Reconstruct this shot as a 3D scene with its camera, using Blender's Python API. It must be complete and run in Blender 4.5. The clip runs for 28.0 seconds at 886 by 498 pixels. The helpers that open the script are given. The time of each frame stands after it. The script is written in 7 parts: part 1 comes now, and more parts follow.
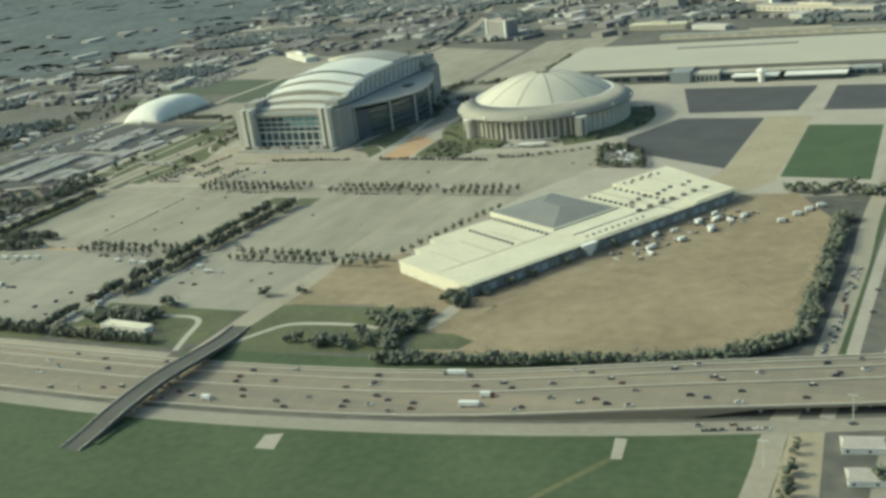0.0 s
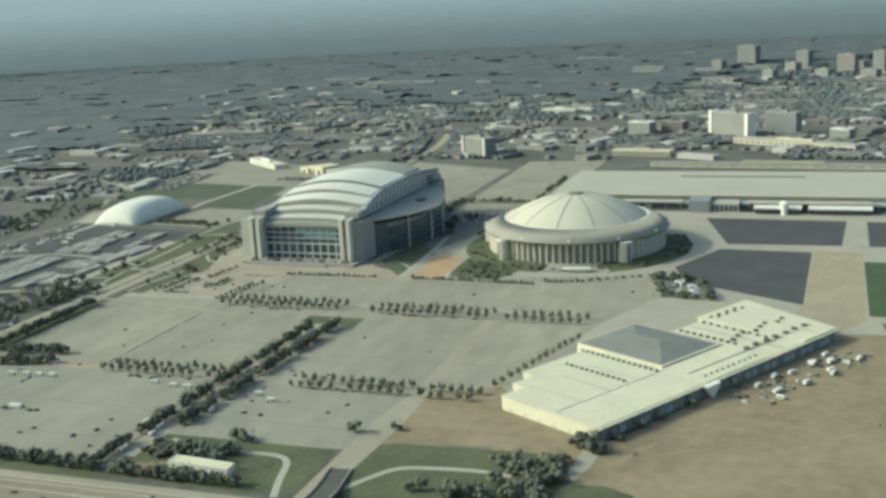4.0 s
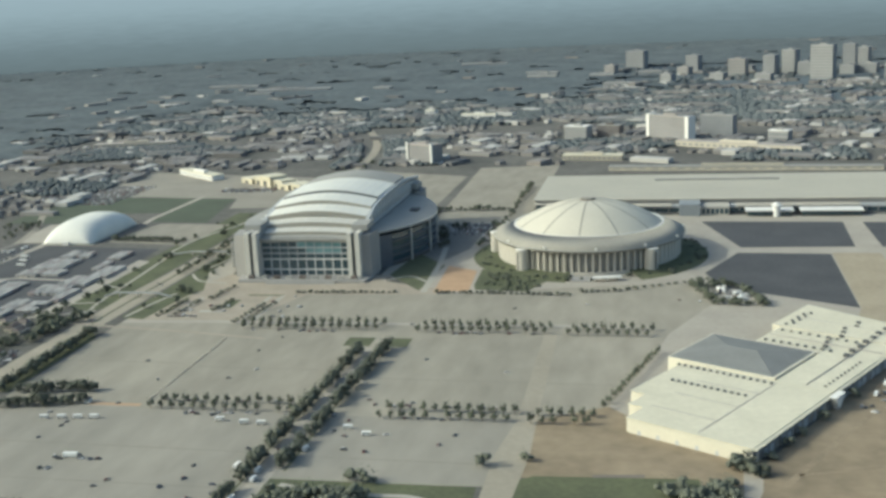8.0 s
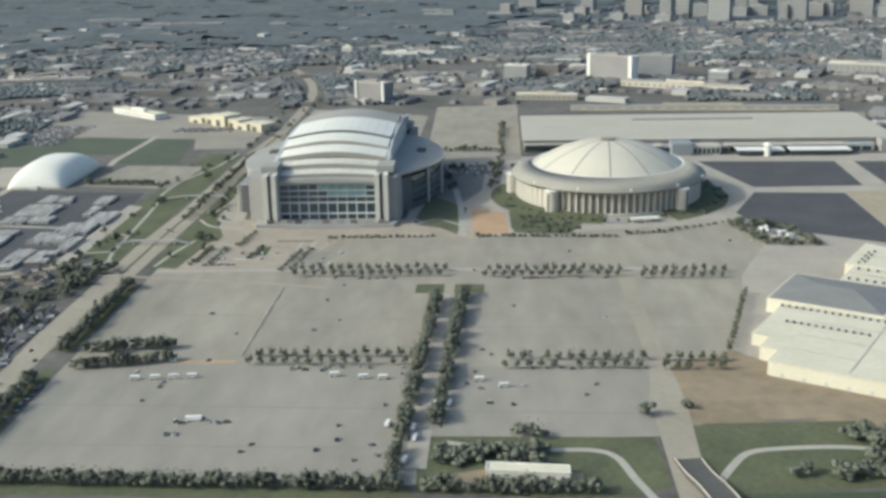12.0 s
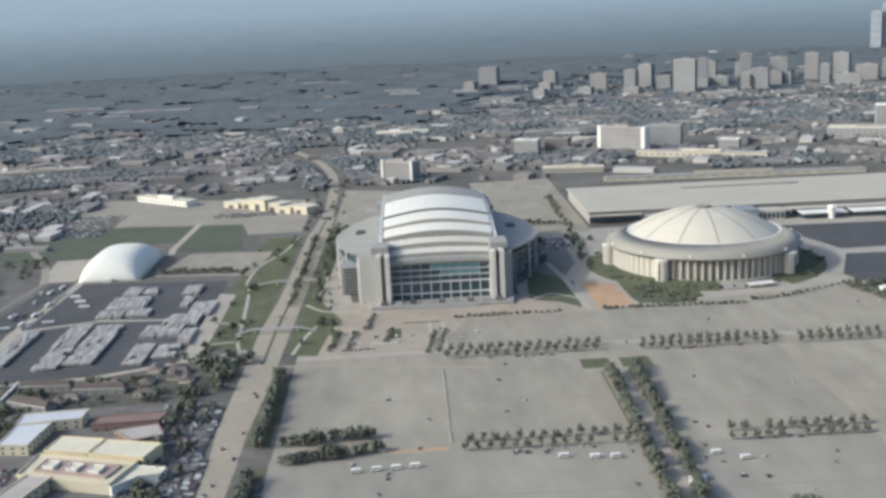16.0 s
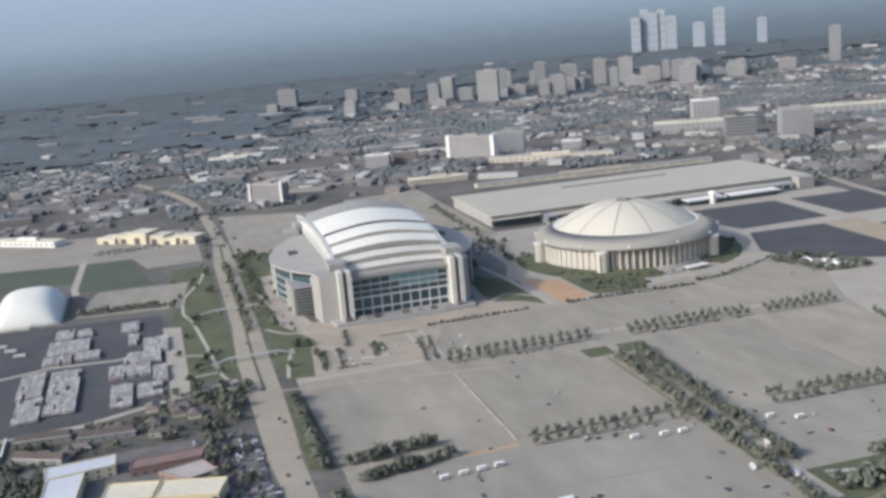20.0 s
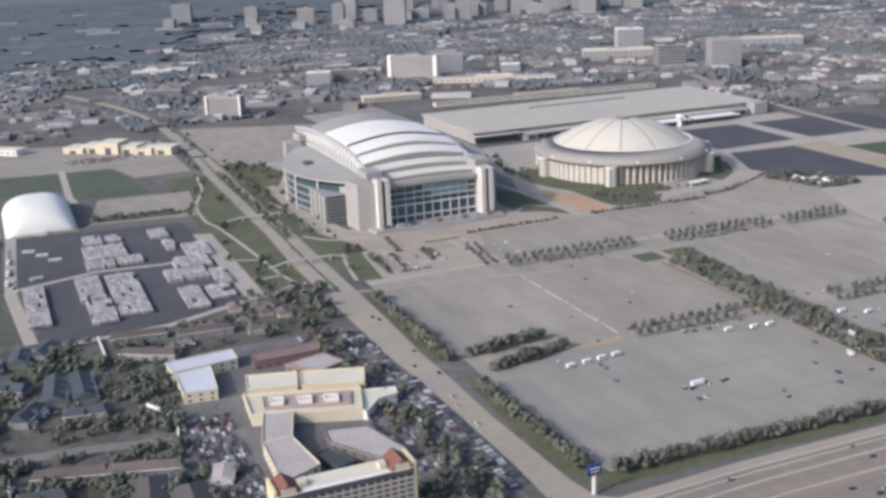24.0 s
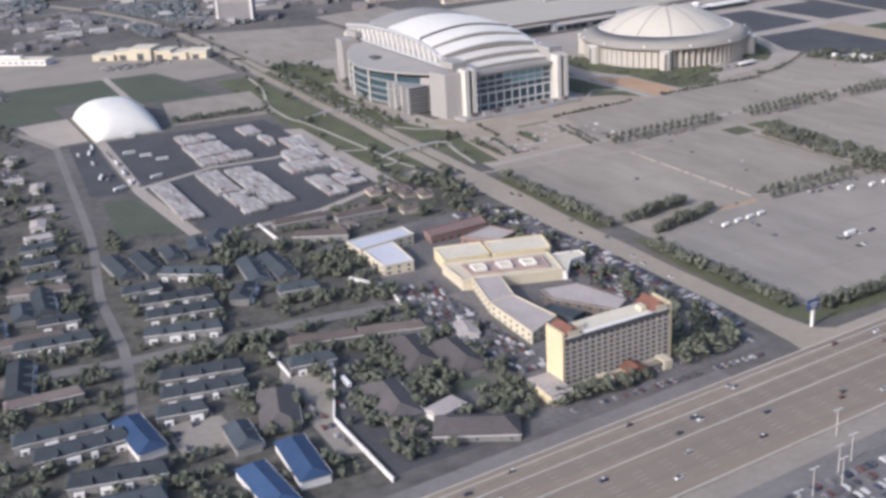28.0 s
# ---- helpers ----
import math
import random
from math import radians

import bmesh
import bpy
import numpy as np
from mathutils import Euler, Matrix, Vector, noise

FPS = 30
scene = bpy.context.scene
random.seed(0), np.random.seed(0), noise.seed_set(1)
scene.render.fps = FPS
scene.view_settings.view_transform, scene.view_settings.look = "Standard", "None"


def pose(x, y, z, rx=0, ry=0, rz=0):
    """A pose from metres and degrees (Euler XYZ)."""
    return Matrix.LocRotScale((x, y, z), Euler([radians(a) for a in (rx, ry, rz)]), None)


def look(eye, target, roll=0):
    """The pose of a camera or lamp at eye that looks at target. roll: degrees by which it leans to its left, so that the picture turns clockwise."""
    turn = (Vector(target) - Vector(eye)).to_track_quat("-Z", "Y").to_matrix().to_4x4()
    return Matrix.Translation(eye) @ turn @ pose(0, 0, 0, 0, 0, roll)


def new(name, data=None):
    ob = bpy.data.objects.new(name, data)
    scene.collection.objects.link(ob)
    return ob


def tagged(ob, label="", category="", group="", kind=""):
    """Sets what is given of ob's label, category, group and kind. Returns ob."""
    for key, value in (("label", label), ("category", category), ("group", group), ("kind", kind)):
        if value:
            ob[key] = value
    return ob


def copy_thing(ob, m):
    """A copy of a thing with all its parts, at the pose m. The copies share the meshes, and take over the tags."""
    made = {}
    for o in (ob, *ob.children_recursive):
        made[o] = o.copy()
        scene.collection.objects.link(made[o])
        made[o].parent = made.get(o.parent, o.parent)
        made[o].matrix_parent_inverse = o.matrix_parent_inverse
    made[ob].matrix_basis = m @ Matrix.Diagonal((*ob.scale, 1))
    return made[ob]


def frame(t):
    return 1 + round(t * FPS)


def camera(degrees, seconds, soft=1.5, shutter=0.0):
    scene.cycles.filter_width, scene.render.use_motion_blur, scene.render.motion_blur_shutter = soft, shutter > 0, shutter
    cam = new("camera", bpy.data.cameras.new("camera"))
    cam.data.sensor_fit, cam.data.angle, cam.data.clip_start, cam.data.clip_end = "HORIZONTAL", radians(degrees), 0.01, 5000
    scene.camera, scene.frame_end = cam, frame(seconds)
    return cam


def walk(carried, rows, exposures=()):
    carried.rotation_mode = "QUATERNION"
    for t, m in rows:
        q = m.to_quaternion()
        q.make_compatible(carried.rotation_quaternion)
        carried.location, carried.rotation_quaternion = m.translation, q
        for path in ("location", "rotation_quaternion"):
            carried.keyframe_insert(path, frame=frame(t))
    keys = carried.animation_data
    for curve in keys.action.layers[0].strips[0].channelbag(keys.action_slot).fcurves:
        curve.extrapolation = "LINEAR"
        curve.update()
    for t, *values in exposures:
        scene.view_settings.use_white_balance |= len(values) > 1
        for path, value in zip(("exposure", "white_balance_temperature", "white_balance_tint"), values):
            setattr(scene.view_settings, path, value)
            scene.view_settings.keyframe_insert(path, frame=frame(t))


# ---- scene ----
cam = camera(43.5, 28.0, soft=3.2)
K = 0.725  # shrinks the plan, read off the camera's views, to slow its flight
PATH = [
    (0, (307.806, -20.51, 307.314), (306.942, -18.818, 306.69), -7.2),
    (0.5, (282.287, -18.41, 307.312), (281.418, -16.699, 306.748), -6.2),
    (1, (256.764, -16.326, 307.305), (255.931, -14.576, 306.809), -5.1),
    (1.5, (231.237, -14.276, 307.29), (230.451, -12.483, 306.877), -2.7),
    (2, (205.699, -12.275, 307.272), (204.943, -10.47, 306.855), -2.4),
    (2.5, (180.152, -10.332, 307.244), (179.432, -8.521, 306.795), -2.8),
    (3, (154.607, -8.432, 307.213), (153.884, -6.626, 306.747), -3.5),
    (3.5, (129.072, -6.569, 307.165), (128.37, -4.75, 306.717), -3.1),
    (5.5, (26.95, 0.73, 306.721), (26.44, 2.608, 306.261), -4.0),
    (6, (1.386, 2.468, 306.665), (0.916, 4.349, 306.173), -4.2),
    (6.5, (-24.214, 4.117, 306.616), (-24.674, 5.998, 306.118), -3.6),
    (7, (-49.853, 5.687, 306.565), (-50.27, 7.584, 306.087), -2.9),
    (7.5, (-75.542, 7.192, 306.511), (-75.945, 9.096, 306.049), -3.0),
    (8, (-101.295, 8.651, 306.457), (-101.692, 10.56, 306.011), -2.7),
    (8.5, (-127.141, 10.1, 306.409), (-127.522, 12.019, 305.993), -2.2),
    (9, (-153.111, 11.561, 306.367), (-153.422, 13.485, 305.922), -0.8),
    (9.5, (-179.229, 13.038, 306.333), (-179.488, 14.953, 305.817), -2.4),
    (10, (-205.527, 14.543, 306.308), (-205.798, 16.473, 305.86), -1.3),
    (10.5, (-232.025, 16.109, 306.29), (-232.203, 18.051, 305.844), -0.9),
    (11, (-258.729, 17.765, 306.277), (-258.857, 19.698, 305.78), -1.3),
    (11.5, (-285.612, 19.54, 306.27), (-285.736, 21.458, 305.715), -1.1),
    (13.5, (-393.731, 27.199, 306.224), (-393.775, 29.117, 305.661), -1.9),
    (14, (-420.722, 29.255, 306.23), (-420.743, 31.21, 305.808), -1.0),
    (14.5, (-447.64, 31.441, 306.246), (-447.588, 33.389, 305.795), -1.4),
    (15, (-474.454, 33.74, 306.269), (-474.387, 35.689, 305.826), -1.9),
    (15.5, (-501.145, 36.136, 306.301), (-501.092, 38.086, 305.863), -2.3),
    (16, (-527.697, 38.624, 306.339), (-527.649, 40.577, 305.911), -2.6),
    (16.5, (-554.086, 41.204, 306.385), (-554.022, 43.146, 305.909), -3.6),
    (17, (-580.296, 43.887, 306.441), (-580.183, 45.812, 305.911), -4.6),
    (17.5, (-606.321, 46.674, 306.507), (-606.163, 48.589, 305.952), -4.7),
    (18, (-632.175, 49.563, 306.58), (-631.919, 51.47, 306.031), -3.7),
    (18.5, (-657.876, 52.548, 306.659), (-657.572, 54.46, 306.155), -4.1),
    (19, (-683.451, 55.617, 306.74), (-683.086, 57.526, 306.269), -5.1),
    (19.5, (-708.927, 58.757, 306.821), (-708.507, 60.654, 306.347), -5.4),
    (20, (-734.345, 61.967, 306.905), (-733.868, 63.864, 306.488), -5.0),
    (20.5, (-759.724, 65.237, 307.008), (-759.227, 67.125, 306.574), -4.2),
    (22.5, (-861.108, 78.525, 307.905), (-860.553, 80.391, 307.446), -4.1),
    (23, (-886.466, 81.842, 307.996), (-885.849, 83.667, 307.46), -3.5),
    (23.5, (-911.849, 85.156, 308.058), (-911.151, 86.934, 307.466), -2.3),
    (24, (-937.263, 88.5, 308.108), (-936.539, 90.279, 307.55), -2.3),
    (24.5, (-962.708, 91.907, 308.151), (-961.951, 93.681, 307.623), -1.9),
    (25, (-988.183, 95.401, 308.185), (-987.404, 97.167, 307.66), -2.2),
    (25.5, (-1013.694, 99.016, 308.214), (-1012.91, 100.764, 307.637), -2.4),
    (26, (-1039.243, 102.763, 308.238), (-1038.433, 104.492, 307.644), -3.8),
    (26.5, (-1064.82, 106.645, 308.259), (-1064.013, 108.364, 307.629), -3.5),
    (27, (-1090.418, 110.655, 308.278), (-1089.584, 112.342, 307.6), -3.5),
    (27.5, (-1116.034, 114.752, 308.295), (-1115.183, 116.429, 307.614), -3.9),
    (28, (-1141.667, 118.883, 308.306), (-1140.821, 120.547, 307.587), -3.4),
]
walk(cam, [(t, look(Vector(eye) * K, Vector(target) * K, roll)) for t, eye, target, roll in PATH],
     [(0, 0.36, 6900, -21), (3.5, 0.34, 6600, -18), (8, 0.34, 6320, -7), (11, 0.36, 6220, -3), (17, 0.37, 6020, 6), (20, 0.32, 5960, 9), (28, 0.30, 5900, 17)])

# ---- light ----
SUN_EL, SUN_ROT = 30.0, 257.0
world = bpy.data.worlds.new("world")
scene.world = world
world.use_nodes = True
sky = world.node_tree.nodes.new("ShaderNodeTexSky")
sky.sky_type, sky.sun_disc = "NISHITA", False
sky.sun_elevation, sky.sun_rotation = radians(SUN_EL), radians(SUN_ROT)
sky.air_density, sky.dust_density, sky.ozone_density = 1.0, 5.0, 2.0
world.node_tree.links.new(sky.outputs[0], world.node_tree.nodes["Background"].inputs[0])
world.node_tree.nodes["Background"].inputs[1].default_value = 0.15
sun = new("sun", bpy.data.lights.new("sun", "SUN"))
sun.data.energy, sun.data.angle, sun.data.color = 2.0, radians(0.6), (1.0, 0.93, 0.82)
_az, _el = radians(SUN_ROT), radians(SUN_EL)
SUN_DIR = Vector((math.sin(_az) * math.cos(_el), math.cos(_az) * math.cos(_el), math.sin(_el)))
sun.matrix_world = look(SUN_DIR * 900, (0, 0, 0))


# ---- materials ----
def mat(name, col, rough=0.8, var=0.2, big=60.0, small=3.0, col2=None, metal=0.0, bump=0.0, rand=0.0, island=0.0, stretch=(1, 1, 1), spec=0.3):
    """A surface with stains of size big and grain of size small, in metres; rand and island vary the pieces."""
    m = bpy.data.materials.new(name)
    m.use_nodes = True
    nt = m.node_tree
    bsdf = nt.nodes["Principled BSDF"]
    geo = nt.nodes.new("ShaderNodeNewGeometry")
    scale = nt.nodes.new("ShaderNodeVectorMath")
    scale.operation = "MULTIPLY"
    scale.inputs[1].default_value = stretch
    nt.links.new(geo.outputs["Position"], scale.inputs[0])
    facs = []
    for size, detail in ((big, 4.0), (small, 3.0)):
        n = nt.nodes.new("ShaderNodeTexNoise")
        n.inputs["Scale"].default_value = 1.0 / size
        n.inputs["Detail"].default_value = detail
        nt.links.new(scale.outputs[0], n.inputs["Vector"])
        facs.append(n.outputs["Fac"])
    avg = nt.nodes.new("ShaderNodeMix")
    avg.data_type = "FLOAT"
    avg.inputs[0].default_value = 0.45
    nt.links.new(facs[0], avg.inputs[2])
    nt.links.new(facs[1], avg.inputs[3])
    ramp = nt.nodes.new("ShaderNodeValToRGB")
    ramp.color_ramp.elements[0].position, ramp.color_ramp.elements[1].position = 0.32, 0.68
    lo = tuple(c * (1 - var) for c in col)
    hi = col2 or tuple(min(1, c * (1 + var)) for c in col)
    ramp.color_ramp.elements[0].color, ramp.color_ramp.elements[1].color = (*lo, 1), (*hi, 1)
    nt.links.new(avg.outputs[0], ramp.inputs[0])
    out = ramp.outputs[0]
    for amount, socket in ((rand, "object"), (island, "island")):
        if not amount:
            continue
        if socket == "object":
            src = nt.nodes.new("ShaderNodeObjectInfo").outputs["Random"]
        else:
            src = geo.outputs["Random Per Island"]
        mr = nt.nodes.new("ShaderNodeMapRange")
        mr.inputs["To Min"].default_value, mr.inputs["To Max"].default_value = 1 - amount, 1 + amount
        nt.links.new(src, mr.inputs["Value"])
        hsv = nt.nodes.new("ShaderNodeHueSaturation")
        nt.links.new(mr.outputs[0], hsv.inputs["Value"])
        nt.links.new(out, hsv.inputs["Color"])
        out = hsv.outputs[0]
    nt.links.new(out, bsdf.inputs["Base Color"])
    bsdf.inputs["Roughness"].default_value = rough
    bsdf.inputs["Metallic"].default_value = metal
    bsdf.inputs["Specular IOR Level"].default_value = spec
    if bump:
        b = nt.nodes.new("ShaderNodeBump")
        b.inputs["Strength"].default_value = bump
        b.inputs["Distance"].default_value = small * 0.2
        nt.links.new(facs[1], b.inputs["Height"])
        nt.links.new(b.outputs[0], bsdf.inputs["Normal"])
    return m


def palette(name, cols, rough=0.6, metal=0.0, per="island"):
    """Pieces of one mesh, or copies of one thing, that each take one of several colours."""
    m = bpy.data.materials.new(name)
    m.use_nodes = True
    nt = m.node_tree
    ramp = nt.nodes.new("ShaderNodeValToRGB")
    ramp.color_ramp.interpolation = "CONSTANT"
    for i, c in enumerate(cols):
        e = ramp.color_ramp.elements[i] if i < 2 else ramp.color_ramp.elements.new(i / len(cols))
        e.position = i / len(cols)
        e.color = (*c, 1)
    if per == "island":
        src = nt.nodes.new("ShaderNodeNewGeometry").outputs["Random Per Island"]
    else:
        src = nt.nodes.new("ShaderNodeObjectInfo").outputs["Random"]
    nt.links.new(src, ramp.inputs[0])
    noise_tex = nt.nodes.new("ShaderNodeTexNoise")
    noise_tex.inputs["Scale"].default_value = 0.6
    geo = nt.nodes.new("ShaderNodeNewGeometry")
    nt.links.new(geo.outputs["Position"], noise_tex.inputs["Vector"])
    mr = nt.nodes.new("ShaderNodeMapRange")
    mr.inputs["To Min"].default_value, mr.inputs["To Max"].default_value = 0.75, 1.2
    nt.links.new(noise_tex.outputs["Fac"], mr.inputs["Value"])
    hsv = nt.nodes.new("ShaderNodeHueSaturation")
    nt.links.new(mr.outputs[0], hsv.inputs["Value"])
    nt.links.new(ramp.outputs[0], hsv.inputs["Color"])
    bsdf = nt.nodes["Principled BSDF"]
    nt.links.new(hsv.outputs[0], bsdf.inputs["Base Color"])
    bsdf.inputs["Roughness"].default_value = rough
    bsdf.inputs["Metallic"].default_value = metal
    return m


M_SUBURB = mat("suburban_ground", (0.10, 0.099, 0.093), 0.95, 0.3, 90, 9, (0.17, 0.162, 0.15), bump=0.3)
M_LOT = mat("parking_concrete", (0.285, 0.265, 0.226), 0.9, 0.24, 95, 13, (0.345, 0.317, 0.266), stretch=(1.0, 0.33, 1))
M_LOT2 = mat("pale_concrete", (0.35, 0.322, 0.282), 0.9, 0.12, 30, 4)
M_ASPH = mat("dark_asphalt", (0.075, 0.077, 0.085), 0.9, 0.22, 35, 3)
M_ROAD = mat("worn_road", (0.27, 0.25, 0.215), 0.9, 0.14, 40, 4)
M_STREET = mat("pale_street", (0.31, 0.28, 0.23), 0.9, 0.12, 40, 4)
M_DARKROAD = mat("dark_bridge_deck", (0.095, 0.093, 0.09), 0.9, 0.15, 20, 3)
# Balcony fins and slabs greyed to paint in shadow; plain concrete on canopies.
M_BALC = mat("balcony_shade_concrete", (0.44, 0.415, 0.37), 0.85, 0.08, 10, 1.5)
# Skyline concrete lightened and blued: distance haze painted into it.
M_SKYLINE = mat("hazed_skyline_concrete", (0.33, 0.365, 0.41), 0.9, 0.06, 60, 8)
M_FREEWAY = mat("freeway_concrete", (0.225, 0.205, 0.178), 0.9, 0.18, 16, 3.5, (0.27, 0.226, 0.178), stretch=(0.05, 1, 1))
M_JOINT = mat("dark_joint", (0.205, 0.192, 0.168), 0.9, 0.25)
M_GRASS = mat("mown_grass", (0.094, 0.106, 0.07), 0.95, 0.25, 25, 3, (0.13, 0.14, 0.08), bump=0.3)
M_TURF = mat("playing_turf", (0.066, 0.096, 0.055), 0.95, 0.15, 30, 3, bump=0.2)
# Field grass greyed and lifted, which puts haze into its colour.
M_FIELD = mat("hazed_sports_grass", (0.084, 0.10, 0.074), 0.95, 0.15, 30, 3, bump=0.2)
M_MEADOW = mat("rough_meadow", (0.06, 0.092, 0.05), 0.95, 0.22, 60, 5, (0.09, 0.115, 0.066), bump=0.4)
M_DIRT = mat("dry_tan_ground", (0.245, 0.198, 0.14), 0.95, 0.22, 60, 9, (0.32, 0.258, 0.182), bump=0.2)
M_BRICKPLAZA = mat("orange_pavers", (0.42, 0.285, 0.185), 0.9, 0.15, 15, 2)
M_PATH = mat("concrete_path", (0.37, 0.35, 0.31), 0.9, 0.12)
M_TRUNK = mat("bark", (0.13, 0.10, 0.07), 0.95, 0.3, 2, 0.3, bump=0.5)
# Leaf greens lifted and greyed: haze over the trees is in the colour.
M_LEAF = mat("row_tree_leaves", (0.098, 0.108, 0.086), 0.85, 0.3, 6, 0.8, (0.118, 0.13, 0.092), rand=0.22, bump=0.5)
M_BUSH = mat("dense_leaves", (0.105, 0.113, 0.094), 0.88, 0.3, 8, 1.0, (0.122, 0.132, 0.102), rand=0.25, island=0.15, bump=0.5)
# Canopy paler and bluer than leaves: haze is painted into the colour.
M_WOODS = mat("hazed_far_canopy", (0.122, 0.138, 0.145), 0.95, 0.12, 300, 15, (0.135, 0.152, 0.16), island=0.08)
# Plain lifted and blued: distance haze is put into its colour.
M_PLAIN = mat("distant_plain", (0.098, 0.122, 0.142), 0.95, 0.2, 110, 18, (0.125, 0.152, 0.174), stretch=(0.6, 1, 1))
M_TOWERA = mat("far_tower_pale", (0.33, 0.328, 0.325), 0.9, 0.08, 30, 5)
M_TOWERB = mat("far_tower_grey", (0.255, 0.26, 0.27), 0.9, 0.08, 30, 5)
M_TOWERC = mat("far_tower_pink", (0.31, 0.285, 0.27), 0.9, 0.08, 30, 5)
M_FARBAND = mat("far_tower_bands", (0.22, 0.227, 0.24), 0.7, 0.08, 30, 5)
# Window bands kept close to the skyline concrete, hazed the same way.
M_SKYBAND = mat("hazed_skyline_bands", (0.30, 0.335, 0.38), 0.7, 0.06, 60, 8)
M_TRACK = mat("worn_grass_track", (0.13, 0.13, 0.075), 0.95, 0.25)
# Drum wall grey has the recess shade painted in; plain on bay doors.
M_DRUM = mat("recess_shade_grey", (0.27, 0.262, 0.245), 0.85, 0.12, 12, 2)
M_WHITE = mat("white_membrane", (0.70, 0.692, 0.64), 0.55, 0.06, 18, 2)
M_ROOFW = mat("white_roof_sheet", (0.60, 0.565, 0.455), 0.7, 0.10, 25, 3)
M_DOMEW = mat("dome_panel_white", (0.55, 0.52, 0.445), 0.6, 0.06, 22, 2.5)
M_DOMEG = mat("dome_ring_grey", (0.30, 0.287, 0.255), 0.75, 0.10, 25, 2)
M_FIN = mat("dome_wall_cream", (0.53, 0.50, 0.445), 0.8, 0.08, 14, 1.5)
# Near-black shade painted into recesses and slots; also plain dark vents and roofs.
M_SHADE = mat("recess_shade_and_dark", (0.09, 0.095, 0.10), 0.7, 0.2)
M_STC = mat("stadium_concrete", (0.315, 0.308, 0.30), 0.8, 0.08, 20, 2)
M_STW = mat("stadium_white_column", (0.57, 0.555, 0.51), 0.75, 0.08, 14, 2)
M_STG = mat("stadium_roof_grey", (0.315, 0.312, 0.298), 0.75, 0.08, 25, 3)
M_STEEL = mat("painted_steel", (0.42, 0.44, 0.46), 0.5, 0.1, 10, 1)
M_GLASS = mat("tinted_glazing", (0.04, 0.075, 0.095), 0.12, 0.25, 8, 2, spec=0.8)
M_GLASSC = mat("pale_glazing", (0.18, 0.32, 0.34), 0.15, 0.15, 10, 2, spec=0.8)
M_MULL = mat("white_mullion", (0.62, 0.63, 0.63), 0.6, 0.06)
M_GREYROOF = mat("grey_shingle_roof", (0.20, 0.205, 0.205), 0.85, 0.12, 14, 1.5)
M_YELLOW = mat("yellow_stucco", (0.62, 0.54, 0.355), 0.85, 0.07, 12, 1.5)
M_CREAM = mat("cream_stucco", (0.57, 0.52, 0.40), 0.85, 0.07, 12, 1.5)
M_REDTILE = mat("red_tile_roof", (0.18, 0.088, 0.066), 0.85, 0.2, 5, 0.8)
M_GRAVEL = mat("gravel_flat_roof", (0.385, 0.355, 0.335), 0.9, 0.14, 12, 1.5)
M_WALLS = mat("building_wall_tan", (0.50, 0.46, 0.38), 0.85, 0.12, 20, 2, rand=0.2)
M_BLUE = mat("blue_metal_roof", (0.038, 0.07, 0.14), 0.5, 0.2, 8, 1, rand=0.3)
M_TARP = mat("slate_roof", (0.05, 0.062, 0.072), 0.8, 0.25, 8, 1, rand=0.3)
M_APTWALL = mat("apartment_wall_grey", (0.22, 0.22, 0.215), 0.85, 0.15, 12, 2, rand=0.25)
M_DARKROOF = mat("dark_shingle_roof", (0.105, 0.098, 0.096), 0.85, 0.2, 8, 1, rand=0.2)
M_GARDEN = mat("garden_leaves", (0.092, 0.104, 0.080), 0.9, 0.2, 20, 1.2, (0.118, 0.128, 0.098), island=0.25, bump=0.4)
M_BROWNROOF = mat("brown_roof", (0.135, 0.116, 0.107), 0.85, 0.2, 8, 1, rand=0.3)
M_HALLW = mat("cream_metal_wall", (0.60, 0.57, 0.48), 0.75, 0.06, 14, 2)
# Floor bands greyed to paint in shade from the roof and glass.
M_WINGBAND = mat("wing_band_shade_grey", (0.27, 0.28, 0.285), 0.7, 0.1, 12, 2)
# East side darker and bluer than the west: its shade is painted in.
M_EAST = mat("painted_shade_cladding", (0.10, 0.115, 0.14), 0.5, 0.15, 12, 2)
M_ROAD2 = mat("grey_worn_asphalt", (0.185, 0.178, 0.168), 0.9, 0.18, 30, 3)
M_FORE = mat("tan_pavers", (0.325, 0.285, 0.235), 0.9, 0.16, 22, 3)
M_TRIMW = mat("white_trim", (0.72, 0.71, 0.68), 0.8, 0.08)
M_BARRIER = mat("barrier_concrete", (0.43, 0.40, 0.35), 0.9, 0.1)
M_PAINT = mat("worn_road_paint", (0.38, 0.355, 0.305), 0.8, 0.2)
M_TYRE = mat("tyre_rubber", (0.03, 0.03, 0.032), 0.85, 0.2)
M_CARGLASS = mat("car_glass", (0.03, 0.04, 0.05), 0.1, 0.2, spec=0.8)
M_CAR = palette("car_paint", [(0.6, 0.6, 0.6), (0.05, 0.05, 0.055), (0.3, 0.3, 0.31), (0.75, 0.75, 0.74), (0.035, 0.05, 0.10), (0.10, 0.10, 0.10), (0.16, 0.06, 0.05), (0.07, 0.07, 0.08)], 0.35, 0.0, "object")
M_CARS = palette("trailer_paint", [(0.37, 0.36, 0.34), (0.31, 0.30, 0.285), (0.46, 0.45, 0.435), (0.35, 0.335, 0.315), (0.28, 0.275, 0.265), (0.41, 0.40, 0.385), (0.33, 0.285, 0.275), (0.37, 0.36, 0.345)], 0.6)
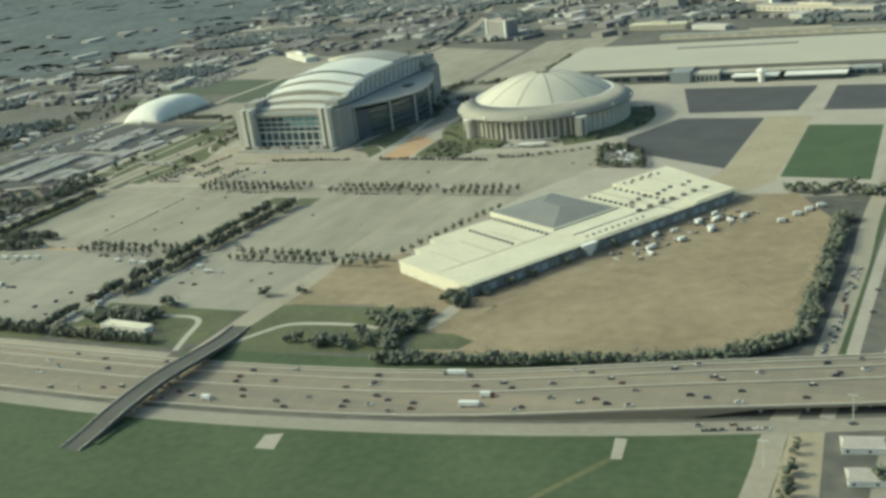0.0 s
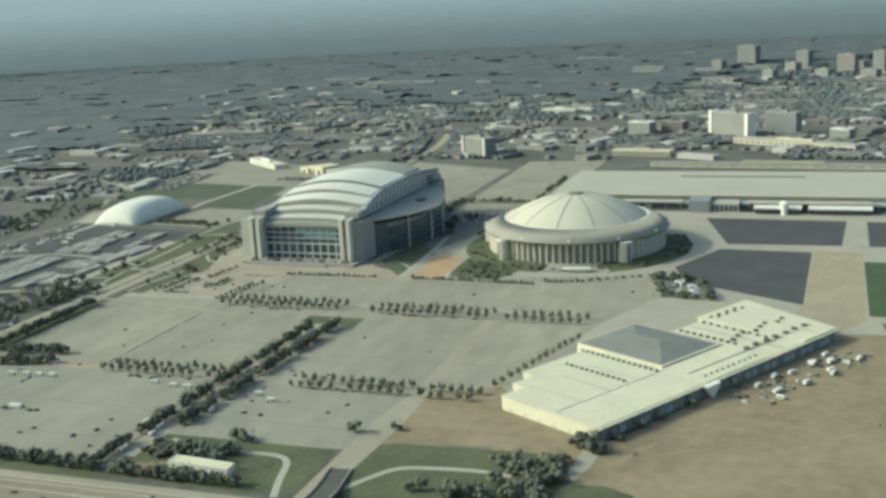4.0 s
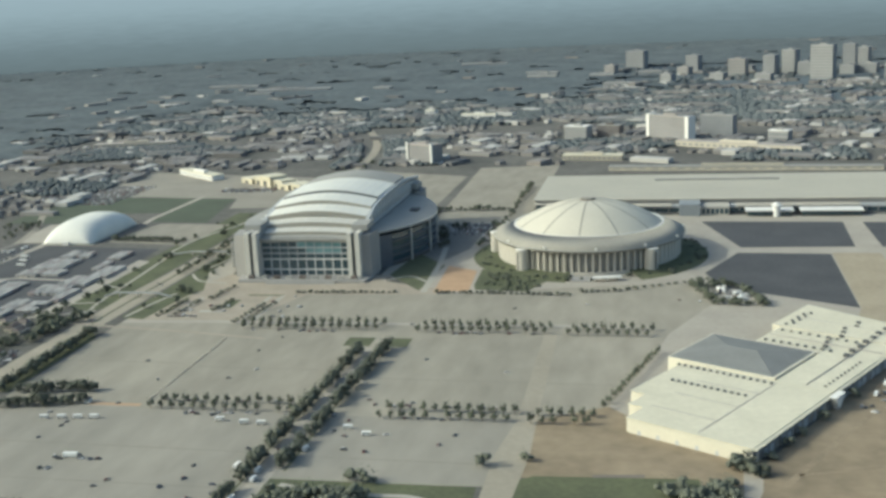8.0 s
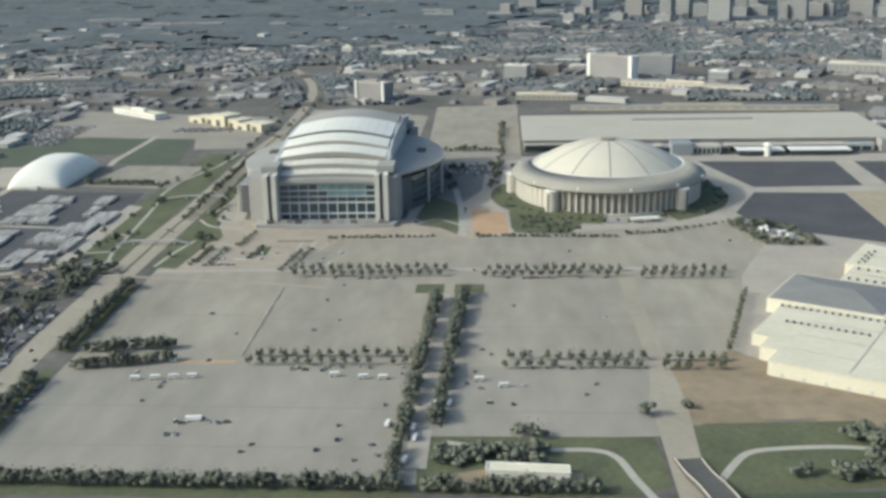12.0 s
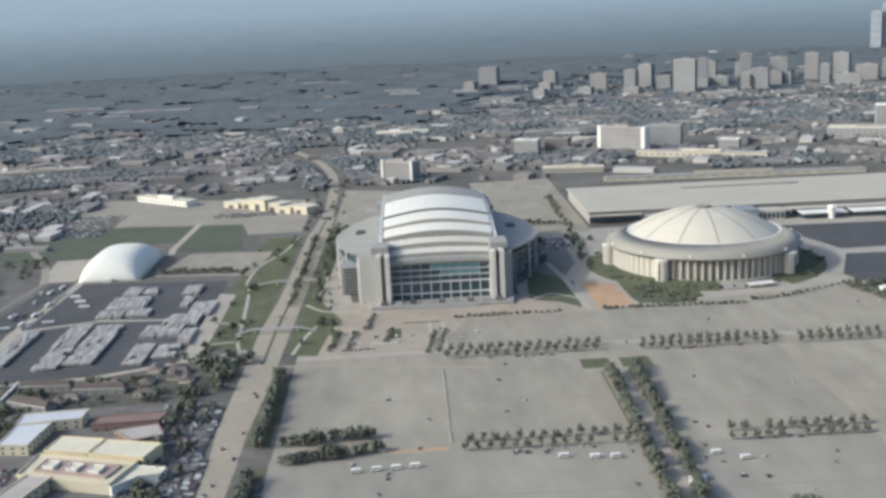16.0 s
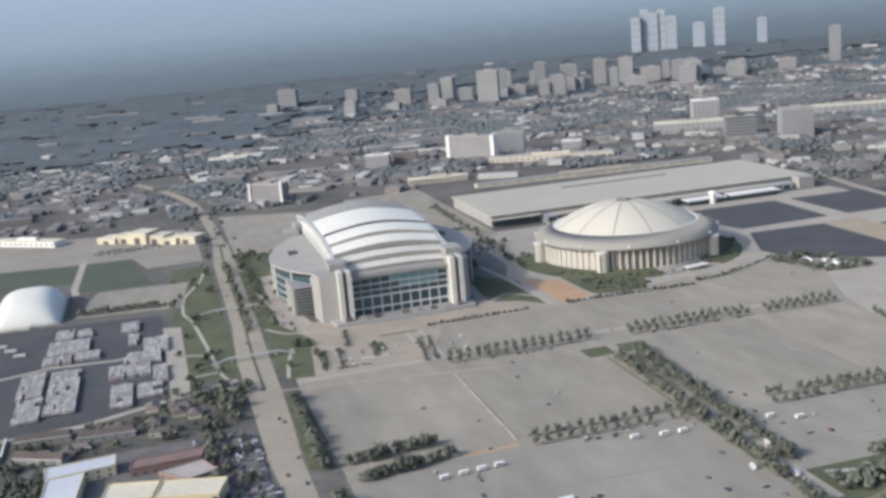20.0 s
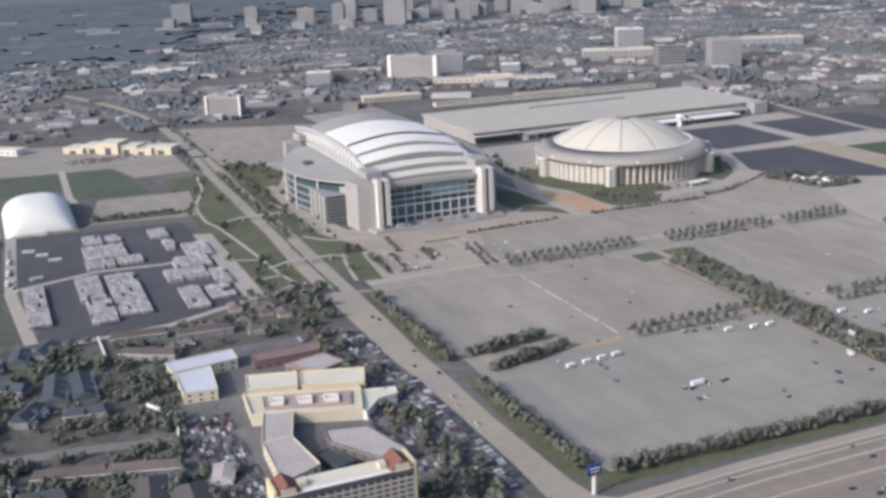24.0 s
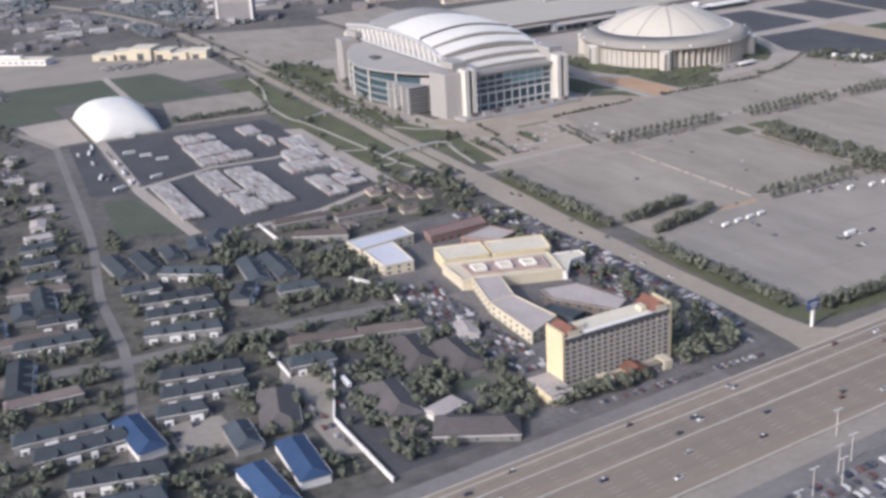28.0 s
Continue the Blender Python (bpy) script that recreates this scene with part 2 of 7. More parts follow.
M_TRAILER = palette("trailer_sheet", [(0.37, 0.36, 0.34), (0.31, 0.30, 0.285), (0.46, 0.45, 0.435), (0.35, 0.335, 0.315), (0.28, 0.275, 0.265), (0.41, 0.40, 0.385), (0.33, 0.285, 0.275), (0.37, 0.36, 0.345)], 0.6, 0.0, "object")
M_CARS2 = palette("parked_car_paint", [(0.30, 0.30, 0.30), (0.06, 0.06, 0.065), (0.5, 0.5, 0.5), (0.16, 0.16, 0.17), (0.05, 0.06, 0.09), (0.10, 0.10, 0.10), (0.14, 0.065, 0.06), (0.12, 0.12, 0.13)], 0.4)
M_VAN = mat("white_vehicle_paint", (0.78, 0.78, 0.76), 0.4, 0.05)
M_FARROOF = palette("far_roofs", [(0.19, 0.182, 0.18), (0.15, 0.147, 0.146), (0.26, 0.25, 0.243), (0.14, 0.137, 0.138), (0.21, 0.20, 0.197), (0.17, 0.16, 0.156), (0.235, 0.217, 0.205), (0.46, 0.45, 0.43)], 0.8)

M_WINBAND = mat("far_window_bands", (0.22, 0.23, 0.25), 0.3, 0.2)
M_SIGNBLUE = mat("blue_sign_face", (0.03, 0.06, 0.15), 0.5, 0.1)



# ---- mesh building ----
class Shape:
    """Collects vertices and faces for one mesh."""

    def __init__(self):
        self.v, self.f = [], []

    def add(self, verts, faces):
        n = len(self.v)
        self.v += [tuple(p) for p in verts]
        self.f += [tuple(i + n for i in f) for f in faces]
        return self

    def box(self, x0, y0, z0, x1, y1, z1):
        return self.prism([(x0, y0), (x1, y0), (x1, y1), (x0, y1)], z0, z1)

    def prism(self, poly, z0, z1):
        if sum(a[0] * b[1] - b[0] * a[1] for a, b in zip(poly, poly[1:] + poly[:1])) < 0:
            poly = poly[::-1]
        n = len(poly)
        vs = [(x, y, z0) for x, y in poly] + [(x, y, z1) for x, y in poly]
        fs = [tuple(range(n - 1, -1, -1)), tuple(range(n, 2 * n))]
        fs += [(i, (i + 1) % n, n + (i + 1) % n, n + i) for i in range(n)]
        return self.add(vs, fs)

    def ring(self, loops, closed=True, caps=True):
        """Skins equal loops of points."""
        n = len(loops[0])
        vs = [p for loop in loops for p in loop]
        fs = []
        for k in range(len(loops) - 1):
            for i in range(n if closed else n - 1):
                j = (i + 1) % n
                fs.append((k * n + i, k * n + j, (k + 1) * n + j, (k + 1) * n + i))
        if caps and closed:
            fs.append(tuple(range(n - 1, -1, -1)))
            fs.append(tuple(range((len(loops) - 1) * n, len(loops) * n)))
        return self.add(vs, fs)

    def cyl(self, x, y, r, z0, z1, n=16, r1=None):
        r1 = r if r1 is None else r1
        cs = [(math.cos(2 * math.pi * i / n), math.sin(2 * math.pi * i / n)) for i in range(n)]
        return self.ring([[(x + r * c, y + r * s, z0) for c, s in cs], [(x + r1 * c, y + r1 * s, z1) for c, s in cs]])

    def beam(self, a, b, w, h=None):
        """A straight bar of section w by h between two points."""
        a, b = Vector(a), Vector(b)
        d = (b - a).normalized()
        side = d.cross(Vector((0, 0, 1)))
        side = Vector((1, 0, 0)) if side.length < 1e-3 else side.normalized()
        up = side.cross(d)
        h = h or w
        o = [side * w / 2 + up * h / 2, -side * w / 2 + up * h / 2, -side * w / 2 - up * h / 2, side * w / 2 - up * h / 2]
        return self.ring([[a + q for q in o], [b + q for q in o]])

    def strip(self, pts, w, z0, z1):
        """A band of width w along a plan line, with thickness."""
        left, right = [], []
        for i, p in enumerate(pts):
            a, b = Vector(pts[max(i - 1, 0)][:2]), Vector(pts[min(i + 1, len(pts) - 1)][:2])
            d = (b - a).normalized()
            nrm = Vector((-d.y, d.x)) * w / 2
            dz = p[2] if len(p) > 2 else 0
            left.append((p[0] + nrm.x, p[1] + nrm.y, dz))
            right.append((p[0] - nrm.x, p[1] - nrm.y, dz))
        loops = []
        for l, r in zip(left, right):
            loops.append([(l[0], l[1], z0 + l[2]), (l[0], l[1], z1 + l[2]), (r[0], r[1], z1 + r[2]), (r[0], r[1], z0 + r[2])])
        return self.ring(loops)

    def mesh(self, name, material, smooth=False):
        me = bpy.data.meshes.new(name)
        me.from_pydata([(x * K, y * K, z * K) for x, y, z in self.v], [], self.f)
        me.update()
        bm = bmesh.new()
        bm.from_mesh(me)
        bmesh.ops.recalc_face_normals(bm, faces=bm.faces)
        bm.to_mesh(me)
        bm.free()
        me.materials.append(material)
        if smooth:
            me.polygons.foreach_set("use_smooth", [True] * len(me.polygons))
        return me


def part(name, shape, material, parent, label="", smooth=False):
    ob = new(name, shape.mesh(name, material, smooth) if isinstance(shape, Shape) else shape)
    ob.parent = parent
    return tagged(ob, label)


def thing(name, label, category, group="", kind="", at=(0, 0, 0)):
    ob = new(name)
    ob.empty_display_size = 1
    ob.matrix_basis = Matrix.Translation(Vector(at) * K)
    return tagged(ob, label, category, group, kind)


def setting(name, shape, material, label="", kind="structure", category="", smooth=False):
    return tagged(new(name, shape.mesh(name, material, smooth)), label, category, "", kind)


def smooth_line(pts, n=8):
    """A rounded plan line through points."""
    out = []
    for i in range(len(pts) - 1):
        p0, p1, p2, p3 = (Vector(pts[max(0, min(len(pts) - 1, i + k))]) for k in (-1, 0, 1, 2))
        for s in range(n):
            t = s / n
            out.append(tuple(0.5 * (2 * p1 + (p2 - p0) * t + (2 * p0 - 5 * p1 + 4 * p2 - p3) * t * t + (3 * p1 - p0 - 3 * p2 + p3) * t ** 3)))
    return out + [tuple(pts[-1])]


rng = random.Random(4)


# ---- ground and roads ----
def freeway_y(x):
    d = max(0.0, x + 250)
    return 520 - 0.055 * max(0.0, -560 - x) + (0.0003 * d * d if d < 450 else 60.75 + 0.27 * (d - 450))


def freeway_south(x):
    return 26 + 5.5 * max(0.0, min(1.0, (-480 - x) / 150))


def freeway_z(x):
    s = max(0.0, min(1.0, (x + 20) / 190))
    return 5.6 * s * s * (3 - 2 * s)


g = Shape()
N = 48
g.ring([[(-400 + r * math.cos(2 * math.pi * i / N), 100 + r * math.sin(2 * math.pi * i / N), 0) for i in range(N)] for r in (11000, 5000, 2500, 1200, 400)], caps=False)
g.f.append(tuple(range(4 * N, 5 * N)))
M_TANLOT = mat("tan_gravel", (0.33, 0.285, 0.215), 0.95, 0.14, 30, 4)
setting("ground", g, M_SUBURB, "mixed suburban soil, grass and streets")
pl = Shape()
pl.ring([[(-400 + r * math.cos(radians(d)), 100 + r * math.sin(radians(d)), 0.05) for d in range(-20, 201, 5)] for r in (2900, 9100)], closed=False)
setting("distant_plain", pl, M_PLAIN, "flat wooded plain far off, tinted with distance haze")


def sheet(name, poly, material, z, label="", z0=-0.2):
    return setting(name, Shape().prism(poly, z0, z), material, label)


# south meadow beside the freeway
sheet("meadow", [(-420, -200), (205, -200), (212, 300)] + [(x, freeway_y(x) - 45.5) for x in range(208, -421, -40)], M_MEADOW, 0.06, "rough green meadow below the freeway")
sheet("pad_west", [(-79, 457), (-66, 458), (-71, 477), (-82, 473)], M_LOT2, 0.14, "bare concrete pad in the meadow")
sheet("pad_east", [(132, 491), (138, 492), (135, 514), (128, 514)], M_LOT2, 0.14, "bare concrete pad in the meadow")
setting("meadow_track", Shape().strip(smooth_line([(80, 400), (108, 450), (132, 491)], 5), 4, 0, 0.09), M_TRACK, "faint worn track in the meadow")
setting("verge_north", Shape().strip([(x, freeway_y(x) + 50, 0) for x in range(-220, 220, 40)], 20, -0.1, 0.1), M_MEADOW, "rough grass verge beside the freeway")
# the great paved park
sheet("parking_lot", [(-634, 594), (-340, 590), (-335, 650), (-200, 655), (-200, 770), (-150, 780), (-118, 900), (-100, 985), (-60, 1080), (-30, 1165), (-110, 1160), (-345, 1110), (-480, 1105), (-641, 1010)], M_LOT, 0.10, "vast pale concrete parking lot")
sheet("parking_lot_south", [(-633, 596), (-341, 592), (-336, 652), (-202, 656), (-202, 764), (-638, 772)], mat("darker_concrete", (0.262, 0.248, 0.22), 0.9, 0.14, 80, 12, (0.325, 0.302, 0.262), stretch=(1.0, 0.35, 1)), 0.108, "darker greyer concrete of the parking lot")
sheet("pavement_east", [(-200, 765), (-150, 765), (-60, 800), (106, 975), (205, 985), (240, 1000), (240, 1520), (-330, 1520), (-420, 1450), (-420, 1190), (-330, 1120), (-200, 1000)], M_LOT2, 0.07, "pale concrete pavement round the dome")
sheet("forecourt", [(-640, 1000), (-520, 1000), (-480, 1105), (-340, 1110), (-340, 1130), (-410, 1165), (-410, 1190), (-600, 1190), (-625, 1120)], M_FORE, 0.12, "tan paved forecourt before the stadium")
sheet("parking_north", [(-645, 1600), (-440, 1580), (-440, 1870), (-645, 1950)], M_LOT, 0.11, "pale concrete lot behind the stadium")
sheet("parking_northeast", [(-420, 1460), (-290, 1500), (-290, 1980), (-430, 1960)], M_LOT, 0.12, "concrete lot beside the exhibition hall")
sheet("dark_lot_near", [(-22, 1300), (80, 1294), (77, 1074), (-45, 1145), (-62, 1205)], M_ASPH, 0.14, "dark resurfaced asphalt lot")
sheet("dark_lot_far", [(-58, 1478), (118, 1472), (112, 1331), (-17, 1327)], M_ASPH, 0.14, "dark resurfaced asphalt lot")
sheet("dark_lot_end", [(142, 1470), (330, 1460), (330, 1325), (142, 1330)], M_ASPH, 0.14, "dark resurfaced asphalt lot")
sheet("concrete_lot_end", [(90, 1300), (260, 1295), (260, 1325), (90, 1325)], M_LOT2, 0.15, "pale concrete lane")
sheet("lot_strip", [(82, 1300), (134, 1298), (134, 1030), (110, 990), (60, 1000), (78, 1074)], M_TANLOT, 0.12, "bare tan strip between lot and field")
sheet("field_east", [(136, 1045), (219, 1036), (214, 1250), (135, 1256)], M_TURF, 0.14, "green playing field beside the dark lots")
# tan ground round the arena
sheet("dirt_lot", [(-52, 628)] + [(x, freeway_y(x) + 56) for x in range(-40, 181, 20)] + [(203, 690), (206, 720), (206, 905), (160, 990), (110, 985), (-40, 705)], M_DIRT, 0.11, "dry tan dirt and dead grass lot")
M_RUT = mat("pale_wheel_track", (0.285, 0.232, 0.165), 0.95, 0.3, 22, 3, (0.31, 0.25, 0.178))
for pts, w in (([(-38, 655), (40, freeway_y(40) + 62), (150, freeway_y(150) + 64), (186, 690), (196, 740), (196, 880)], 4), ([(-20, 690), (60, 720), (150, 790), (190, 880)], 3), ([(60, 850), (110, 812), (150, 760), (188, 720)], 2.5), ([(-30, 672), (30, 780), (80, 860), (130, 930)], 5)):
    setting("dirt_track", Shape().strip(smooth_line(pts, 6), w, 0, 0.135), M_RUT, "pale wheel track worn into dry dirt")
sheet("dirt_apron", [(-198, 768), (-198, 670), (-110, 672), (-52, 640), (-20, 690), (-120, 770), (-145, 800)], M_DIRT, 0.12, "dry tan earth beside the arena")
# green park by the freeway
sheet("park_grass_east", [(-198, 664), (-187, 673), (-82, 678), (-80, 662), (-61, 671), (-55, 652), (-57, 604), (-70, 596), (-186, 579), (-196, 598)], M_GRASS, 0.13, "green lawn beside the freeway")
sheet("park_grass_corner", [(-54, 634), (-28, 637), (-8, 627), (-14, 612), (-52, 606)], M_GRASS, 0.14, "small green lawn at the dirt lot")
sheet("park_drive", [(-54, 693), (-41, 697), (-44, 663), (-50, 640), (-56, 651)], M_LOT2, 0.15, "pale concrete drive beside the lawn")
sheet("park_hedge_bed", [(-149, 674), (-116, 677), (-116, 681), (-149, 678)], M_BROWNROOF, 0.3, "narrow bed of brown mulch")
sheet("park_grass_west", [(-361, 653), (-221, 653), (-219, 590), (-250, 575), (-364, 581), (-365, 612)], M_GRASS, 0.13, "green lawn beside the freeway")
sheet("pavilion_yard", [(-363, 586), (-361, 598), (-322, 611), (-268, 606), (-268, 592), (-335, 584)], M_DIRT, 0.15, "bare earth round the pavilion")
setting("park_path", Shape().strip(smooth_line([(-197, 585), (-181, 615), (-167, 633), (-143, 639), (-112, 641), (-90, 638)]), 5, 0, 0.17), M_PATH, "curving concrete path on the lawn")
setting("park_path_west", Shape().strip(smooth_line([(-350, 645), (-320, 637), (-284, 635), (-261, 635), (-247, 626), (-238, 597), (-230, 574)]), 5, 0, 0.17), M_PATH, "curving concrete path on the lawn")
sheet("orange_plaza", [(-345, 1118), (-308, 1127), (-313, 1211), (-350, 1234)], M_BRICKPLAZA, 0.16, "orange paved plaza between stadium and dome")
sheet("lawn_dome", [(-302, 1130), (-246, 1124), (-228, 1170), (-266, 1192), (-308, 1220), (-306, 1150)], M_GRASS, 0.17, "green lawn before the dome")
setting("lawn_berm", Shape().ring([[(-193 + r * math.cos(a), 1296 + r * math.sin(a), z) for a in [radians(d) for d in range(-205, -92, 6)]] for r, z in ((104, 3.5), (116, 2.8), (136, 0.1))], closed=False), M_GRASS, "sloping green lawn round the dome")
setting("lawn_berm_east", Shape().ring([[(-193 + r * math.cos(a), 1296 + r * math.sin(a), z) for a in [radians(d) for d in range(-62, 40, 6)]] for r, z in ((104, 3.5), (116, 2.8), (138, 0.1))], closed=False), M_GRASS, "sloping green lawn round the dome")
sheet("lawn_stadium", [(-410, 1190), (-362, 1125), (-355, 1235), (-400, 1300)], M_GRASS, 0.17, "green lawn beside the stadium")
setting("plaza_walk", Shape().strip([(-356, 1118), (-362, 1240), (-372, 1330)], 7, 0, 0.2), M_PATH, "concrete walk beside the plaza")
sheet("median_lawn_west", [(-391, 959), (-366, 959), (-366, 934), (-391, 934)], M_GRASS, 0.2, "square of lawn at the avenue's end")
sheet("median_lawn_east", [(-357, 958), (-331, 958), (-331, 933), (-357, 933)], M_GRASS, 0.2, "square of lawn at the avenue's end")
setting("avenue", Shape().strip([(-366, 610), (-366, 930)], 13, 0, 0.16), M_LOT2, "pale concrete avenue between two tree rows")
setting("avenue_verge", Shape().box(-378, 625, 0, -376.5, 928, 0.2).box(-354.5, 665, 0, -353, 928, 0.2), M_GRASS, "grass verge under the avenue trees")
for k, (x, y, w, h) in enumerate(((-612, 1030, 5, 60), (-596, 1040, 6, 50), (-575, 1035, 26, 8), (-560, 1052, 14, 30), (-520, 1010, 4, 90), (-508, 1010, 5, 92), (-545, 1100, 40, 4))):
    sheet("planting_bed", [(x, y), (x + w, y), (x + w, y + h), (x, y + h)], M_PATH if k % 3 else M_GRASS, 0.2, "narrow planting bed in the forecourt")
# Grey sheet added here to paint in the stadium's shadow on the ground.
sheet("service_yard", [(-396, 1300), (-367, 1242), (-340, 1320), (-336, 1470), (-425, 1475)], M_ROAD2, 0.10, "grey sheet painting the shadow east of the stadium")
sheet("stadium_apron", [(-649, 1130), (-590, 1130), (-600, 1200), (-615, 1330), (-600, 1450), (-440, 1585), (-649, 1602)], M_LOT2, 0.06, "pale paved apron west of the stadium")
# roads
ROAD_L = [(-683, 552), (-680, 568), (-678, 628), (-679, 692), (-681, 766), (-685, 830), (-685, 990), (-686, 1095), (-680, 1219), (-678, 1560), (-670, 1700)]
ROAD_R = [(-648, 1700), (-650, 1550), (-653, 1205), (-655, 1078), (-656, 976), (-658, 890), (-661, 820), (-660, 765), (-661, 691), (-659, 636), (-658, 597), (-654, 573), (-636, 560), (-636, 552)]
setting("road_west", Shape().prism(ROAD_L + ROAD_R, 0, 0.15), M_STREET, "broad worn concrete road with a median")
sheet("road_verge", [(-656, 598), (-650, 580), (-632, 577), (-420, 573), (-366, 573), (-366, 585), (-632, 592), (-637, 620), (-640, 756), (-650, 765), (-657, 690)], M_GRASS, 0.12, "grass verge under the roadside trees")
sheet("road_verge_north", [(-659, 800), (-641, 796), (-641, 945), (-655, 965)], M_GRASS, 0.12, "grass verge under the roadside trees")
setting("road_west_median", Shape().strip([(-670, 992), (-670, 1095), (-667, 1210), (-664, 1550), (-660, 1690)], 2.6, 0, 0.3), M_GRASS, "narrow grassy median")
setting("road_crossing", Shape().strip([(-700, 992), (-656, 984), (-559, 969), (-472, 951)], 5, 0, 0.17), M_FORE, "tan paved crossing lane")
setting("road_north", Shape().strip(smooth_line([(-660, 1690), (-666, 1942), (-687, 2185), (-751, 2434), (-877, 2718), (-1150, 3050)], 5), 17, 0, 0.15), M_STREET, "pale road curving away through the suburb")
setting("road_east", Shape().strip(smooth_line([(200, 200), (212, 471), (212, 540), (224, 620), (226, 660), (230, 806), (232, 1010), (270, 1500), (400, 2000), (620, 2600)], 4), 14, 0, 0.16), M_STREET, "worn concrete street under the freeway")
sheet("tan_corner", [(220, 420), (246, 420), (242, 480), (237, 545), (219, 545), (220, 472)], M_TANLOT, 0.12, "bare tan ground beside the street")
setting("street_verge", Shape().strip([(235, 600), (236, 700), (238, 900), (240, 1010)], 4, 0, 0.13), M_MEADOW, "thin grassy verge between lanes")
setting("road_east_verge", Shape().strip([(236, 560), (241, 640), (242, 700), (244, 800), (250, 1000)], 8, 0, 0.14), M_LOT2, "pale concrete side lane")
setting("cross_road", Shape().strip([(-640, 1000), (-560, 1003), (-380, 1003), (-120, 1003)], 9, 0, 0.14), M_LOT2, "pale lane between tree rows")
setting("park_road", Shape().prism([(-217, 574), (-198, 578), (-197, 625), (-193, 706), (-195, 766), (-200, 985), (-212, 985), (-210, 766), (-217, 707)], 0, 0.15), M_STREET, "pale lane across the lot")
setting("ring_road", Shape().strip([(-193 + 150 * math.cos(a), 1296 + 150 * math.sin(a), 0) for a in [math.radians(d) for d in range(-70, 30, 6)]], 11, 0, 0.18), M_LOT2, "pale road curving round the dome")
bar_row = thing("barrier_row", "row of low pale concrete barriers on the lot", "barrier", at=(-510, 786, 0))
for i in range(44):
    if i % 9 != 5 and i % 13 != 7:
        part("barrier", Shape().box(-0.5, i * 3.75, 0.05, 0.5, i * 3.75 + (2.6 if i % 3 else 1.8), 1.1), M_BARRIER, bar_row)
setting("lot_seam", Shape().box(-558, 774, 0.05, -512, 779, 0.13), M_BRICKPLAZA, "orange-tan strip in the concrete")
for i, (a, b) in enumerate((((-640, 700), (-390, 694)), ((-640, 640), (-390, 636)), ((-640, 880), (-520, 878)), ((-505, 870), (-392, 868)), ((-340, 690), (-215, 688)), ((-340, 850), (-130, 846)))):
    setting("lot_joint", Shape().strip([a, b], 0.7, 0.02, 0.122), M_JOINT, "thin dark seam in the concrete")

booth = thing("gate_booth", "small white booth with a dark flat roof on the lot", "booth", at=(-559, 779, 0))
part("wall", Shape().box(-2.2, -2.6, 0.1, 2.2, 2.6, 3.4), M_TRIMW, booth)
part("roof", Shape().box(-2.8, -3.2, 3.4, 2.8, 3.2, 3.8), M_SHADE, booth, "dark flat roof")
part("window", Shape().box(-1.6, -2.68, 1.4, 1.6, -2.6, 2.6), M_GLASS, booth)

# freeway: lanes on a slab that climbs to a bridge over the east street
xs = [-2600, -1800] + list(range(-1400, 1500, 40)) + [2200, 3200]
deck = Shape()
loops = []
for x in xs:
    y, z = freeway_y(x), freeway_z(x)
    loops.append([(x, y - freeway_south(x), z - 0.9 if 170 < x < 290 else -0.2), (x, y - freeway_south(x), z + 0.35), (x, y + 40, z + 0.35), (x, y + 40, z - 0.9 if 170 < x < 290 else -0.2)])
deck.ring(loops)
setting("freeway", deck, M_FREEWAY, "wide worn concrete freeway with many lanes")
setting("frontage_road", Shape().strip([(x, freeway_y(x) - 39, 0) for x in xs], 15, 0, 0.2), M_ROAD, "frontage road below the freeway")
fw = thing("freeway_barriers", "low concrete barriers along the freeway", "barrier", kind="structure")
for off in (-25.5, 6.5, 24, 34.5, 39.5):
    part("barrier", Shape().strip([(x, freeway_y(x) + (off if off > -25 else 0.5 - freeway_south(x)), freeway_z(x)) for x in xs], 1.1, 0.3, 1.4), M_BARRIER, fw)
lanes = Shape()
for off in (-21.5, -17.8, -14.1, -10.4, -6.7, -3, 10.2, 13.9, 17.6, 21.3, 28, 32, 36):
    for x in range(-1300, 620, 18):
        y, z = freeway_y(x), freeway_z(x)
        lanes.strip([(x, y + off, z), (x + 6, freeway_y(x + 6) + off, freeway_z(x + 6))], 0.25, 0.3, 0.375)
setting("lane_markings", lanes, M_PAINT, "dashed white lane markings", "stuff")
for x in (175, 200, 225, 250, 275):
    col = thing("bridge_bent", "concrete bridge pier under the freeway", "bridge pier", "freeway piers", at=(x, freeway_y(x), 0))
    for dy in (-20, -2, 16, 34):
        part("column", Shape().cyl(0, dy, 1.0, 0, 4.6, 12), M_BARRIER, col)
    part("cap_beam", Shape().box(-1.1, -25, 4.3, 1.1, 39, 5.1), M_BARRIER, col)

# overpass that carries a road across the freeway
ov = thing("overpass", "dark concrete overpass across the freeway", "bridge", kind="structure", at=(0, 0, 0))
line = [(-199, 428, -0.1), (-198, 445, 2.0), (-197, 476, 6.4), (-196, 515, 8.6), (-194, 552, 7.6), (-197, 582, 4.0), (-202, 606, 1.0), (-205, 624, 0.2)]
part("deck", Shape().strip(smooth_line(line, 6), 18, -1.6, 0.2), M_DARKROAD, ov, "dark asphalt bridge deck")
for off in (-7.8, 7.8):
    part("parapet", Shape().strip([(x + off, y, z) for x, y, z in smooth_line(line, 6)], 0.5, 0.1, 1.2), M_BARRIER, ov)
for y, h in ((480, 6.6), (505, 8.0), (530, 8.2), (555, 7.2)):
    part("pier", Shape().box(-203, y - 1, 0, -191, y + 1, h - 1), M_BARRIER, ov)
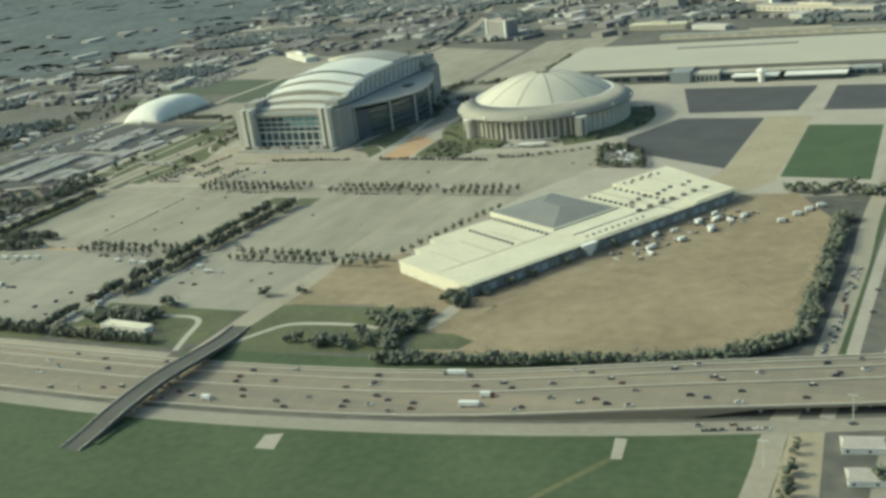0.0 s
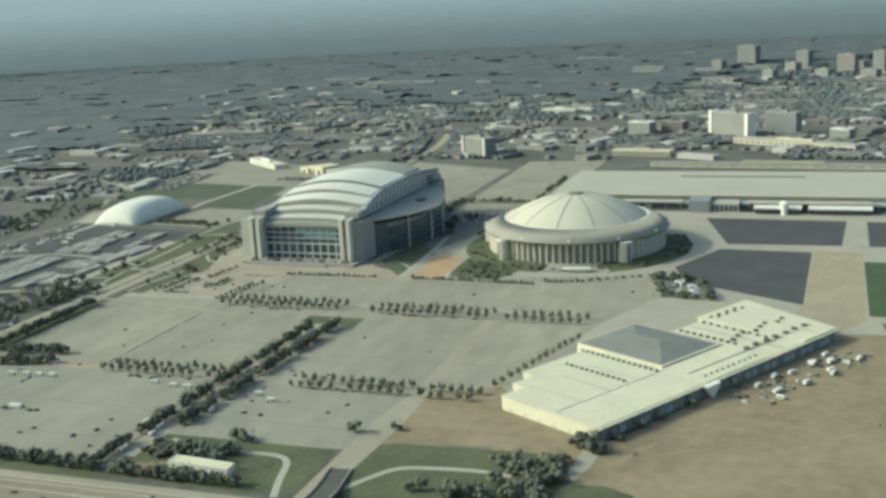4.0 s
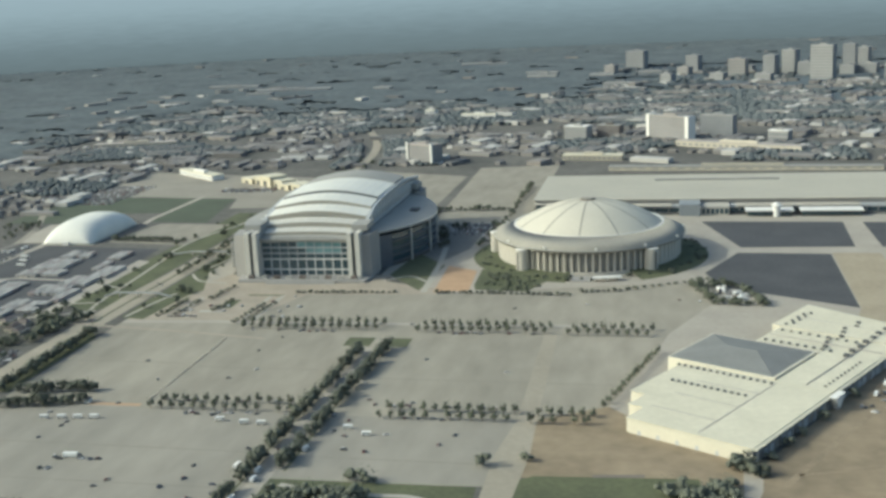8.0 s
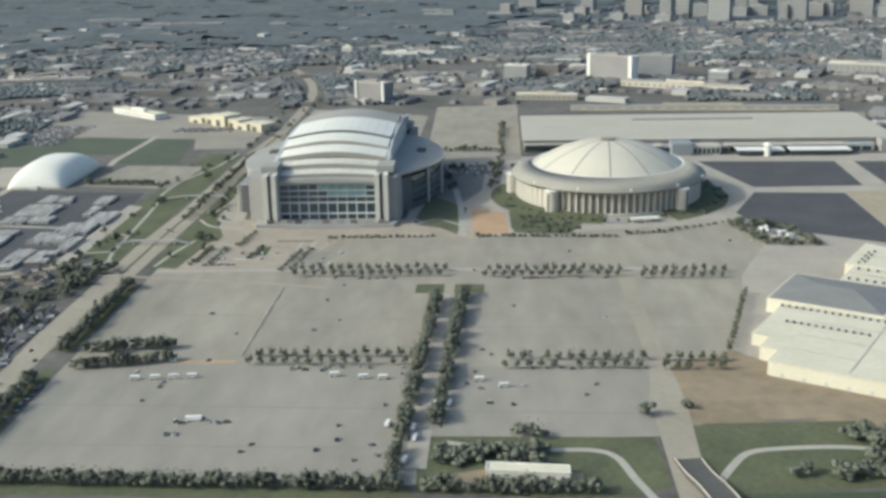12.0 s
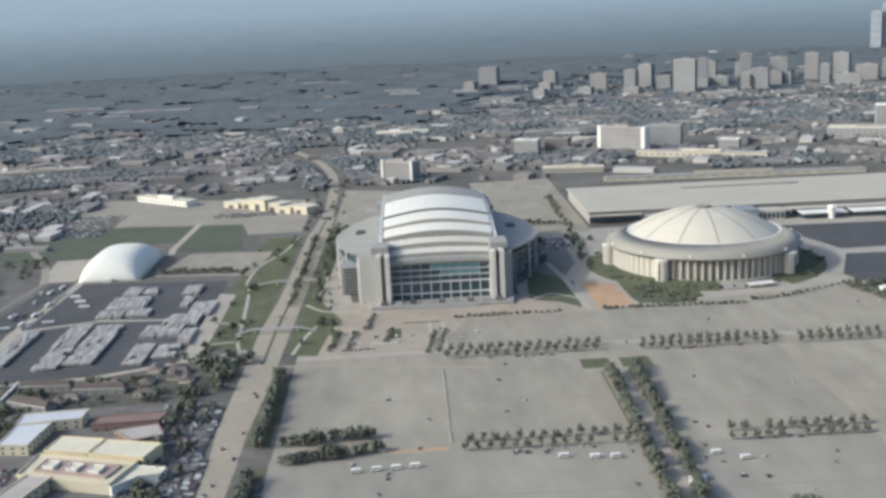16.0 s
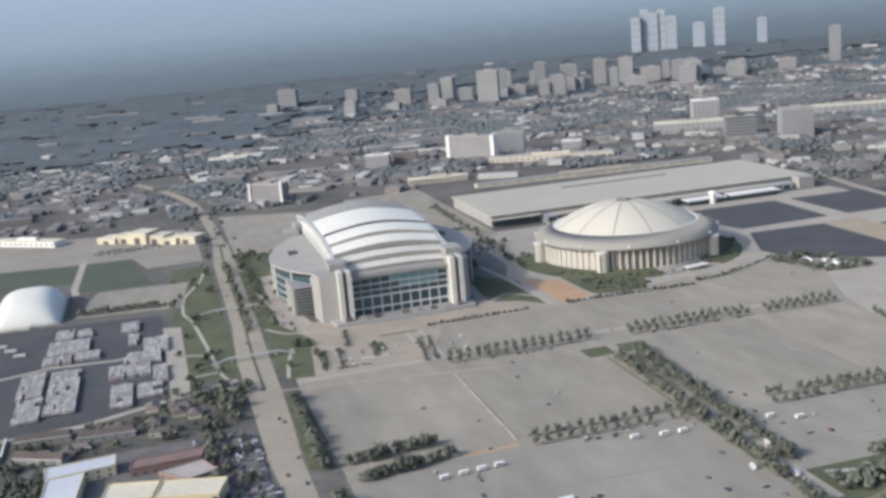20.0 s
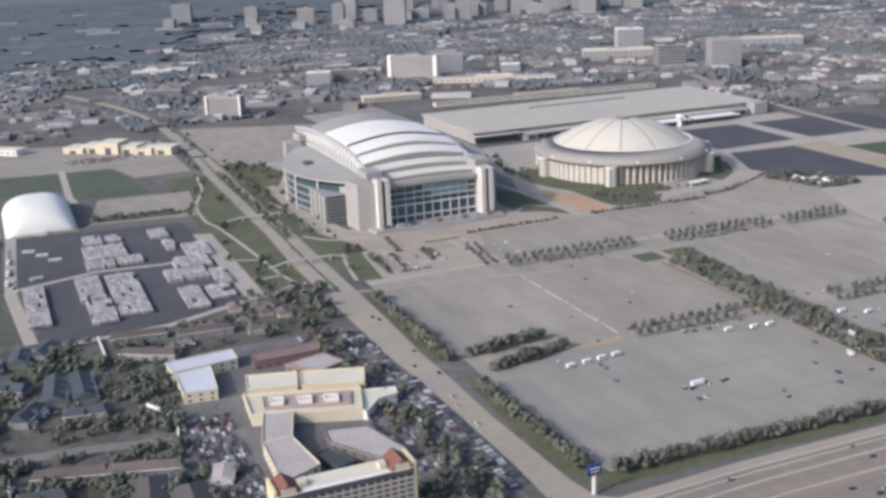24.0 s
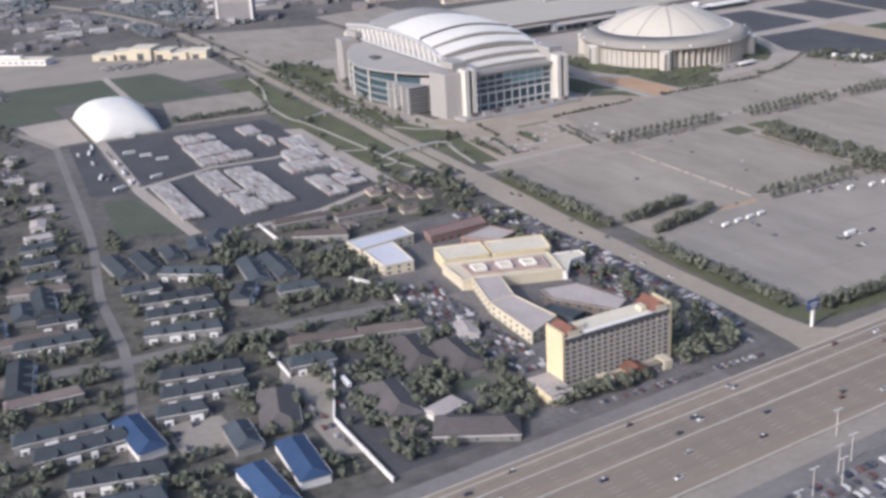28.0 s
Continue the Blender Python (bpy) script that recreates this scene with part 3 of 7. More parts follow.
part("abutment", Shape().prism([(-212, 436), (-184, 438), (-184, 458), (-210, 458)], -0.1, 0.9), M_MEADOW, ov, "grassy embankment")


# ---- vegetation ----
def crown_shape(seed, r, h, z, blobs, leaves, droop=0.0):
    """A crown of uneven clumps with loose leaf sprays round them."""
    q = random.Random(seed)
    s = Shape()
    base = bmesh.new()
    bmesh.ops.create_icosphere(base, subdivisions=1, radius=1)
    vs = [v.co.copy() for v in base.verts]
    fs = [tuple(v.index for v in f.verts) for f in base.faces]
    base.free()
    for _ in range(blobs):
        a, d = q.uniform(0, 6.283), r * 0.75 * math.sqrt(q.random())
        cz = z + h * q.uniform(0.15, 0.9) * (1 - 0.35 * d / r)
        br = r * q.uniform(0.28, 0.5)
        c = Vector((d * math.cos(a), d * math.sin(a), cz))
        s.add([c + Vector((v.x * br, v.y * br, v.z * br * 0.75)) * q.uniform(0.82, 1.14) for v in vs], fs)
    for _ in range(leaves):
        a, d = q.uniform(0, 6.283), r * q.uniform(0.5, 1.12)
        c = Vector((d * math.cos(a), d * math.sin(a), z + h * q.uniform(0.0, 1.0) - droop * d))
        o = [Vector((q.uniform(-1, 1), q.uniform(-1, 1), q.uniform(-0.7, 0.7))) * r * 0.2 for _ in range(3)]
        s.add([c + p for p in o], [(0, 1, 2)])
    return s


def trunk_shape(seed, r, h, limbs=5):
    q = random.Random(seed)
    s = Shape().cyl(0, 0, r, -0.2, h, 7, r * 0.55)
    for i in range(limbs):
        a = 6.283 * i / limbs + q.uniform(-0.4, 0.4)
        top = (math.cos(a) * h * 0.4, math.sin(a) * h * 0.4, h * q.uniform(1.1, 1.5))
        s.beam((0, 0, h * q.uniform(0.6, 0.9)), top, r * 0.6)
    return s


def make_tree(name, label, category, seed, r, h, trunk, blobs, leaves, leaf_mat, group):
    t = thing(name, label, category, group)
    part("trunk", trunk_shape(seed, 0.22 + r * 0.03, trunk), M_TRUNK, t)
    part("crown", crown_shape(seed, r, h, trunk * 0.75, blobs, leaves), leaf_mat, t, "", True)
    return t


def planted(proto_list, spots, jitter=0.6, s0=0.85, s1=1.2):
    for k, (x, y) in enumerate(spots):
        src = proto_list[rng.randrange(len(proto_list))]
        m = Matrix.Translation(Vector((x + rng.uniform(-jitter, jitter), y + rng.uniform(-jitter, jitter), 0.05)) * K) @ Matrix.Rotation(rng.uniform(0, 6.28), 4, "Z")
        c = copy_thing(src, m)
        f = rng.uniform(s0, s1)
        c.scale = (f, f, f * rng.uniform(0.9, 1.15))


def grove(name, label, spots, seed, r, h, trunk, material, s0=0.7, s1=1.3):
    """Many crowns and trunks joined, where nobody could count them."""
    q = random.Random(seed)
    crowns = [crown_shape(seed + i, r, h, trunk * 0.7, 9, 26) for i in range(4)]
    arrs = [(np.array(c.v), c.f) for c in crowns]
    s = Shape()
    for x, y in spots:
        va, fa = arrs[q.randrange(4)]
        f, a = q.uniform(s0, s1), q.uniform(0, 6.28)
        rot = np.array([[math.cos(a), -math.sin(a), 0], [math.sin(a), math.cos(a), 0], [0, 0, 1]])
        s.add((va @ rot.T * f + np.array([x, y, 0])).tolist(), fa)
        s.cyl(x, y, 0.3 * f, 0, trunk * f, 5, 0.2 * f)
    return tagged(new(name, s.mesh(name, material, True)), label, "trees", "", "stuff")


def protos_off(proto_list):
    for p in proto_list:
        for o in list(p.children_recursive) + [p]:
            bpy.data.objects.remove(o)


LOT_TREES = [make_tree("lot_tree", "small dark-leaved tree planted in the parking lot", "tree", 11 + i, 2.9, 6.8, 3.0, 12, 70, M_LEAF, "tree rows on the lot") for i in range(3)]
spots = []
for x0, x1, y in ((-505, -368, 991), (-331, -208, 987), (-190, -115, 983), (-500, -381, 778), (-313, -213, 772), (-199, -155, 770)):
    n = int((x1 - x0) / 8.6)
    for i in range(n + 1):
        for dy, off in ((-8, 0), (8, 0.5)):
            if rng.random() < 0.97:
                spots.append((x0 + (x1 - x0) * (i + off) / (n + 0.5), y + dy))
spots += [(-148 + i * 3.2, 795 + i * 11) for i in range(13)]
planted(LOT_TREES, spots, 0.25, 0.85, 1.05)
protos_off(LOT_TREES)

AVENUE_TREES = [make_tree("avenue_tree", "broad dark green tree beside the avenue", "tree", 31 + i, 5.0, 7.0, 2.4, 13, 90, M_BUSH, "trees along the avenue") for i in range(3)]
spots = []
for x0, x1, y0 in ((-379.5, -370, 592), (-357, -348.5, 672)):
    y, k = y0, 0
    while y < 926:
        u = (y - y0) / (926 - y0)
        spots.append((x0 + (x1 - x0) * u, y))
        k += 1
        y += rng.uniform(6.5, 9.5) if k % 6 else rng.uniform(14, 19)
for y in range(604, 748, 8):
    spots.append((-646 - (y - 604) * 0.03, y))
for y in range(796, 958, 8):
    spots.append((-650, y))
for x in range(-630, -560, 7):
    spots += [(x, 795 + (x + 632) * 0.14), (x + 3, 763 + (x + 625) * 0.25)]
for x in range(-628, -262, 7):
    if not -372 < x < -360:
        spots.append((x, 590 - (x + 628) * 0.022))
planted(AVENUE_TREES, spots, 1.0, 0.88, 1.22)

spots = []
for i in range(62):
    x = -62 + 226 * i / 61
    spots.append((x, freeway_y(x) + 52 + rng.uniform(-1.5, 1.5)))
for i in range(70):
    spots.append((209 + rng.uniform(-5, 5), 672 + i * 3.5))
for i in range(16):
    spots.append((-150 + rng.uniform(0, 90), 603 + rng.uniform(-4, 8)))
for i in range(28):
    spots.append((-106 + rng.uniform(0, 48), rng.uniform(606, 668)))
for i in range(30):
    spots.append((-355 + rng.uniform(0, 68), 614 + rng.uniform(0, 20)))
for x, y in ((-306, 656), (-300, 655), (-292, 653), (-222, 686), (-194, 697)):
    spots.append((x, y))
for i in range(16):
    spots.append((-54 + rng.uniform(-10, 8), 694 + rng.uniform(-6, 8)) if i < 4 else (-70 + rng.uniform(-30, 14), 655 + rng.uniform(-14, 10)))
for i in range(24):
    spots.append((150 + i * 5, 995 + rng.uniform(-10, 18)))
for i in range(16):
    for off in (0, 9):
        spots.append((162 + 44 * i / 15 + off * 0.5 + rng.uniform(-1, 1), freeway_y(162) + 53 + 44 * i / 15 - off * 0.6 + rng.uniform(-1, 1)))
for u in (14, 40, 63, 97, 152):
    spots.append((-48 + 0.507 * u + 0.862 * 7, 705 + 0.862 * u - 0.507 * 7))
grove("belt_trees", "dense green tree belt along the freeway", spots, 71, 5.4, 7.5, 2.2, M_BUSH, 0.85, 1.2)

BIG = [make_tree("oak_tree", "broad dark tree at the arena corner", "tree", 45, 11, 10, 3, 16, 120, M_BUSH, "large trees")]
planted(BIG, [(-54, 698), (-45, 689)], 0.1, 0.62, 0.75)
protos_off(BIG)

SHRUBS = [make_tree("shrub", "small clipped dark green shrub", "shrub", 61 + i, 2.6, 2.6, 0.8, 8, 40, M_BUSH, "shrubs before the stadium") for i in range(2)]
spots = []
for x0, x1, y0, y1, st in ((-491, -386, 1111, 1115, 6), (-340, -201, 1117, 1110, 6), (-189, -155, 1121, 1126, 5), (-150, -60, 1128, 1175, 8)):
    n = int((x1 - x0) / st)
    spots += [(x0 + (x1 - x0) * i / n, y0 + (y1 - y0) * i / n) for i in range(n + 1)]
for x0, y0, n in ((-612, 1020, 8), (-596, 1025, 7), (-560, 1040, 6), (-522, 1000, 9), (-512, 1004, 9), (-580, 1085, 7)):
    spots += [(x0 + i * 1.0, y0 + i * 8) for i in range(n)]
planted(SHRUBS, spots, 0.8, 0.8, 1.3)
spots = []
for i in range(22):
    a = math.radians(-150 + i * 6)
    spots.append((-193 + (122 + rng.uniform(-3, 5)) * math.cos(a), 1296 + (122 + rng.uniform(-3, 5)) * math.sin(a)))
for i in range(22):
    a = math.radians(-46 + rng.uniform(0, 80))
    r = rng.uniform(119, 138)
    spots.append((-193 + r * math.cos(a), 1296 + r * math.sin(a)))
for i in range(26):
    a = math.radians(-120 + rng.uniform(0, 26) if i < 12 else -205 + rng.uniform(0, 60))
    r = rng.uniform(116, 130)
    spots.append((-193 + r * math.cos(a), 1296 + r * math.sin(a)))
for i in range(34):
    spots.append((rng.uniform(-300, -235), rng.uniform(1126, 1200)))
grove("dome_shrubs", "dark green shrubs on the lawn round the dome", spots, 81, 3.0, 3.0, 0.7, M_GARDEN)
protos_off(SHRUBS)


# ---- stadium with the retractable roof ----
def build_stadium():
    st = thing("stadium", "large stadium with white arched retractable roof and concrete towers", "stadium", at=(-503.5, 1330, 0))
    XW, YF = 59.5, -143  # half width between the trusses, front line

    def arch(y0, y1, ze, rise, thick=1.6, n=20, zb=None):
        """A roof panel that arches from truss to truss."""
        zb = ze if zb is None else zb
        s = Shape()
        loops = []
        for y, z in ((y0, ze), (y1, zb)):
            top = [(-XW + 2 * XW * i / n, y, z + rise * math.sin(math.pi * i / n)) for i in range(n + 1)]
            bot = [(p[0], p[1], p[2] - thick) for p in reversed(top)]
            loops.append(top + bot)
        return s.ring(loops)

    bands = [(-152, -138, 46, 46.5, 1.5, M_STG), (-142, -120, 49.5, 51, 2.5, M_STW), (-123, -100, 55, 57, 4, M_STW), (-103, -75, 61.5, 65.5, 6.5, M_WHITE), (-78, -48, 68, 71.5, 8, M_WHITE), (-45, 42, 73.5, 74.5, 8.5, M_WHITE), (41, 96, 75.5, 75, 9, M_STG), (94, 124, 70, 66, 7, M_STG), (122, 152, 61, 56, 5, M_STG)]
    for k, (y0, y1, z, zb, rise, m) in enumerate(bands):
        nm = "roof_panel" if m is M_WHITE else "fixed_roof"
        p = part(nm, arch(y0, y1, z, rise, 6.0 if y0 < 0 else 2.0, 20, zb), m, st, "white translucent fabric roof panel" if m is M_WHITE else "grey fixed roof band")
        if m in (M_WHITE, M_STW):
            for i in range(1, 12):
                u = i / 12
                x, zz = -XW + 2 * XW * u, z + rise * math.sin(math.pi * u)
                part("rib", Shape().beam((x, y0 + 0.5, zz + 0.1), (x, y1 - 0.5, zz + zb - z + 0.1), 0.6, 0.3), M_MULL, p)
            edge = Shape()
            for i in range(24):
                u, v = i / 24, (i + 1) / 24
                edge.beam((-XW + 2 * XW * u, y0 - 0.2, z + rise * math.sin(math.pi * u) - 3.2), (-XW + 2 * XW * v, y0 - 0.2, z + rise * math.sin(math.pi * v) - 3.2), 0.6, 5.2)
            # Grey and near-black riser strips paint in shade under the panel edges.
            part("edge_beam", edge, M_SHADE if y0 == -45 else M_DOMEG, p, "riser under the panel edge, shade painted in")
    part("roof_gap", arch(-53, -45, 70.5, 8, 1), M_SHADE, st, "slot between the roof halves, its shade painted dark")

    # super trusses along both sides
    for sx in (-1, 1):
        x = sx * (XW + 2.5)
        tr = part("truss", Shape().box(x - 1.6, -150, 48, x + 1.6, 162, 51), M_STEEL, st, "grey steel roof truss")
        top = smooth_line([(x, -150, 50), (x, -110, 57), (x, -70, 66.5), (x, -20, 71), (x, 40, 72), (x, 100, 70), (x, 165, 63)], 4)
        for a, b in zip(top, top[1:]):
            part("top_chord", Shape().beam(a, b, 3.4, 2.6), M_STEEL, tr)
        n = 22
        for i in range(n):
            y0, y1 = -148 + 308 * i / n, -148 + 308 * (i + 1) / n
            zt = 53 + 16 * math.sin(math.pi * min(1, max(0, (y0 + 175) / 370)))
            xb = x + sx * 1.2
            part("brace", Shape().beam((xb, y0, 51.5), (xb, (y0 + y1) / 2, zt), 2.0), M_TRIMW, tr, "white diagonal brace")
            part("brace", Shape().beam((xb, (y0 + y1) / 2, zt), (xb, y1, 51.5), 1.0), M_STEEL, tr)
        part("screen", Shape().ring([[(x - 0.3, p[1], 49), (x + 0.3, p[1], 49), (x + 0.3, p[1], p[2]), (x - 0.3, p[1], p[2])] for p in top]), M_STG, tr, "grey corrugated screen")

    # corner towers with slotted white fronts
    def span(s, a0, a1):
        return min(s * a0, s * a1), max(s * a0, s * a1)

    def cornered(sx, sy, x0, x1, y0, y1, z0, z1):
        (xa, xb), (ya, yb) = span(sx, x0, x1), span(sy, y0, y1)
        return Shape().box(xa, ya, z0, xb, yb, z1)

    for sx in (-1, 1):
        for sy in (-1, 1):
            tw = part("tower", Shape().prism([(sx * 67, sy * 156), (sx * 85 - (9 if sx > 0 else 0), sy * 152), (sx * 89 - (11 if sx > 0 else 0), sy * 122), (sx * 67, sy * 118)], 0, 50), M_STC, st, "plain concrete corner tower")
            for x0, x1 in ((53, 58), (62, 67)):
                part("column", cornered(sx, sy, x0, x1, 165, 150, 0, 54), M_STW, tw, "tall white column")
            part("slot", cornered(sx, sy, 58, 62, 162.5, 152, 0, 53), M_SHADE, tw, "recessed slot with its shade painted in")
            part("shaft", cornered(sx, sy, 52.5, 67, 151, 130, 0, 53.4), M_STC, tw)
            part("cap", cornered(sx, sy, 54, 72, 146, 116, 53, 60), M_STG, tw, "grey roof plant room")

    # glazed ends
    for sy in (-1, 1):
        def slab(x0, x1, y0, y1, z0, z1):
            ya, yb = span(sy, y0, y1)
            return Shape().box(x0, ya, z0, x1, yb, z1)

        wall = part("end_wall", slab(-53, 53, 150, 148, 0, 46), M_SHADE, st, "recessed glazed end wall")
        rows, cols = [(2.5, 8.5), (10.5, 20.5), (22.5, 27.5), (29, 34), (35.5, 43)], 10
        for r, (z0, z1) in enumerate(rows):
            for c in range(cols):
                x0, x1 = -52 + 104 * c / cols + 0.5, -52 + 104 * (c + 1) / cols - 0.5
                pale = r == 4 and 3 < c < 9 or r == 3 and 4 < c < 9
                part("pane", slab(x0, x1, 150, 150.4, z0, z1), M_GLASSC if pale else M_GLASS, wall)
        for c in range(cols + 1):
            x = -52 + 104 * c / cols
            part("mullion", slab(x - 0.5, x + 0.5, 150, 151.8, 1, 21), M_MULL, wall)
            part("mullion", slab(x - 0.3, x + 0.3, 150, 151, 21, 43), M_STEEL, wall)
        for z, m in ((9.5, M_MULL), (21.5, M_MULL), (28.2, M_STEEL), (34.8, M_STEEL)):
            part("ledge", slab(-53, 53, 150, 152, z - 0.6, z + 0.6), m, wall)
        part("canopy", slab(-53, 53, 148, 155, 43.5, 45.8), M_STG, wall, "grey canopy over the glazing")
        pod = part("podium", Shape().prism([(-78, sy * 150), (78, sy * 150), (74, sy * 176), (-74, sy * 176)], 0, 3.2), M_STC, st, "low concrete podium with steps")
        for i in range(4):
            part("step", slab(-40, 40, 176, 177.5 + i * 1.5, 0, 2.6 - i * 0.75), M_STC, pod)
        for i in range(9):
            x = -60 + 15 * i
            part("entrance", slab(x - 3.5, x + 3.5, 167, 171, 3.2, 6.6), M_STG if i % 2 else M_BROWNROOF, pod, "small entrance pavilion")

    # bowl wings on both long sides
    for sx in (-1, 1):
        n = 26
        out = []
        for i in range(n + 1):
            u = i / n
            out.append((sx * (66 + 53 * math.sin(math.pi * u) ** 0.75), -124 + 252 * u, 41 + 4 * abs(2 * u - 1)))
        roof = Shape()
        loops = [[(sx * 62, y, 46.5), (x, y, z), (x, y, z - 2.2), (sx * 62, y, 43)] for x, y, z in out]
        wing = part("wing_roof", roof.ring(loops), M_STG, st, "pale grey curved side roof")
        part("roof_unit", Shape().box(sx * 90 - 5, 10, 42, sx * 90 + 5, 18, 46.5), M_SHADE, wing, "dark rooftop vent block")
        part("roof_unit", Shape().box(sx * 90 - 5, 22, 42, sx * 90 + 5, 26, 46), M_SHADE, wing, "dark rooftop vent block")
        for k in range(n):
            (xa, ya, za), (xb, yb, zb) = out[k], out[k + 1]
            f = 0.965
            solid = k < 3 or k > n - 4
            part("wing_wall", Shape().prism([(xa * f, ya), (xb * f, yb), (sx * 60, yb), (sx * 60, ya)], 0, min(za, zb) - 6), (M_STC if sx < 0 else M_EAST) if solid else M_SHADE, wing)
            if not solid:
                for z0, z1 in ((6, 11), (14, 19), (22, 28), (31, 37)):
                    part("window_band", Shape().ring([[(xa * (f + 0.003), ya, z0), (xa * (f + 0.003), ya, z1), (xa * (f - 0.01), ya, z1), (xa * (f - 0.01), ya, z0)], [(xb * (f + 0.003), yb, z0), (xb * (f + 0.003), yb, z1), (xb * (f - 0.01), yb, z1), (xb * (f - 0.01), yb, z0)]]), M_GLASS, wing)
                for z in (4, 12.2, 20.4, 29.5):
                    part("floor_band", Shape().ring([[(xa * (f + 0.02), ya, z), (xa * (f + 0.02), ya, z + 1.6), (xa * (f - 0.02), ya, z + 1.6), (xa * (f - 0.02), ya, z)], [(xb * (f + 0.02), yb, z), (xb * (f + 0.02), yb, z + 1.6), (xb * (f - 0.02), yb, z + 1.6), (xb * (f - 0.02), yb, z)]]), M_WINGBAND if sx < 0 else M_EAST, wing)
        for k in range(1, n, 5):
            x, y, z = out[k]
            part("pier", Shape().cyl(x * 0.985, y, 1.2, 0, z - 2, 10), M_STW, wing, "slim white column")
        # ramps stacked outside the west wing, at the front half
        if sx > 0:
            continue
        ramp = part("ramp_tower", Shape().box(min(sx * 84, sx * 105), -104, 0, max(sx * 84, sx * 105), -40, 30), M_SHADE, st, "stacked concrete ramps")
        for i in range(9):
            z = 1.5 + i * 3.5
            part("ramp", Shape().box(min(sx * 84, sx * 108), -106, z, max(sx * 84, sx * 108), -37, z + 1.4), M_STC if i % 2 else M_WINGBAND, ramp)
        for y in (-105, -88, -71, -54, -38):
            part("ramp_column", Shape().cyl(sx * 108.6, y, 0.7, 0, 31, 8), M_STW, ramp, "slim white column")


build_stadium()


# ---- the domed hall ----
def build_dome():
    d = thing("domed_arena", "round concrete arena under a pale ribbed dome", "arena", at=(-193, 1296, 0))
    n, R = 72, 103

    def circ(r, z, k=n):
        return [(r * math.cos(2 * math.pi * i / k), r * math.sin(2 * math.pi * i / k), z) for i in range(k)]

    part("drum", Shape().ring([circ(R, 0), circ(R, 27)]), M_DRUM, d, "recessed drum wall with shade in its grey")
    ring = part("ring_roof", Shape().ring([circ(R + 1, 25.5), circ(111, 26), circ(111.5, 29), circ(88, 39.5), circ(88, 38)], caps=False), M_DOMEG, d, "grey sloping ring roof", True)
    part("eave", Shape().ring([circ(111.6, 27.6), circ(112.2, 28.4), circ(111.6, 29.4), circ(110.8, 28.4)], caps=False), M_STG, ring)
    for i in range(84):
        a = 2 * math.pi * (i + 0.5) / 84
        m = Matrix.Rotation(a, 4, "Z")
        w0, w1 = (1.3, 1.0) if 234 < math.degrees(a) < 312 or 20 < math.degrees(a) < 100 else (3.4, 3.2)
        s = Shape()
        s.add([m @ Vector(p) for p in ((R - 0.5, -w0, 0), (R + 3.6, -w1, 0), (R + 3.6, w1, 0), (R - 0.5, w0, 0), (R - 0.5, -w0, 26), (R + 3.6, -w1, 26), (R + 3.6, w1, 26), (R - 0.5, w0, 26))], [(0, 1, 2, 3), (4, 5, 6, 7), (0, 1, 5, 4), (1, 2, 6, 5), (2, 3, 7, 6), (3, 0, 4, 7)])
        part("fin", s, M_FIN, d)
    part("plinth", Shape().ring([circ(R + 4, 0), circ(R + 4, 3.2), circ(R, 3.6)]), M_FIN, d)
    prof = [(86 * (1 - k / 12), 38.5 + 27 * (1 - (1 - k / 12) ** 2)) for k in range(12)]
    for i in range(12):
        a0, a1 = 2 * math.pi * (i - 0.1) / 12, 2 * math.pi * (i + 0.9) / 12
        s = Shape()
        s.ring([[(r * math.cos(a0 + (a1 - a0) * k / 6), r * math.sin(a0 + (a1 - a0) * k / 6), z) for k in range(7)] for r, z in prof], closed=False)
        part("dome_panel", s, M_DOMEW, d, "pale dome segment", True)
        rib = Shape()
        for (r0, z0), (r1, z1) in zip(prof, prof[1:]):
            rib.beam((r0 * math.cos(a0), r0 * math.sin(a0), z0), (r1 * math.cos(a0), r1 * math.sin(a0), z1), 1.5, 0.5)
        part("dome_rib", rib, M_DOMEG, d, "grey radial rib")
    part("dome_kerb", Shape().ring([circ(87.5, 38), circ(87.5, 39.8), circ(85.5, 39.8), circ(85.5, 38)], caps=False), M_TRIMW, d)
    cup = part("cupola", Shape().cyl(0, 0, 8.5, 64, 66.5, 20), M_BROWNROOF, d, "reddish-brown vent ring at the crown")
    part("lid", Shape().cyl(0, 0, 7, 66.4, 67.2, 20), M_DOMEG, cup)
    for deg in (-128, -48, 52, 132, 178):
        a = math.radians(deg)
        x, y = 110 * math.cos(a), 110 * math.sin(a)
        t = part("stair_drum", Shape().cyl(x, y, 7.5, 0, 25.5, 24), M_FIN, d, "round concrete ramp tower")
        part("drum_cap", Shape().cyl(x, y, 7.8, 25.4, 26.3, 24), M_TRIMW, t)
        slot = Matrix.Rotation(a, 4, "Z")
        part("slot", Shape().add([slot @ Vector(p) for p in ((117.3, -1, 3), (117.9, -1, 3), (117.9, 1, 3), (117.3, 1, 3), (117.3, -1, 23), (117.9, -1, 23), (117.9, 1, 23), (117.3, 1, 23))], [(0, 1, 2, 3), (4, 5, 6, 7), (0, 1, 5, 4), (1, 2, 6, 5), (2, 3, 7, 6), (3, 0, 4, 7)]), M_SHADE, t, "dark strip painting the shade of an upright slot")
    for deg in range(0, 360, 30):
        a = math.radians(deg + 8)
        part("lamp_box", Shape().box(110 * math.cos(a) - 1, 110 * math.sin(a) - 1, 29, 110 * math.cos(a) + 1, 110 * math.sin(a) + 1, 31.5), M_TRIMW, d, "small white box on the eave")
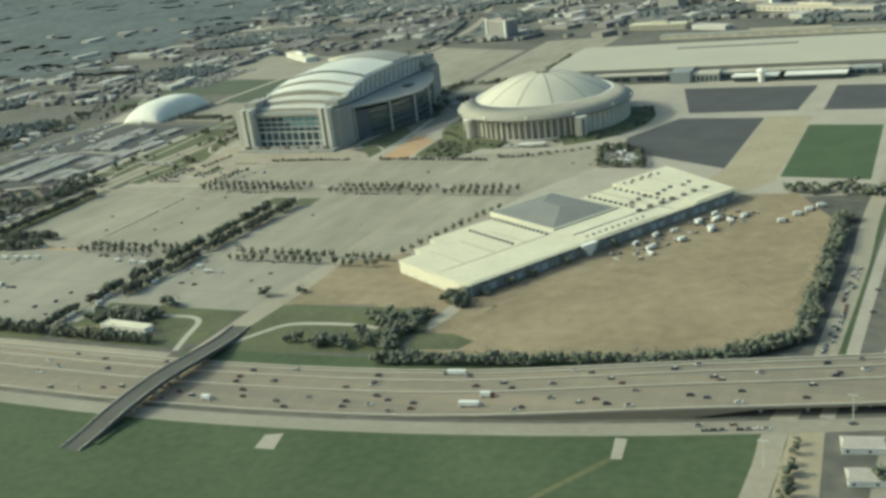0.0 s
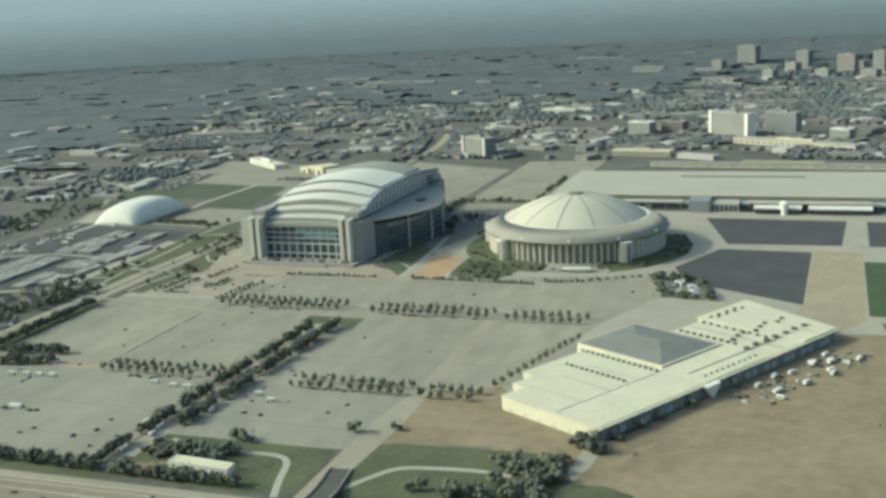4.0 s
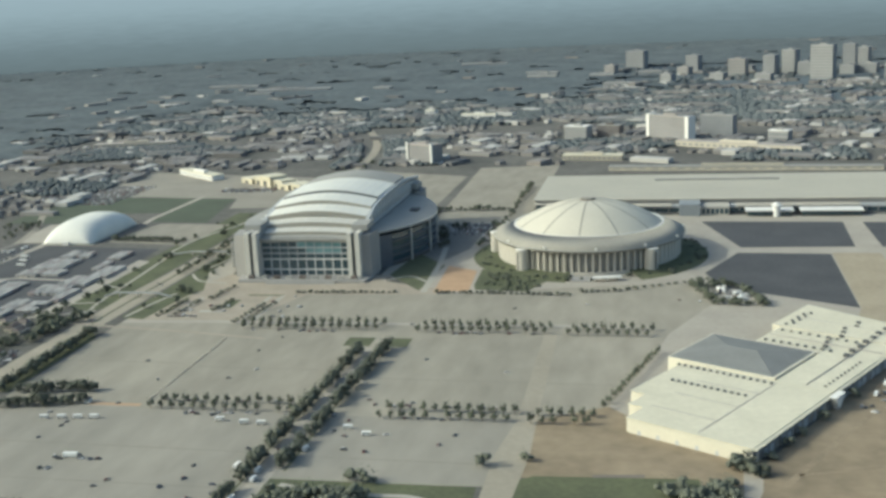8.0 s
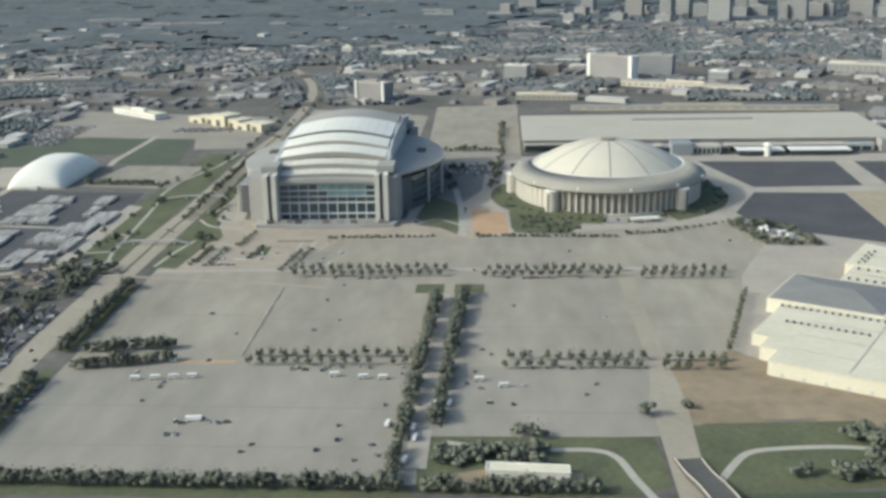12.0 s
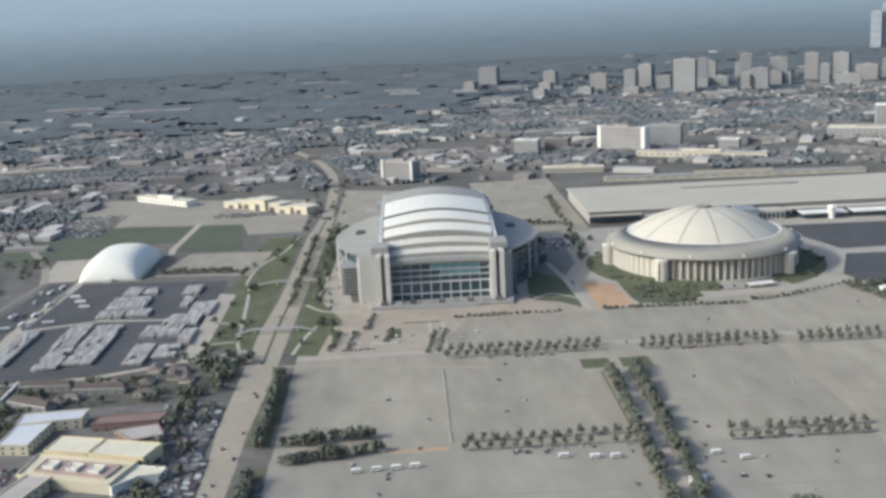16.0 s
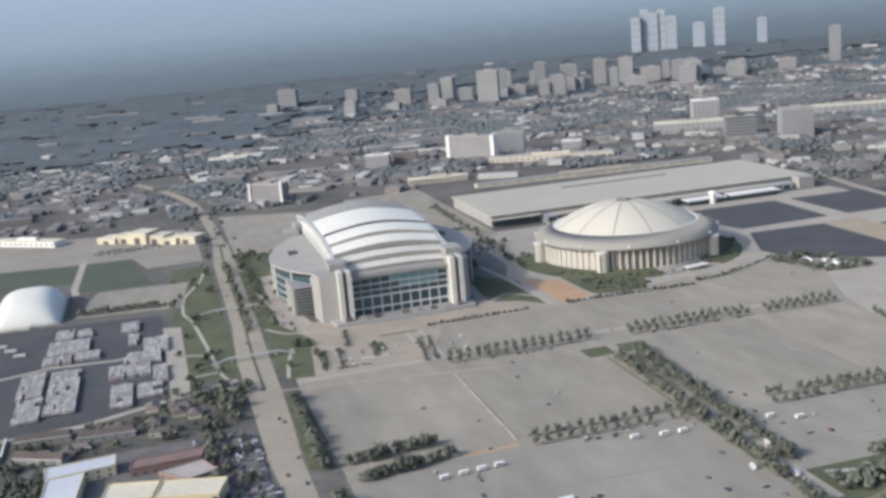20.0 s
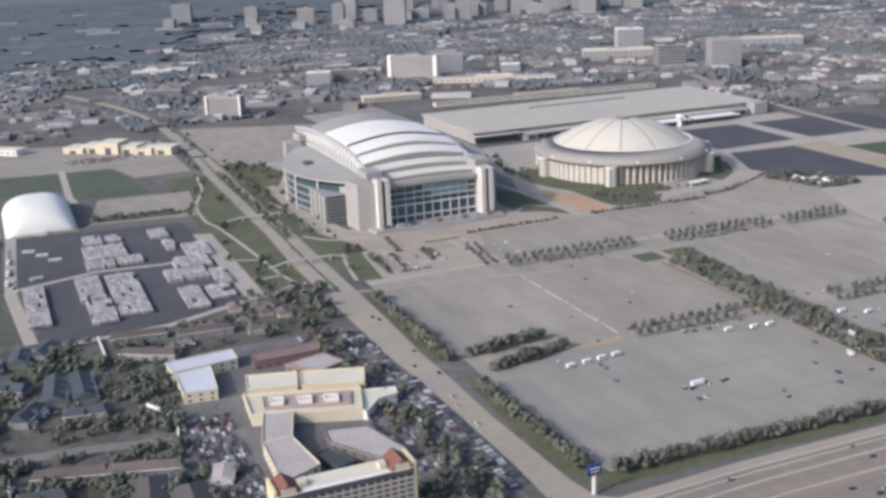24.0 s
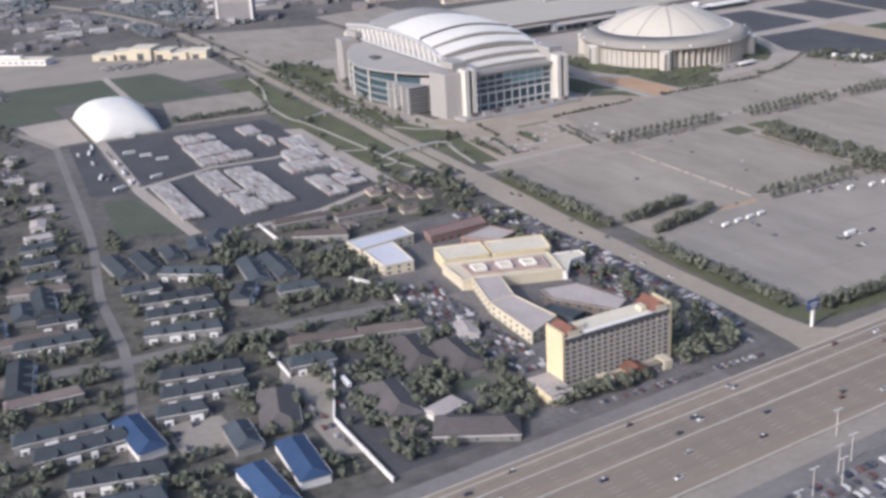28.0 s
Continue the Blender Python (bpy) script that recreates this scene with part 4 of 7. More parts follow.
    ent = part("entrance_canopy", Shape().prism([(14, -125), (42, -120), (44, -128), (12, -134)], 4, 5), M_TRIMW, d, "white entrance canopy")
    for x, y in ((15, -130), (28, -129), (41, -125)):
        part("post", Shape().cyl(x, y, 0.4, 0, 4.1, 8), M_TRIMW, ent)
    part("stair", Shape().prism([(-10, -112), (10, -112), (10, -132), (-10, -132)], 0, 1.6), M_STC, d)


build_dome()


# ---- the long arena with white roofs ----
def build_hall():
    o, ux, uy = Vector((-48, 705)), Vector((0.507, 0.862)), Vector((-0.862, 0.507))

    def P(u, v):
        q = o + ux * u + uy * v
        return (q.x, q.y)

    def rect(u0, v0, u1, v1):
        return [P(u0, v0), P(u1, v0), P(u1, v1), P(u0, v1)]

    h = thing("exhibition_arena", "long low arena with bright white flat roofs", "arena")
    Z = 10.6
    blocks = [((0, 0, 125, 95), Z), ((25, 95, 125, 109), Z - 0.5), ((50, 109, 125, 123), Z - 1), ((125, 0, 206, 43), Z + 0.2), ((206, 0, 256, 100), Z - 0.2)]
    for (u0, v0, u1, v1), z in blocks:
        b = part("block", Shape().prism(rect(u0, v0, u1, v1), 0, z - 0.6), M_HALLW, h, "cream block with a white roof")
        part("roof", Shape().prism(rect(u0 - 0.6, v0 - 0.6, u1 + 0.6, v1 + 0.6), z - 0.6, z), M_ROOFW, b, "bright white roof sheet")
    b = part("block", Shape().prism([P(256, 0), P(306, 0), P(330, 108), P(256, 108)], 0, Z), M_HALLW, h, "cream block with a white roof")
    part("roof", Shape().prism([P(255.5, -0.6), P(306.6, -0.6), P(330.6, 108.6), P(255.5, 108.6)], Z, Z + 0.6), M_ROOFW, b, "bright white roof sheet")
    hall = part("main_hall", Shape().prism(rect(128, 45, 203, 137), 0, 12), M_HALLW, h, "taller hall under a grey hipped roof")
    c = [P(129, 47), P(202, 47), P(202, 136), P(129, 136)]
    r0, r1 = P(165, 78), P(165, 104)
    hip = Shape().add([(*c[0], 12), (*c[1], 12), (*c[2], 12), (*c[3], 12), (*r0, 17.6), (*r1, 17.6)], [(0, 1, 4), (1, 2, 5, 4), (2, 3, 5), (3, 0, 4, 5), (3, 2, 1, 0)])
    part("hip_roof", hip, M_GREYROOF, hall, "low grey hipped roof")
    # parapet steps and roof seams
    for u in (30, 62, 94):
        part("roof_seam", Shape().strip([P(u, 42), P(u, 93)], 0.8, Z, Z + 0.2), M_GRAVEL, h)
    part("roof_seam", Shape().strip([P(4, 41), P(122, 41)], 0.8, Z, Z + 0.25), M_GRAVEL, h)
    # rooftop units in rows
    def unit(u, v, w, z, hh):
        part("roof_unit", Shape().prism(rect(u - w, v - w, u + w, v + w), z, z + hh), M_SHADE, h, "dark rooftop air unit")
    for i in range(12):
        unit(84, 47 + i * 5.5, 0.9, Z, 1.4)
    for i in range(15):
        unit(118, 43 + i * 5.6, 0.9, Z, 1.6)
    for i in range(9):
        unit(214, 38 + i * 7, 1.1, Z, 1.6)
        unit(246, 30 + i * 8, 1.0, Z, 1.5)
    for i in range(8):
        unit(222 + i * 11, 46 + (i % 3) * 3, 1.5, Z, 2)
        unit(262 + i * 6, 98 - (i % 2) * 4, 1.0, Z + 0.5, 1.6)
    # long side painted grey for its shade, with dock bays under the roof edge
    side = part("long_facade", Shape().prism(rect(2, -1.2, 304, 0), 0, 8.8), M_TOWERB, h, "long facade with its shade painted grey")
    for i in range(34):
        u = 6 + i * 8.8
        part("bay_door", Shape().prism(rect(u, -1.5, u + 5.5, -1.15), 0, 5.2), M_STEEL if i % 3 else M_DRUM, side)
    for i in range(18):
        u = 4 + i * 17.5
        part("buttress", Shape().prism(rect(u, -2.4, u + 0.8, -1.1), 0, 8.8), M_STEEL, side)
    part("overhang", Shape().prism(rect(0, -3.4, 306, -0.5), 9.4, 10.1), M_ROOFW, h)
    py = part("gate_pylon", Shape().prism(rect(122, -6.5, 125, -3), 0, 9.6), M_TRIMW, h, "white pylon at the gate")
    part("gate_funnel", Shape().ring([[(*p, 1) for p in rect(122, -7.4, 125, -3)], [(*p, 10.8) for p in rect(115, -8, 132, -2.6)]]), M_TRIMW, py, "white funnel-shaped gate top")
    for i in range(7):
        unit(209 + i * 14, 23 + (i % 2), 1.9, Z, 2.2)
    for u0, v0, u1, v1 in ((206, 44, 206, 98), (230, 2, 230, 98), (256, 2, 256, 106), (130, 21, 300, 21), (284, 4, 290, 104)):
        part("roof_seam", Shape().strip([P(u0, v0), P(u1, v1)], 0.6, Z + 0.15, Z + 0.8), M_GRAVEL, h)
    for i in range(10):
        unit(134 + i * 7.2, 8, 0.8, Z, 1.3)
    end = part("end_facade", Shape().prism(rect(-1, 2, 0, 93), 0, 9.2), M_HALLW, h)
    for i in range(6):
        v = 8 + i * 15
        part("door", Shape().prism(rect(-1.25, v, -0.95, v + 2.4), 0, 3.2), M_STEEL, end, "grey metal door")


build_hall()


# ---- convention centre behind the dome ----
def build_centre():
    c = thing("convention_centre", "very long convention hall with a pale flat roof", "hall", at=(0, 0, 0))
    part("body", Shape().box(-285, 1552, 0, 222, 1752, 16), M_STC, c)
    part("roof", Shape().box(-288, 1549, 16, 225, 1755, 17.4), mat("pale_flat_roof", (0.43, 0.41, 0.355), 0.85, 0.06, 60, 5), c, "vast pale flat roof")
    for i in range(9):
        y = 1570 + i * 21
        part("roof_seam", Shape().box(-286, y, 17.4, 223, y + 0.6, 17.65), M_STG, c)
    f = part("concourse", Shape().box(-210, 1538, 0, 190, 1552, 10), M_STEEL, c, "grey concourse wall")
    for x0, x1 in ((-205, -150), (-140, -60), (-52, 40), (52, 120), (130, 186)):
        part("glazing", Shape().box(x0, 1537.5, 1, x1, 1538, 7), M_GLASS, f)
        for i in range(5):
            x = x0 + (x1 - x0) * i / 4
            part("column", Shape().box(x - 0.5, 1535.5, 0, x + 0.5, 1537, 10), M_STC, f)
    for x0, x1 in ((-195, -96), (-10, 150)):
        part("canopy", Shape().box(x0, 1531, 10, x1, 1552, 11), M_BALC, f, "long pale canopy")
    part("end_pavilion", Shape().box(196, 1530, 0, 222, 1552, 17), M_STC, c, "grey end pavilion")
    part("plant_room", Shape().box(-120, 1700, 17.4, 60, 1706, 20), M_STG, c)
    for x0, x1 in ((0, 62), (70, 150)):
        part("porch", Shape().box(x0, 1506, 7.5, x1, 1530, 8.8), M_TRIMW, f, "white entrance porch")
        part("porch_wall", Shape().box(x0 + 3, 1512, 0, x1 - 3, 1529, 7.5), M_GLASS, f)
    t = part("turret", Shape().cyl(40, 1509, 4.5, 0, 15, 16), M_TRIMW, c, "round white turret")
    part("turret_roof", Shape().cyl(40, 1509, 7.5, 15, 18.5, 16, 3), M_TRIMW, t)
    part("link_block", Shape().box(-58, 1520, 0, -20, 1549, 12), M_BALC, c, "pale glazed link")
    for i in range(6):
        part("link_window", Shape().box(-56 + i * 6, 1519.6, 2, -52 + i * 6, 1520, 9), M_GLASS, c)
    part("corner_glazing", Shape().box(-284, 1550, 2, -214, 1551.9, 11), M_GLASS, c)
    part("corner_canopy", Shape().box(-286, 1540, 11.5, -212, 1551.9, 12.6), M_BALC, c)
    part("end_block", Shape().box(-86, 1514, 0, -58, 1549, 16), mat("blue_grey_panel", (0.24, 0.26, 0.28), 0.6, 0.1), c, "dark end pavilion")


build_centre()


# ---- inflated practice hall ----
def build_bubble():
    b = thing("air_dome", "white inflated fabric sports dome on the grass", "air dome", at=(-899, 1415, 0))
    n, k = 40, 14
    loops = []
    for j in range(k):
        t = math.pi / 2 * j / (k - 1) * 0.995
        cz, cr = math.sin(t), math.cos(t) ** 0.62
        loop = []
        for i in range(n):
            a = 2 * math.pi * i / n
            c, s = math.cos(a), math.sin(a)
            e = 0.1 + 0.62 * cz
            loop.append((37.5 * cr * math.copysign(abs(c) ** e, c), 70 * cr * math.copysign(abs(s) ** e, s), 27 * cz))
        loops.append(loop)
    skin = part("skin", Shape().ring(loops), M_WHITE, b, "taut white fabric", True)
    part("door_block", Shape().box(-5, -73, 0, 5, -65, 4.5), M_TRIMW, b, "small entrance block")
    part("kerb", Shape().ring([[(39 * sx, 71 * sy, z) for sx, sy in ((-1, -1), (1, -1), (1, 1), (-1, 1))] for z in (0, 0.35)]), M_PATH, b)


build_bubble()


# ---- hotel by the freeway ----
def build_hotel():
    h = thing("hotel", "yellow stuccoed hotel tower with balcony grid and red tile gables", "hotel", at=(-792, 598, 0))
    W, D, H = 37, 8, 33
    body = part("body", Shape().box(-W, -D + 1.8, 0, W, D, H), M_YELLOW, h, "yellow stuccoed tower body")
    part("end_wall", Shape().box(-W - 1.6, -D, 0, -W, D + 1, H + 4), M_YELLOW, body, "blank yellow gable wall")
    part("end_wall", Shape().box(W, -D, 0, W + 1.6, D + 1, H + 4), M_YELLOW, body)
    part("roof", Shape().box(-W, -D + 1, H, W, D, H + 0.8), M_ROOFW, h, "white flat roof")
    part("parapet", Shape().box(-W, -D - 0.2, H - 2.6, W, -D + 1.8, H + 0.6), M_SHADE, h, "dark band under the roof line")
    part("coping", Shape().box(-W, -D - 0.4, H + 0.6, W, -D + 2, H + 1.1), M_TRIMW, h)
    cols, floors = 17, 9
    bal = part("balcony_face", Shape().box(-W, -D + 1.5, 3.4, W, -D + 1.8, H - 2.6), M_SHADE, h, "balcony backs with deep shade painted in")
    for i in range(cols + 1):
        x = -W + 2 * W * i / cols
        part("fin", Shape().box(x - 0.35, -D, 3.4, x + 0.4, -D + 1.6, H - 2.6), M_BALC, bal)
    for k in range(floors):
        z = 3.4 + k * (H - 6) / floors
        part("slab", Shape().box(-W, -D - 0.1, z, W, -D + 1.6, z + 0.45), M_BALC, bal)
        for i in range(cols):
            x0 = -W + 2 * W * i / cols + 0.6
            part("rail", Shape().box(x0, -D - 0.05, z + 0.45, x0 + 3.1, -D + 0.1, z + 1.35), M_BALC if (i + k) % 3 else M_STEEL, bal)
    for sx in (-1, 1):
        x0 = sx * (W - 6)
        g = Shape().add([(x0 - 7, -D, H + 1), (x0 + 7, -D, H + 1), (x0 + 7, D + 1, H + 1), (x0 - 7, D + 1, H + 1), (x0, -D, H + 6), (x0, D + 1, H + 6)], [(0, 1, 4), (2, 3, 5), (1, 2, 5, 4), (3, 0, 4, 5), (3, 2, 1, 0)])
        gab = part("gable_roof", g, M_REDTILE, h, "red-brown tile gable")
        part("gable_front", Shape().prism([(x0 - 4, -D - 0.3), (x0 + 4, -D - 0.3), (x0 + 4, -D), (x0 - 4, -D)], H, H + 4.4), M_CREAM, gab)
        part("stair_head", Shape().box(x0 - sx * 9 - 2, -3, H + 0.8, x0 - sx * 9 + 2, 3, H + 3.4), M_CREAM, h)
    part("skirt", Shape().box(-W, -D - 1.5, 0, W, -D + 1.5, 3.4), M_CREAM, h)
    low = part("annex", Shape().box(-W - 16, -D - 10, 0, -W - 2, D - 2, 6.5), M_YELLOW, h, "low yellow annex")
    part("annex_roof", Shape().box(-W - 16.6, -D - 10.6, 6.5, -W - 1.4, D - 1.4, 7.3), M_GRAVEL, low)
    part("annex_sign", Shape().box(-W - 15, -D - 10.9, 4.2, -W - 9, -D - 10.6, 6), M_TRIMW, low)
    for x0, w in ((6, 13), (-14, 7), (28, 6)):
        p = part("portico", Shape().box(x0 - w / 2, -D - 11, 5.2, x0 + w / 2, -D - 1.4, 6.2), M_CREAM, h, "arched stucco portico")
        for sx in (-1, 0, 1):
            part("pier", Shape().box(x0 + sx * (w / 2 - 0.7) - 0.7, -D - 11, 0, x0 + sx * (w / 2 - 0.7) + 0.7, -D - 9.6, 5.2), M_CREAM, p)
        if w > 8:
            part("portico_roof", Shape().add([(x0 - w / 2 - 0.6, -D - 11.6, 6.2), (x0 + w / 2 + 0.6, -D - 11.6, 6.2), (x0 + w / 2 + 0.6, -D - 1, 6.2), (x0 - w / 2 - 0.6, -D - 1, 6.2), (x0, -D - 11.6, 9), (x0, -D - 1, 9)], [(0, 1, 4), (2, 3, 5), (1, 2, 5, 4), (3, 0, 4, 5), (3, 2, 1, 0)]), M_REDTILE, p)


build_hotel()


def low_building(name, label, category, poly, z, wall, roof, windows=True, roof_label="flat roof", over=0.5, par=0.7):
    """A flat-roofed building on a plan with parapet and a row of windows each 4 m."""
    b = thing(name, label, category)
    cx, cy = sum(p[0] for p in poly) / len(poly), sum(p[1] for p in poly) / len(poly)
    b.matrix_basis = Matrix.Translation((cx * K, cy * K, 0))
    poly = [(x - cx, y - cy) for x, y in poly]
    body = part("wall", Shape().prism(poly, 0, z), wall, b)
    big = [(x * (1 + over / max(4, math.hypot(x, y))), y * (1 + over / max(4, math.hypot(x, y)))) for x, y in poly]
    part("roof", Shape().prism(big, z, z + 0.5), roof, b, roof_label)
    for a, c in zip(poly, poly[1:] + poly[:1]):
        part("parapet", Shape().strip([a, c], 0.6, z + 0.4, z + 0.5 + par), wall, b)
        d = Vector((c[0] - a[0], c[1] - a[1]))
        n = int(d.length // 7)
        if windows and n > 1:
            nrm = Vector((d.y, -d.x)).normalized()
            if nrm.dot(Vector(((a[0] + c[0]) / 2, (a[1] + c[1]) / 2))) < 0:
                nrm = -nrm
            fl = max(1, int(z // 3.4))
            for k in range(fl):
                for i in range(n):
                    p = Vector(a) + d * (i + 0.5) / n + nrm * 0.06
                    e = d.normalized() * 1.1
                    z0 = 1 + k * z / fl
                    part("window", Shape().ring([[(p.x - e.x, p.y - e.y, z0), (p.x + e.x, p.y + e.y, z0), (p.x + e.x, p.y + e.y, z0 + 1.6), (p.x - e.x, p.y - e.y, z0 + 1.6)], [(p.x - e.x - nrm.x * 0.2, p.y - e.y - nrm.y * 0.2, z0), (p.x + e.x - nrm.x * 0.2, p.y + e.y - nrm.y * 0.2, z0), (p.x + e.x - nrm.x * 0.2, p.y + e.y - nrm.y * 0.2, z0 + 1.6), (p.x - e.x - nrm.x * 0.2, p.y - e.y - nrm.y * 0.2, z0 + 1.6)]]), M_GLASS, body)
    return b


M_TERRACE = mat("pink_terrace", (0.37, 0.29, 0.265), 0.85, 0.12)
low_building("hotel_wing", "low guest wing with a pale gravel roof", "hotel wing", [(-799, 750), (-780, 745), (-791, 708), (-810, 707)], 8, M_CREAM, M_GRAVEL)
low_building("hotel_wing", "low guest wing with a pale gravel roof", "hotel wing", [(-810, 706), (-791, 707), (-786, 664), (-812, 652)], 8, M_CREAM, M_GRAVEL)
low_building("hotel_wing", "brick guest wing with a pale gravel roof", "hotel wing", [(-770, 708), (-744, 702), (-733, 660), (-748, 650), (-772, 690)], 7.5, M_BROWNROOF, M_GRAVEL)
low_building("court_pavilion", "low pavilion in the hotel courtyard", "pavilion", [(-783, 684), (-774, 686), (-764, 664), (-776, 660)], 5, M_TARP, M_TARP, False)
low_building("yellow_hall", "yellow stuccoed hall with a cream flat roof", "hall", [(-795, 816), (-761, 806), (-767, 781), (-800, 790)], 9, M_YELLOW, M_ROOFW, False)
low_building("yellow_hall", "yellow stuccoed hall with a cream flat roof", "hall", [(-759, 803), (-716, 790), (-724, 765), (-765, 778)], 9.6, M_YELLOW, M_ROOFW, False)
low_building("front_hall", "lower yellow front block with inset roof terrace", "hall", [(-803, 788), (-728, 763), (-738, 728), (-806, 752)], 7, M_CREAM, M_CREAM, False, "cream roof terrace", 1.5, 1.2)
low_building("terrace_block", "dark inset roof block with white skylights", "roof block", [(-793, 776), (-737, 758), (-743, 738), (-796, 757)], 7.9, M_TERRACE, M_TERRACE, False)
for u in (0.18, 0.5, 0.8):
    x, y = -795 + 55 * u, 767 - 19 * u
    low_building("skylight", "white boxed skylight on the terrace", "skylight", [(x - 5, y + 6), (x + 4, y + 3), (x + 2, y - 7), (x - 6, y - 4)], 9.4, M_TRIMW, M_ROOFW, False)
low_building("white_porch", "white round-ended entrance porch", "porch", [(-727, 760), (-706, 754), (-708, 744), (-722, 742), (-736, 726), (-740, 730)], 6, M_TRIMW, M_ROOFW, False)
low_building("white_hall", "pale yellow building with a white metal roof", "building", [(-842, 872), (-792, 876), (-792, 856), (-840, 850)], 7.5, M_CREAM, mat("white_blue_roof", (0.50, 0.525, 0.57), 0.6, 0.1))
low_building("white_hall", "pale yellow building with a white metal roof", "building", [(-839, 848), (-813, 851), (-817, 806), (-840, 809)], 7.5, M_CREAM, mat("white_metal_roof", (0.52, 0.54, 0.58), 0.6, 0.1))
low_building("motel_row", "brick red two-storey motel row", "motel", [(-780, 862), (-727, 866), (-731, 848), (-782, 846)], 6, mat("faded_brick", (0.24, 0.165, 0.145), 0.85, 0.15), mat("faded_red_roof", (0.21, 0.15, 0.14), 0.85, 0.15, 9, 1.2))
low_building("motel_row", "low brick motel row with a grey roof", "motel", [(-762, 834), (-731, 843), (-721, 819), (-742, 810)], 5, mat("worn_brick", (0.24, 0.165, 0.145), 0.85, 0.15), M_GRAVEL)
low_building("park_pavilion", "long white-roofed pavilion by the freeway lawn", "pavilion", [(-324, 610), (-276, 606), (-276, 596), (-324, 600)], 4, M_TRIMW, M_ROOFW)

sg = thing("pylon_sign", "blue roadside sign on a white pole", "sign", at=(-654, 575, 0))
part("pole", Shape().box(-0.8, -0.8, 0, 0.8, 0.8, 14), M_TRIMW, sg)
part("panel", Shape().box(-4.5, -0.8, 12, 4.5, 0.8, 18.5), M_SIGNBLUE, sg, "dark blue sign face")
part("bar", Shape().box(-3.4, -1.0, 16, 3.4, 1.0, 16.6), M_TRIMW, sg)
part("bar", Shape().box(-2.6, -1.0, 13.8, 2.6, 1.0, 14.4), M_TRIMW, sg)


# ---- west grounds: lots, lawns and paths beside the practice hall ----
sheet("asphalt_lot_west", [(-926, 1338), (-752, 1322), (-745, 1200), (-757, 1015), (-820, 985), (-918, 975), (-934, 1150)], M_ASPH, 0.14, "dark asphalt parking lot")
sheet("asphalt_lot_side", [(-966, 1346), (-940, 1348), (-950, 1132), (-983, 1146)], M_ASPH, 0.14, "dark asphalt side lot")
setting("lot_lane", Shape().strip([(-932, 1345), (-940, 1130), (-930, 985)], 11, 0, 0.19), M_LOT2, "pale lane beside the lot")
setting("lot_lane_cross", Shape().strip([(-936, 1143), (-860, 1168), (-797, 1160), (-740, 1175)], 7, 0, 0.18), M_LOT2, "pale lane across the lot")
setting("lot_lane_south", Shape().strip([(-932, 968), (-820, 978), (-757, 1006), (-690, 1035)], 8, 0, 0.17), M_LOT2, "pale lane below the lot")
sheet("lawn_strip_west", [(-977, 1124), (-950, 1114), (-938, 1000), (-986, 1018)], M_FIELD, 0.15, "green strip of lawn")
sheet("practice_field", [(-1080, 1490), (-945, 1488), (-945, 1560), (-860, 1566), (-855, 1500), (-757, 1488), (-788, 1675), (-985, 1700), (-1090, 1700)], M_FIELD, 0.165, "green practice field behind the air dome")
sheet("field_apron", [(-826, 1484), (-715, 1474), (-728, 1342), (-848, 1362)], M_LOT, 0.15, "plain concrete apron beside the field")
sheet("brown_yard", [(-985, 1358), (-942, 1358), (-942, 1482), (-1000, 1480)], M_LOT2, 0.14, "bare pale yard beside the air dome")
sheet("mall_lot", [(-1190, 1800), (-1130, 1610), (-960, 1705), (-890, 1690), (-785, 1680), (-765, 1595), (-690, 1600), (-690, 1870), (-1050, 1960)], M_ROAD, 0.12, "worn grey parking lot")
sheet("lawn_lane", [(-751, 1260), (-732, 1252), (-731, 1008), (-749, 1016)], M_LOT2, 0.155, "pale lane between trailers and lawn")
sheet("road_lawn", [(-735, 1560), (-684, 1560), (-684, 1045), (-700, 1035), (-742, 1060), (-738, 1330)], M_GRASS, 0.13, "green lawn along the road")
sheet("stadium_lawn", [(-650, 1500), (-628, 1440), (-632, 1200), (-605, 1120), (-640, 1030), (-651, 1035)], M_GRASS, 0.13, "green lawn between road and stadium")
sheet("back_lawn", [(-648, 1612), (-598, 1590), (-580, 1520), (-604, 1450), (-627, 1442), (-648, 1502)], M_GRASS, 0.15, "rough green lawn behind the stadium wing")
sheet("corner_lawn", [(-650, 1128), (-630, 1106), (-614, 1097), (-623, 1008), (-650, 1014)], M_GRASS, 0.16, "green corner lawn with a path")
for pts in ([(-690, 1560), (-700, 1470), (-722, 1390), (-727, 1310), (-719, 1265), (-709, 1147), (-703, 1066), (-696, 1019), (-714, 1003)], [(-733, 1138), (-709, 1127)], [(-733, 1062), (-704, 1067)], [(-646, 1016), (-640, 1062), (-631, 1106)], [(-648, 1190), (-626, 1160), (-590, 1150)], [(-640, 1360), (-632, 1280), (-640, 1220)], [(-410, 1165), (-385, 1185), (-360, 1160)]):
    setting("garden_path", Shape().strip(smooth_line(pts, 5), 3.6, 0, 0.24), M_PATH, "curving concrete footpath")
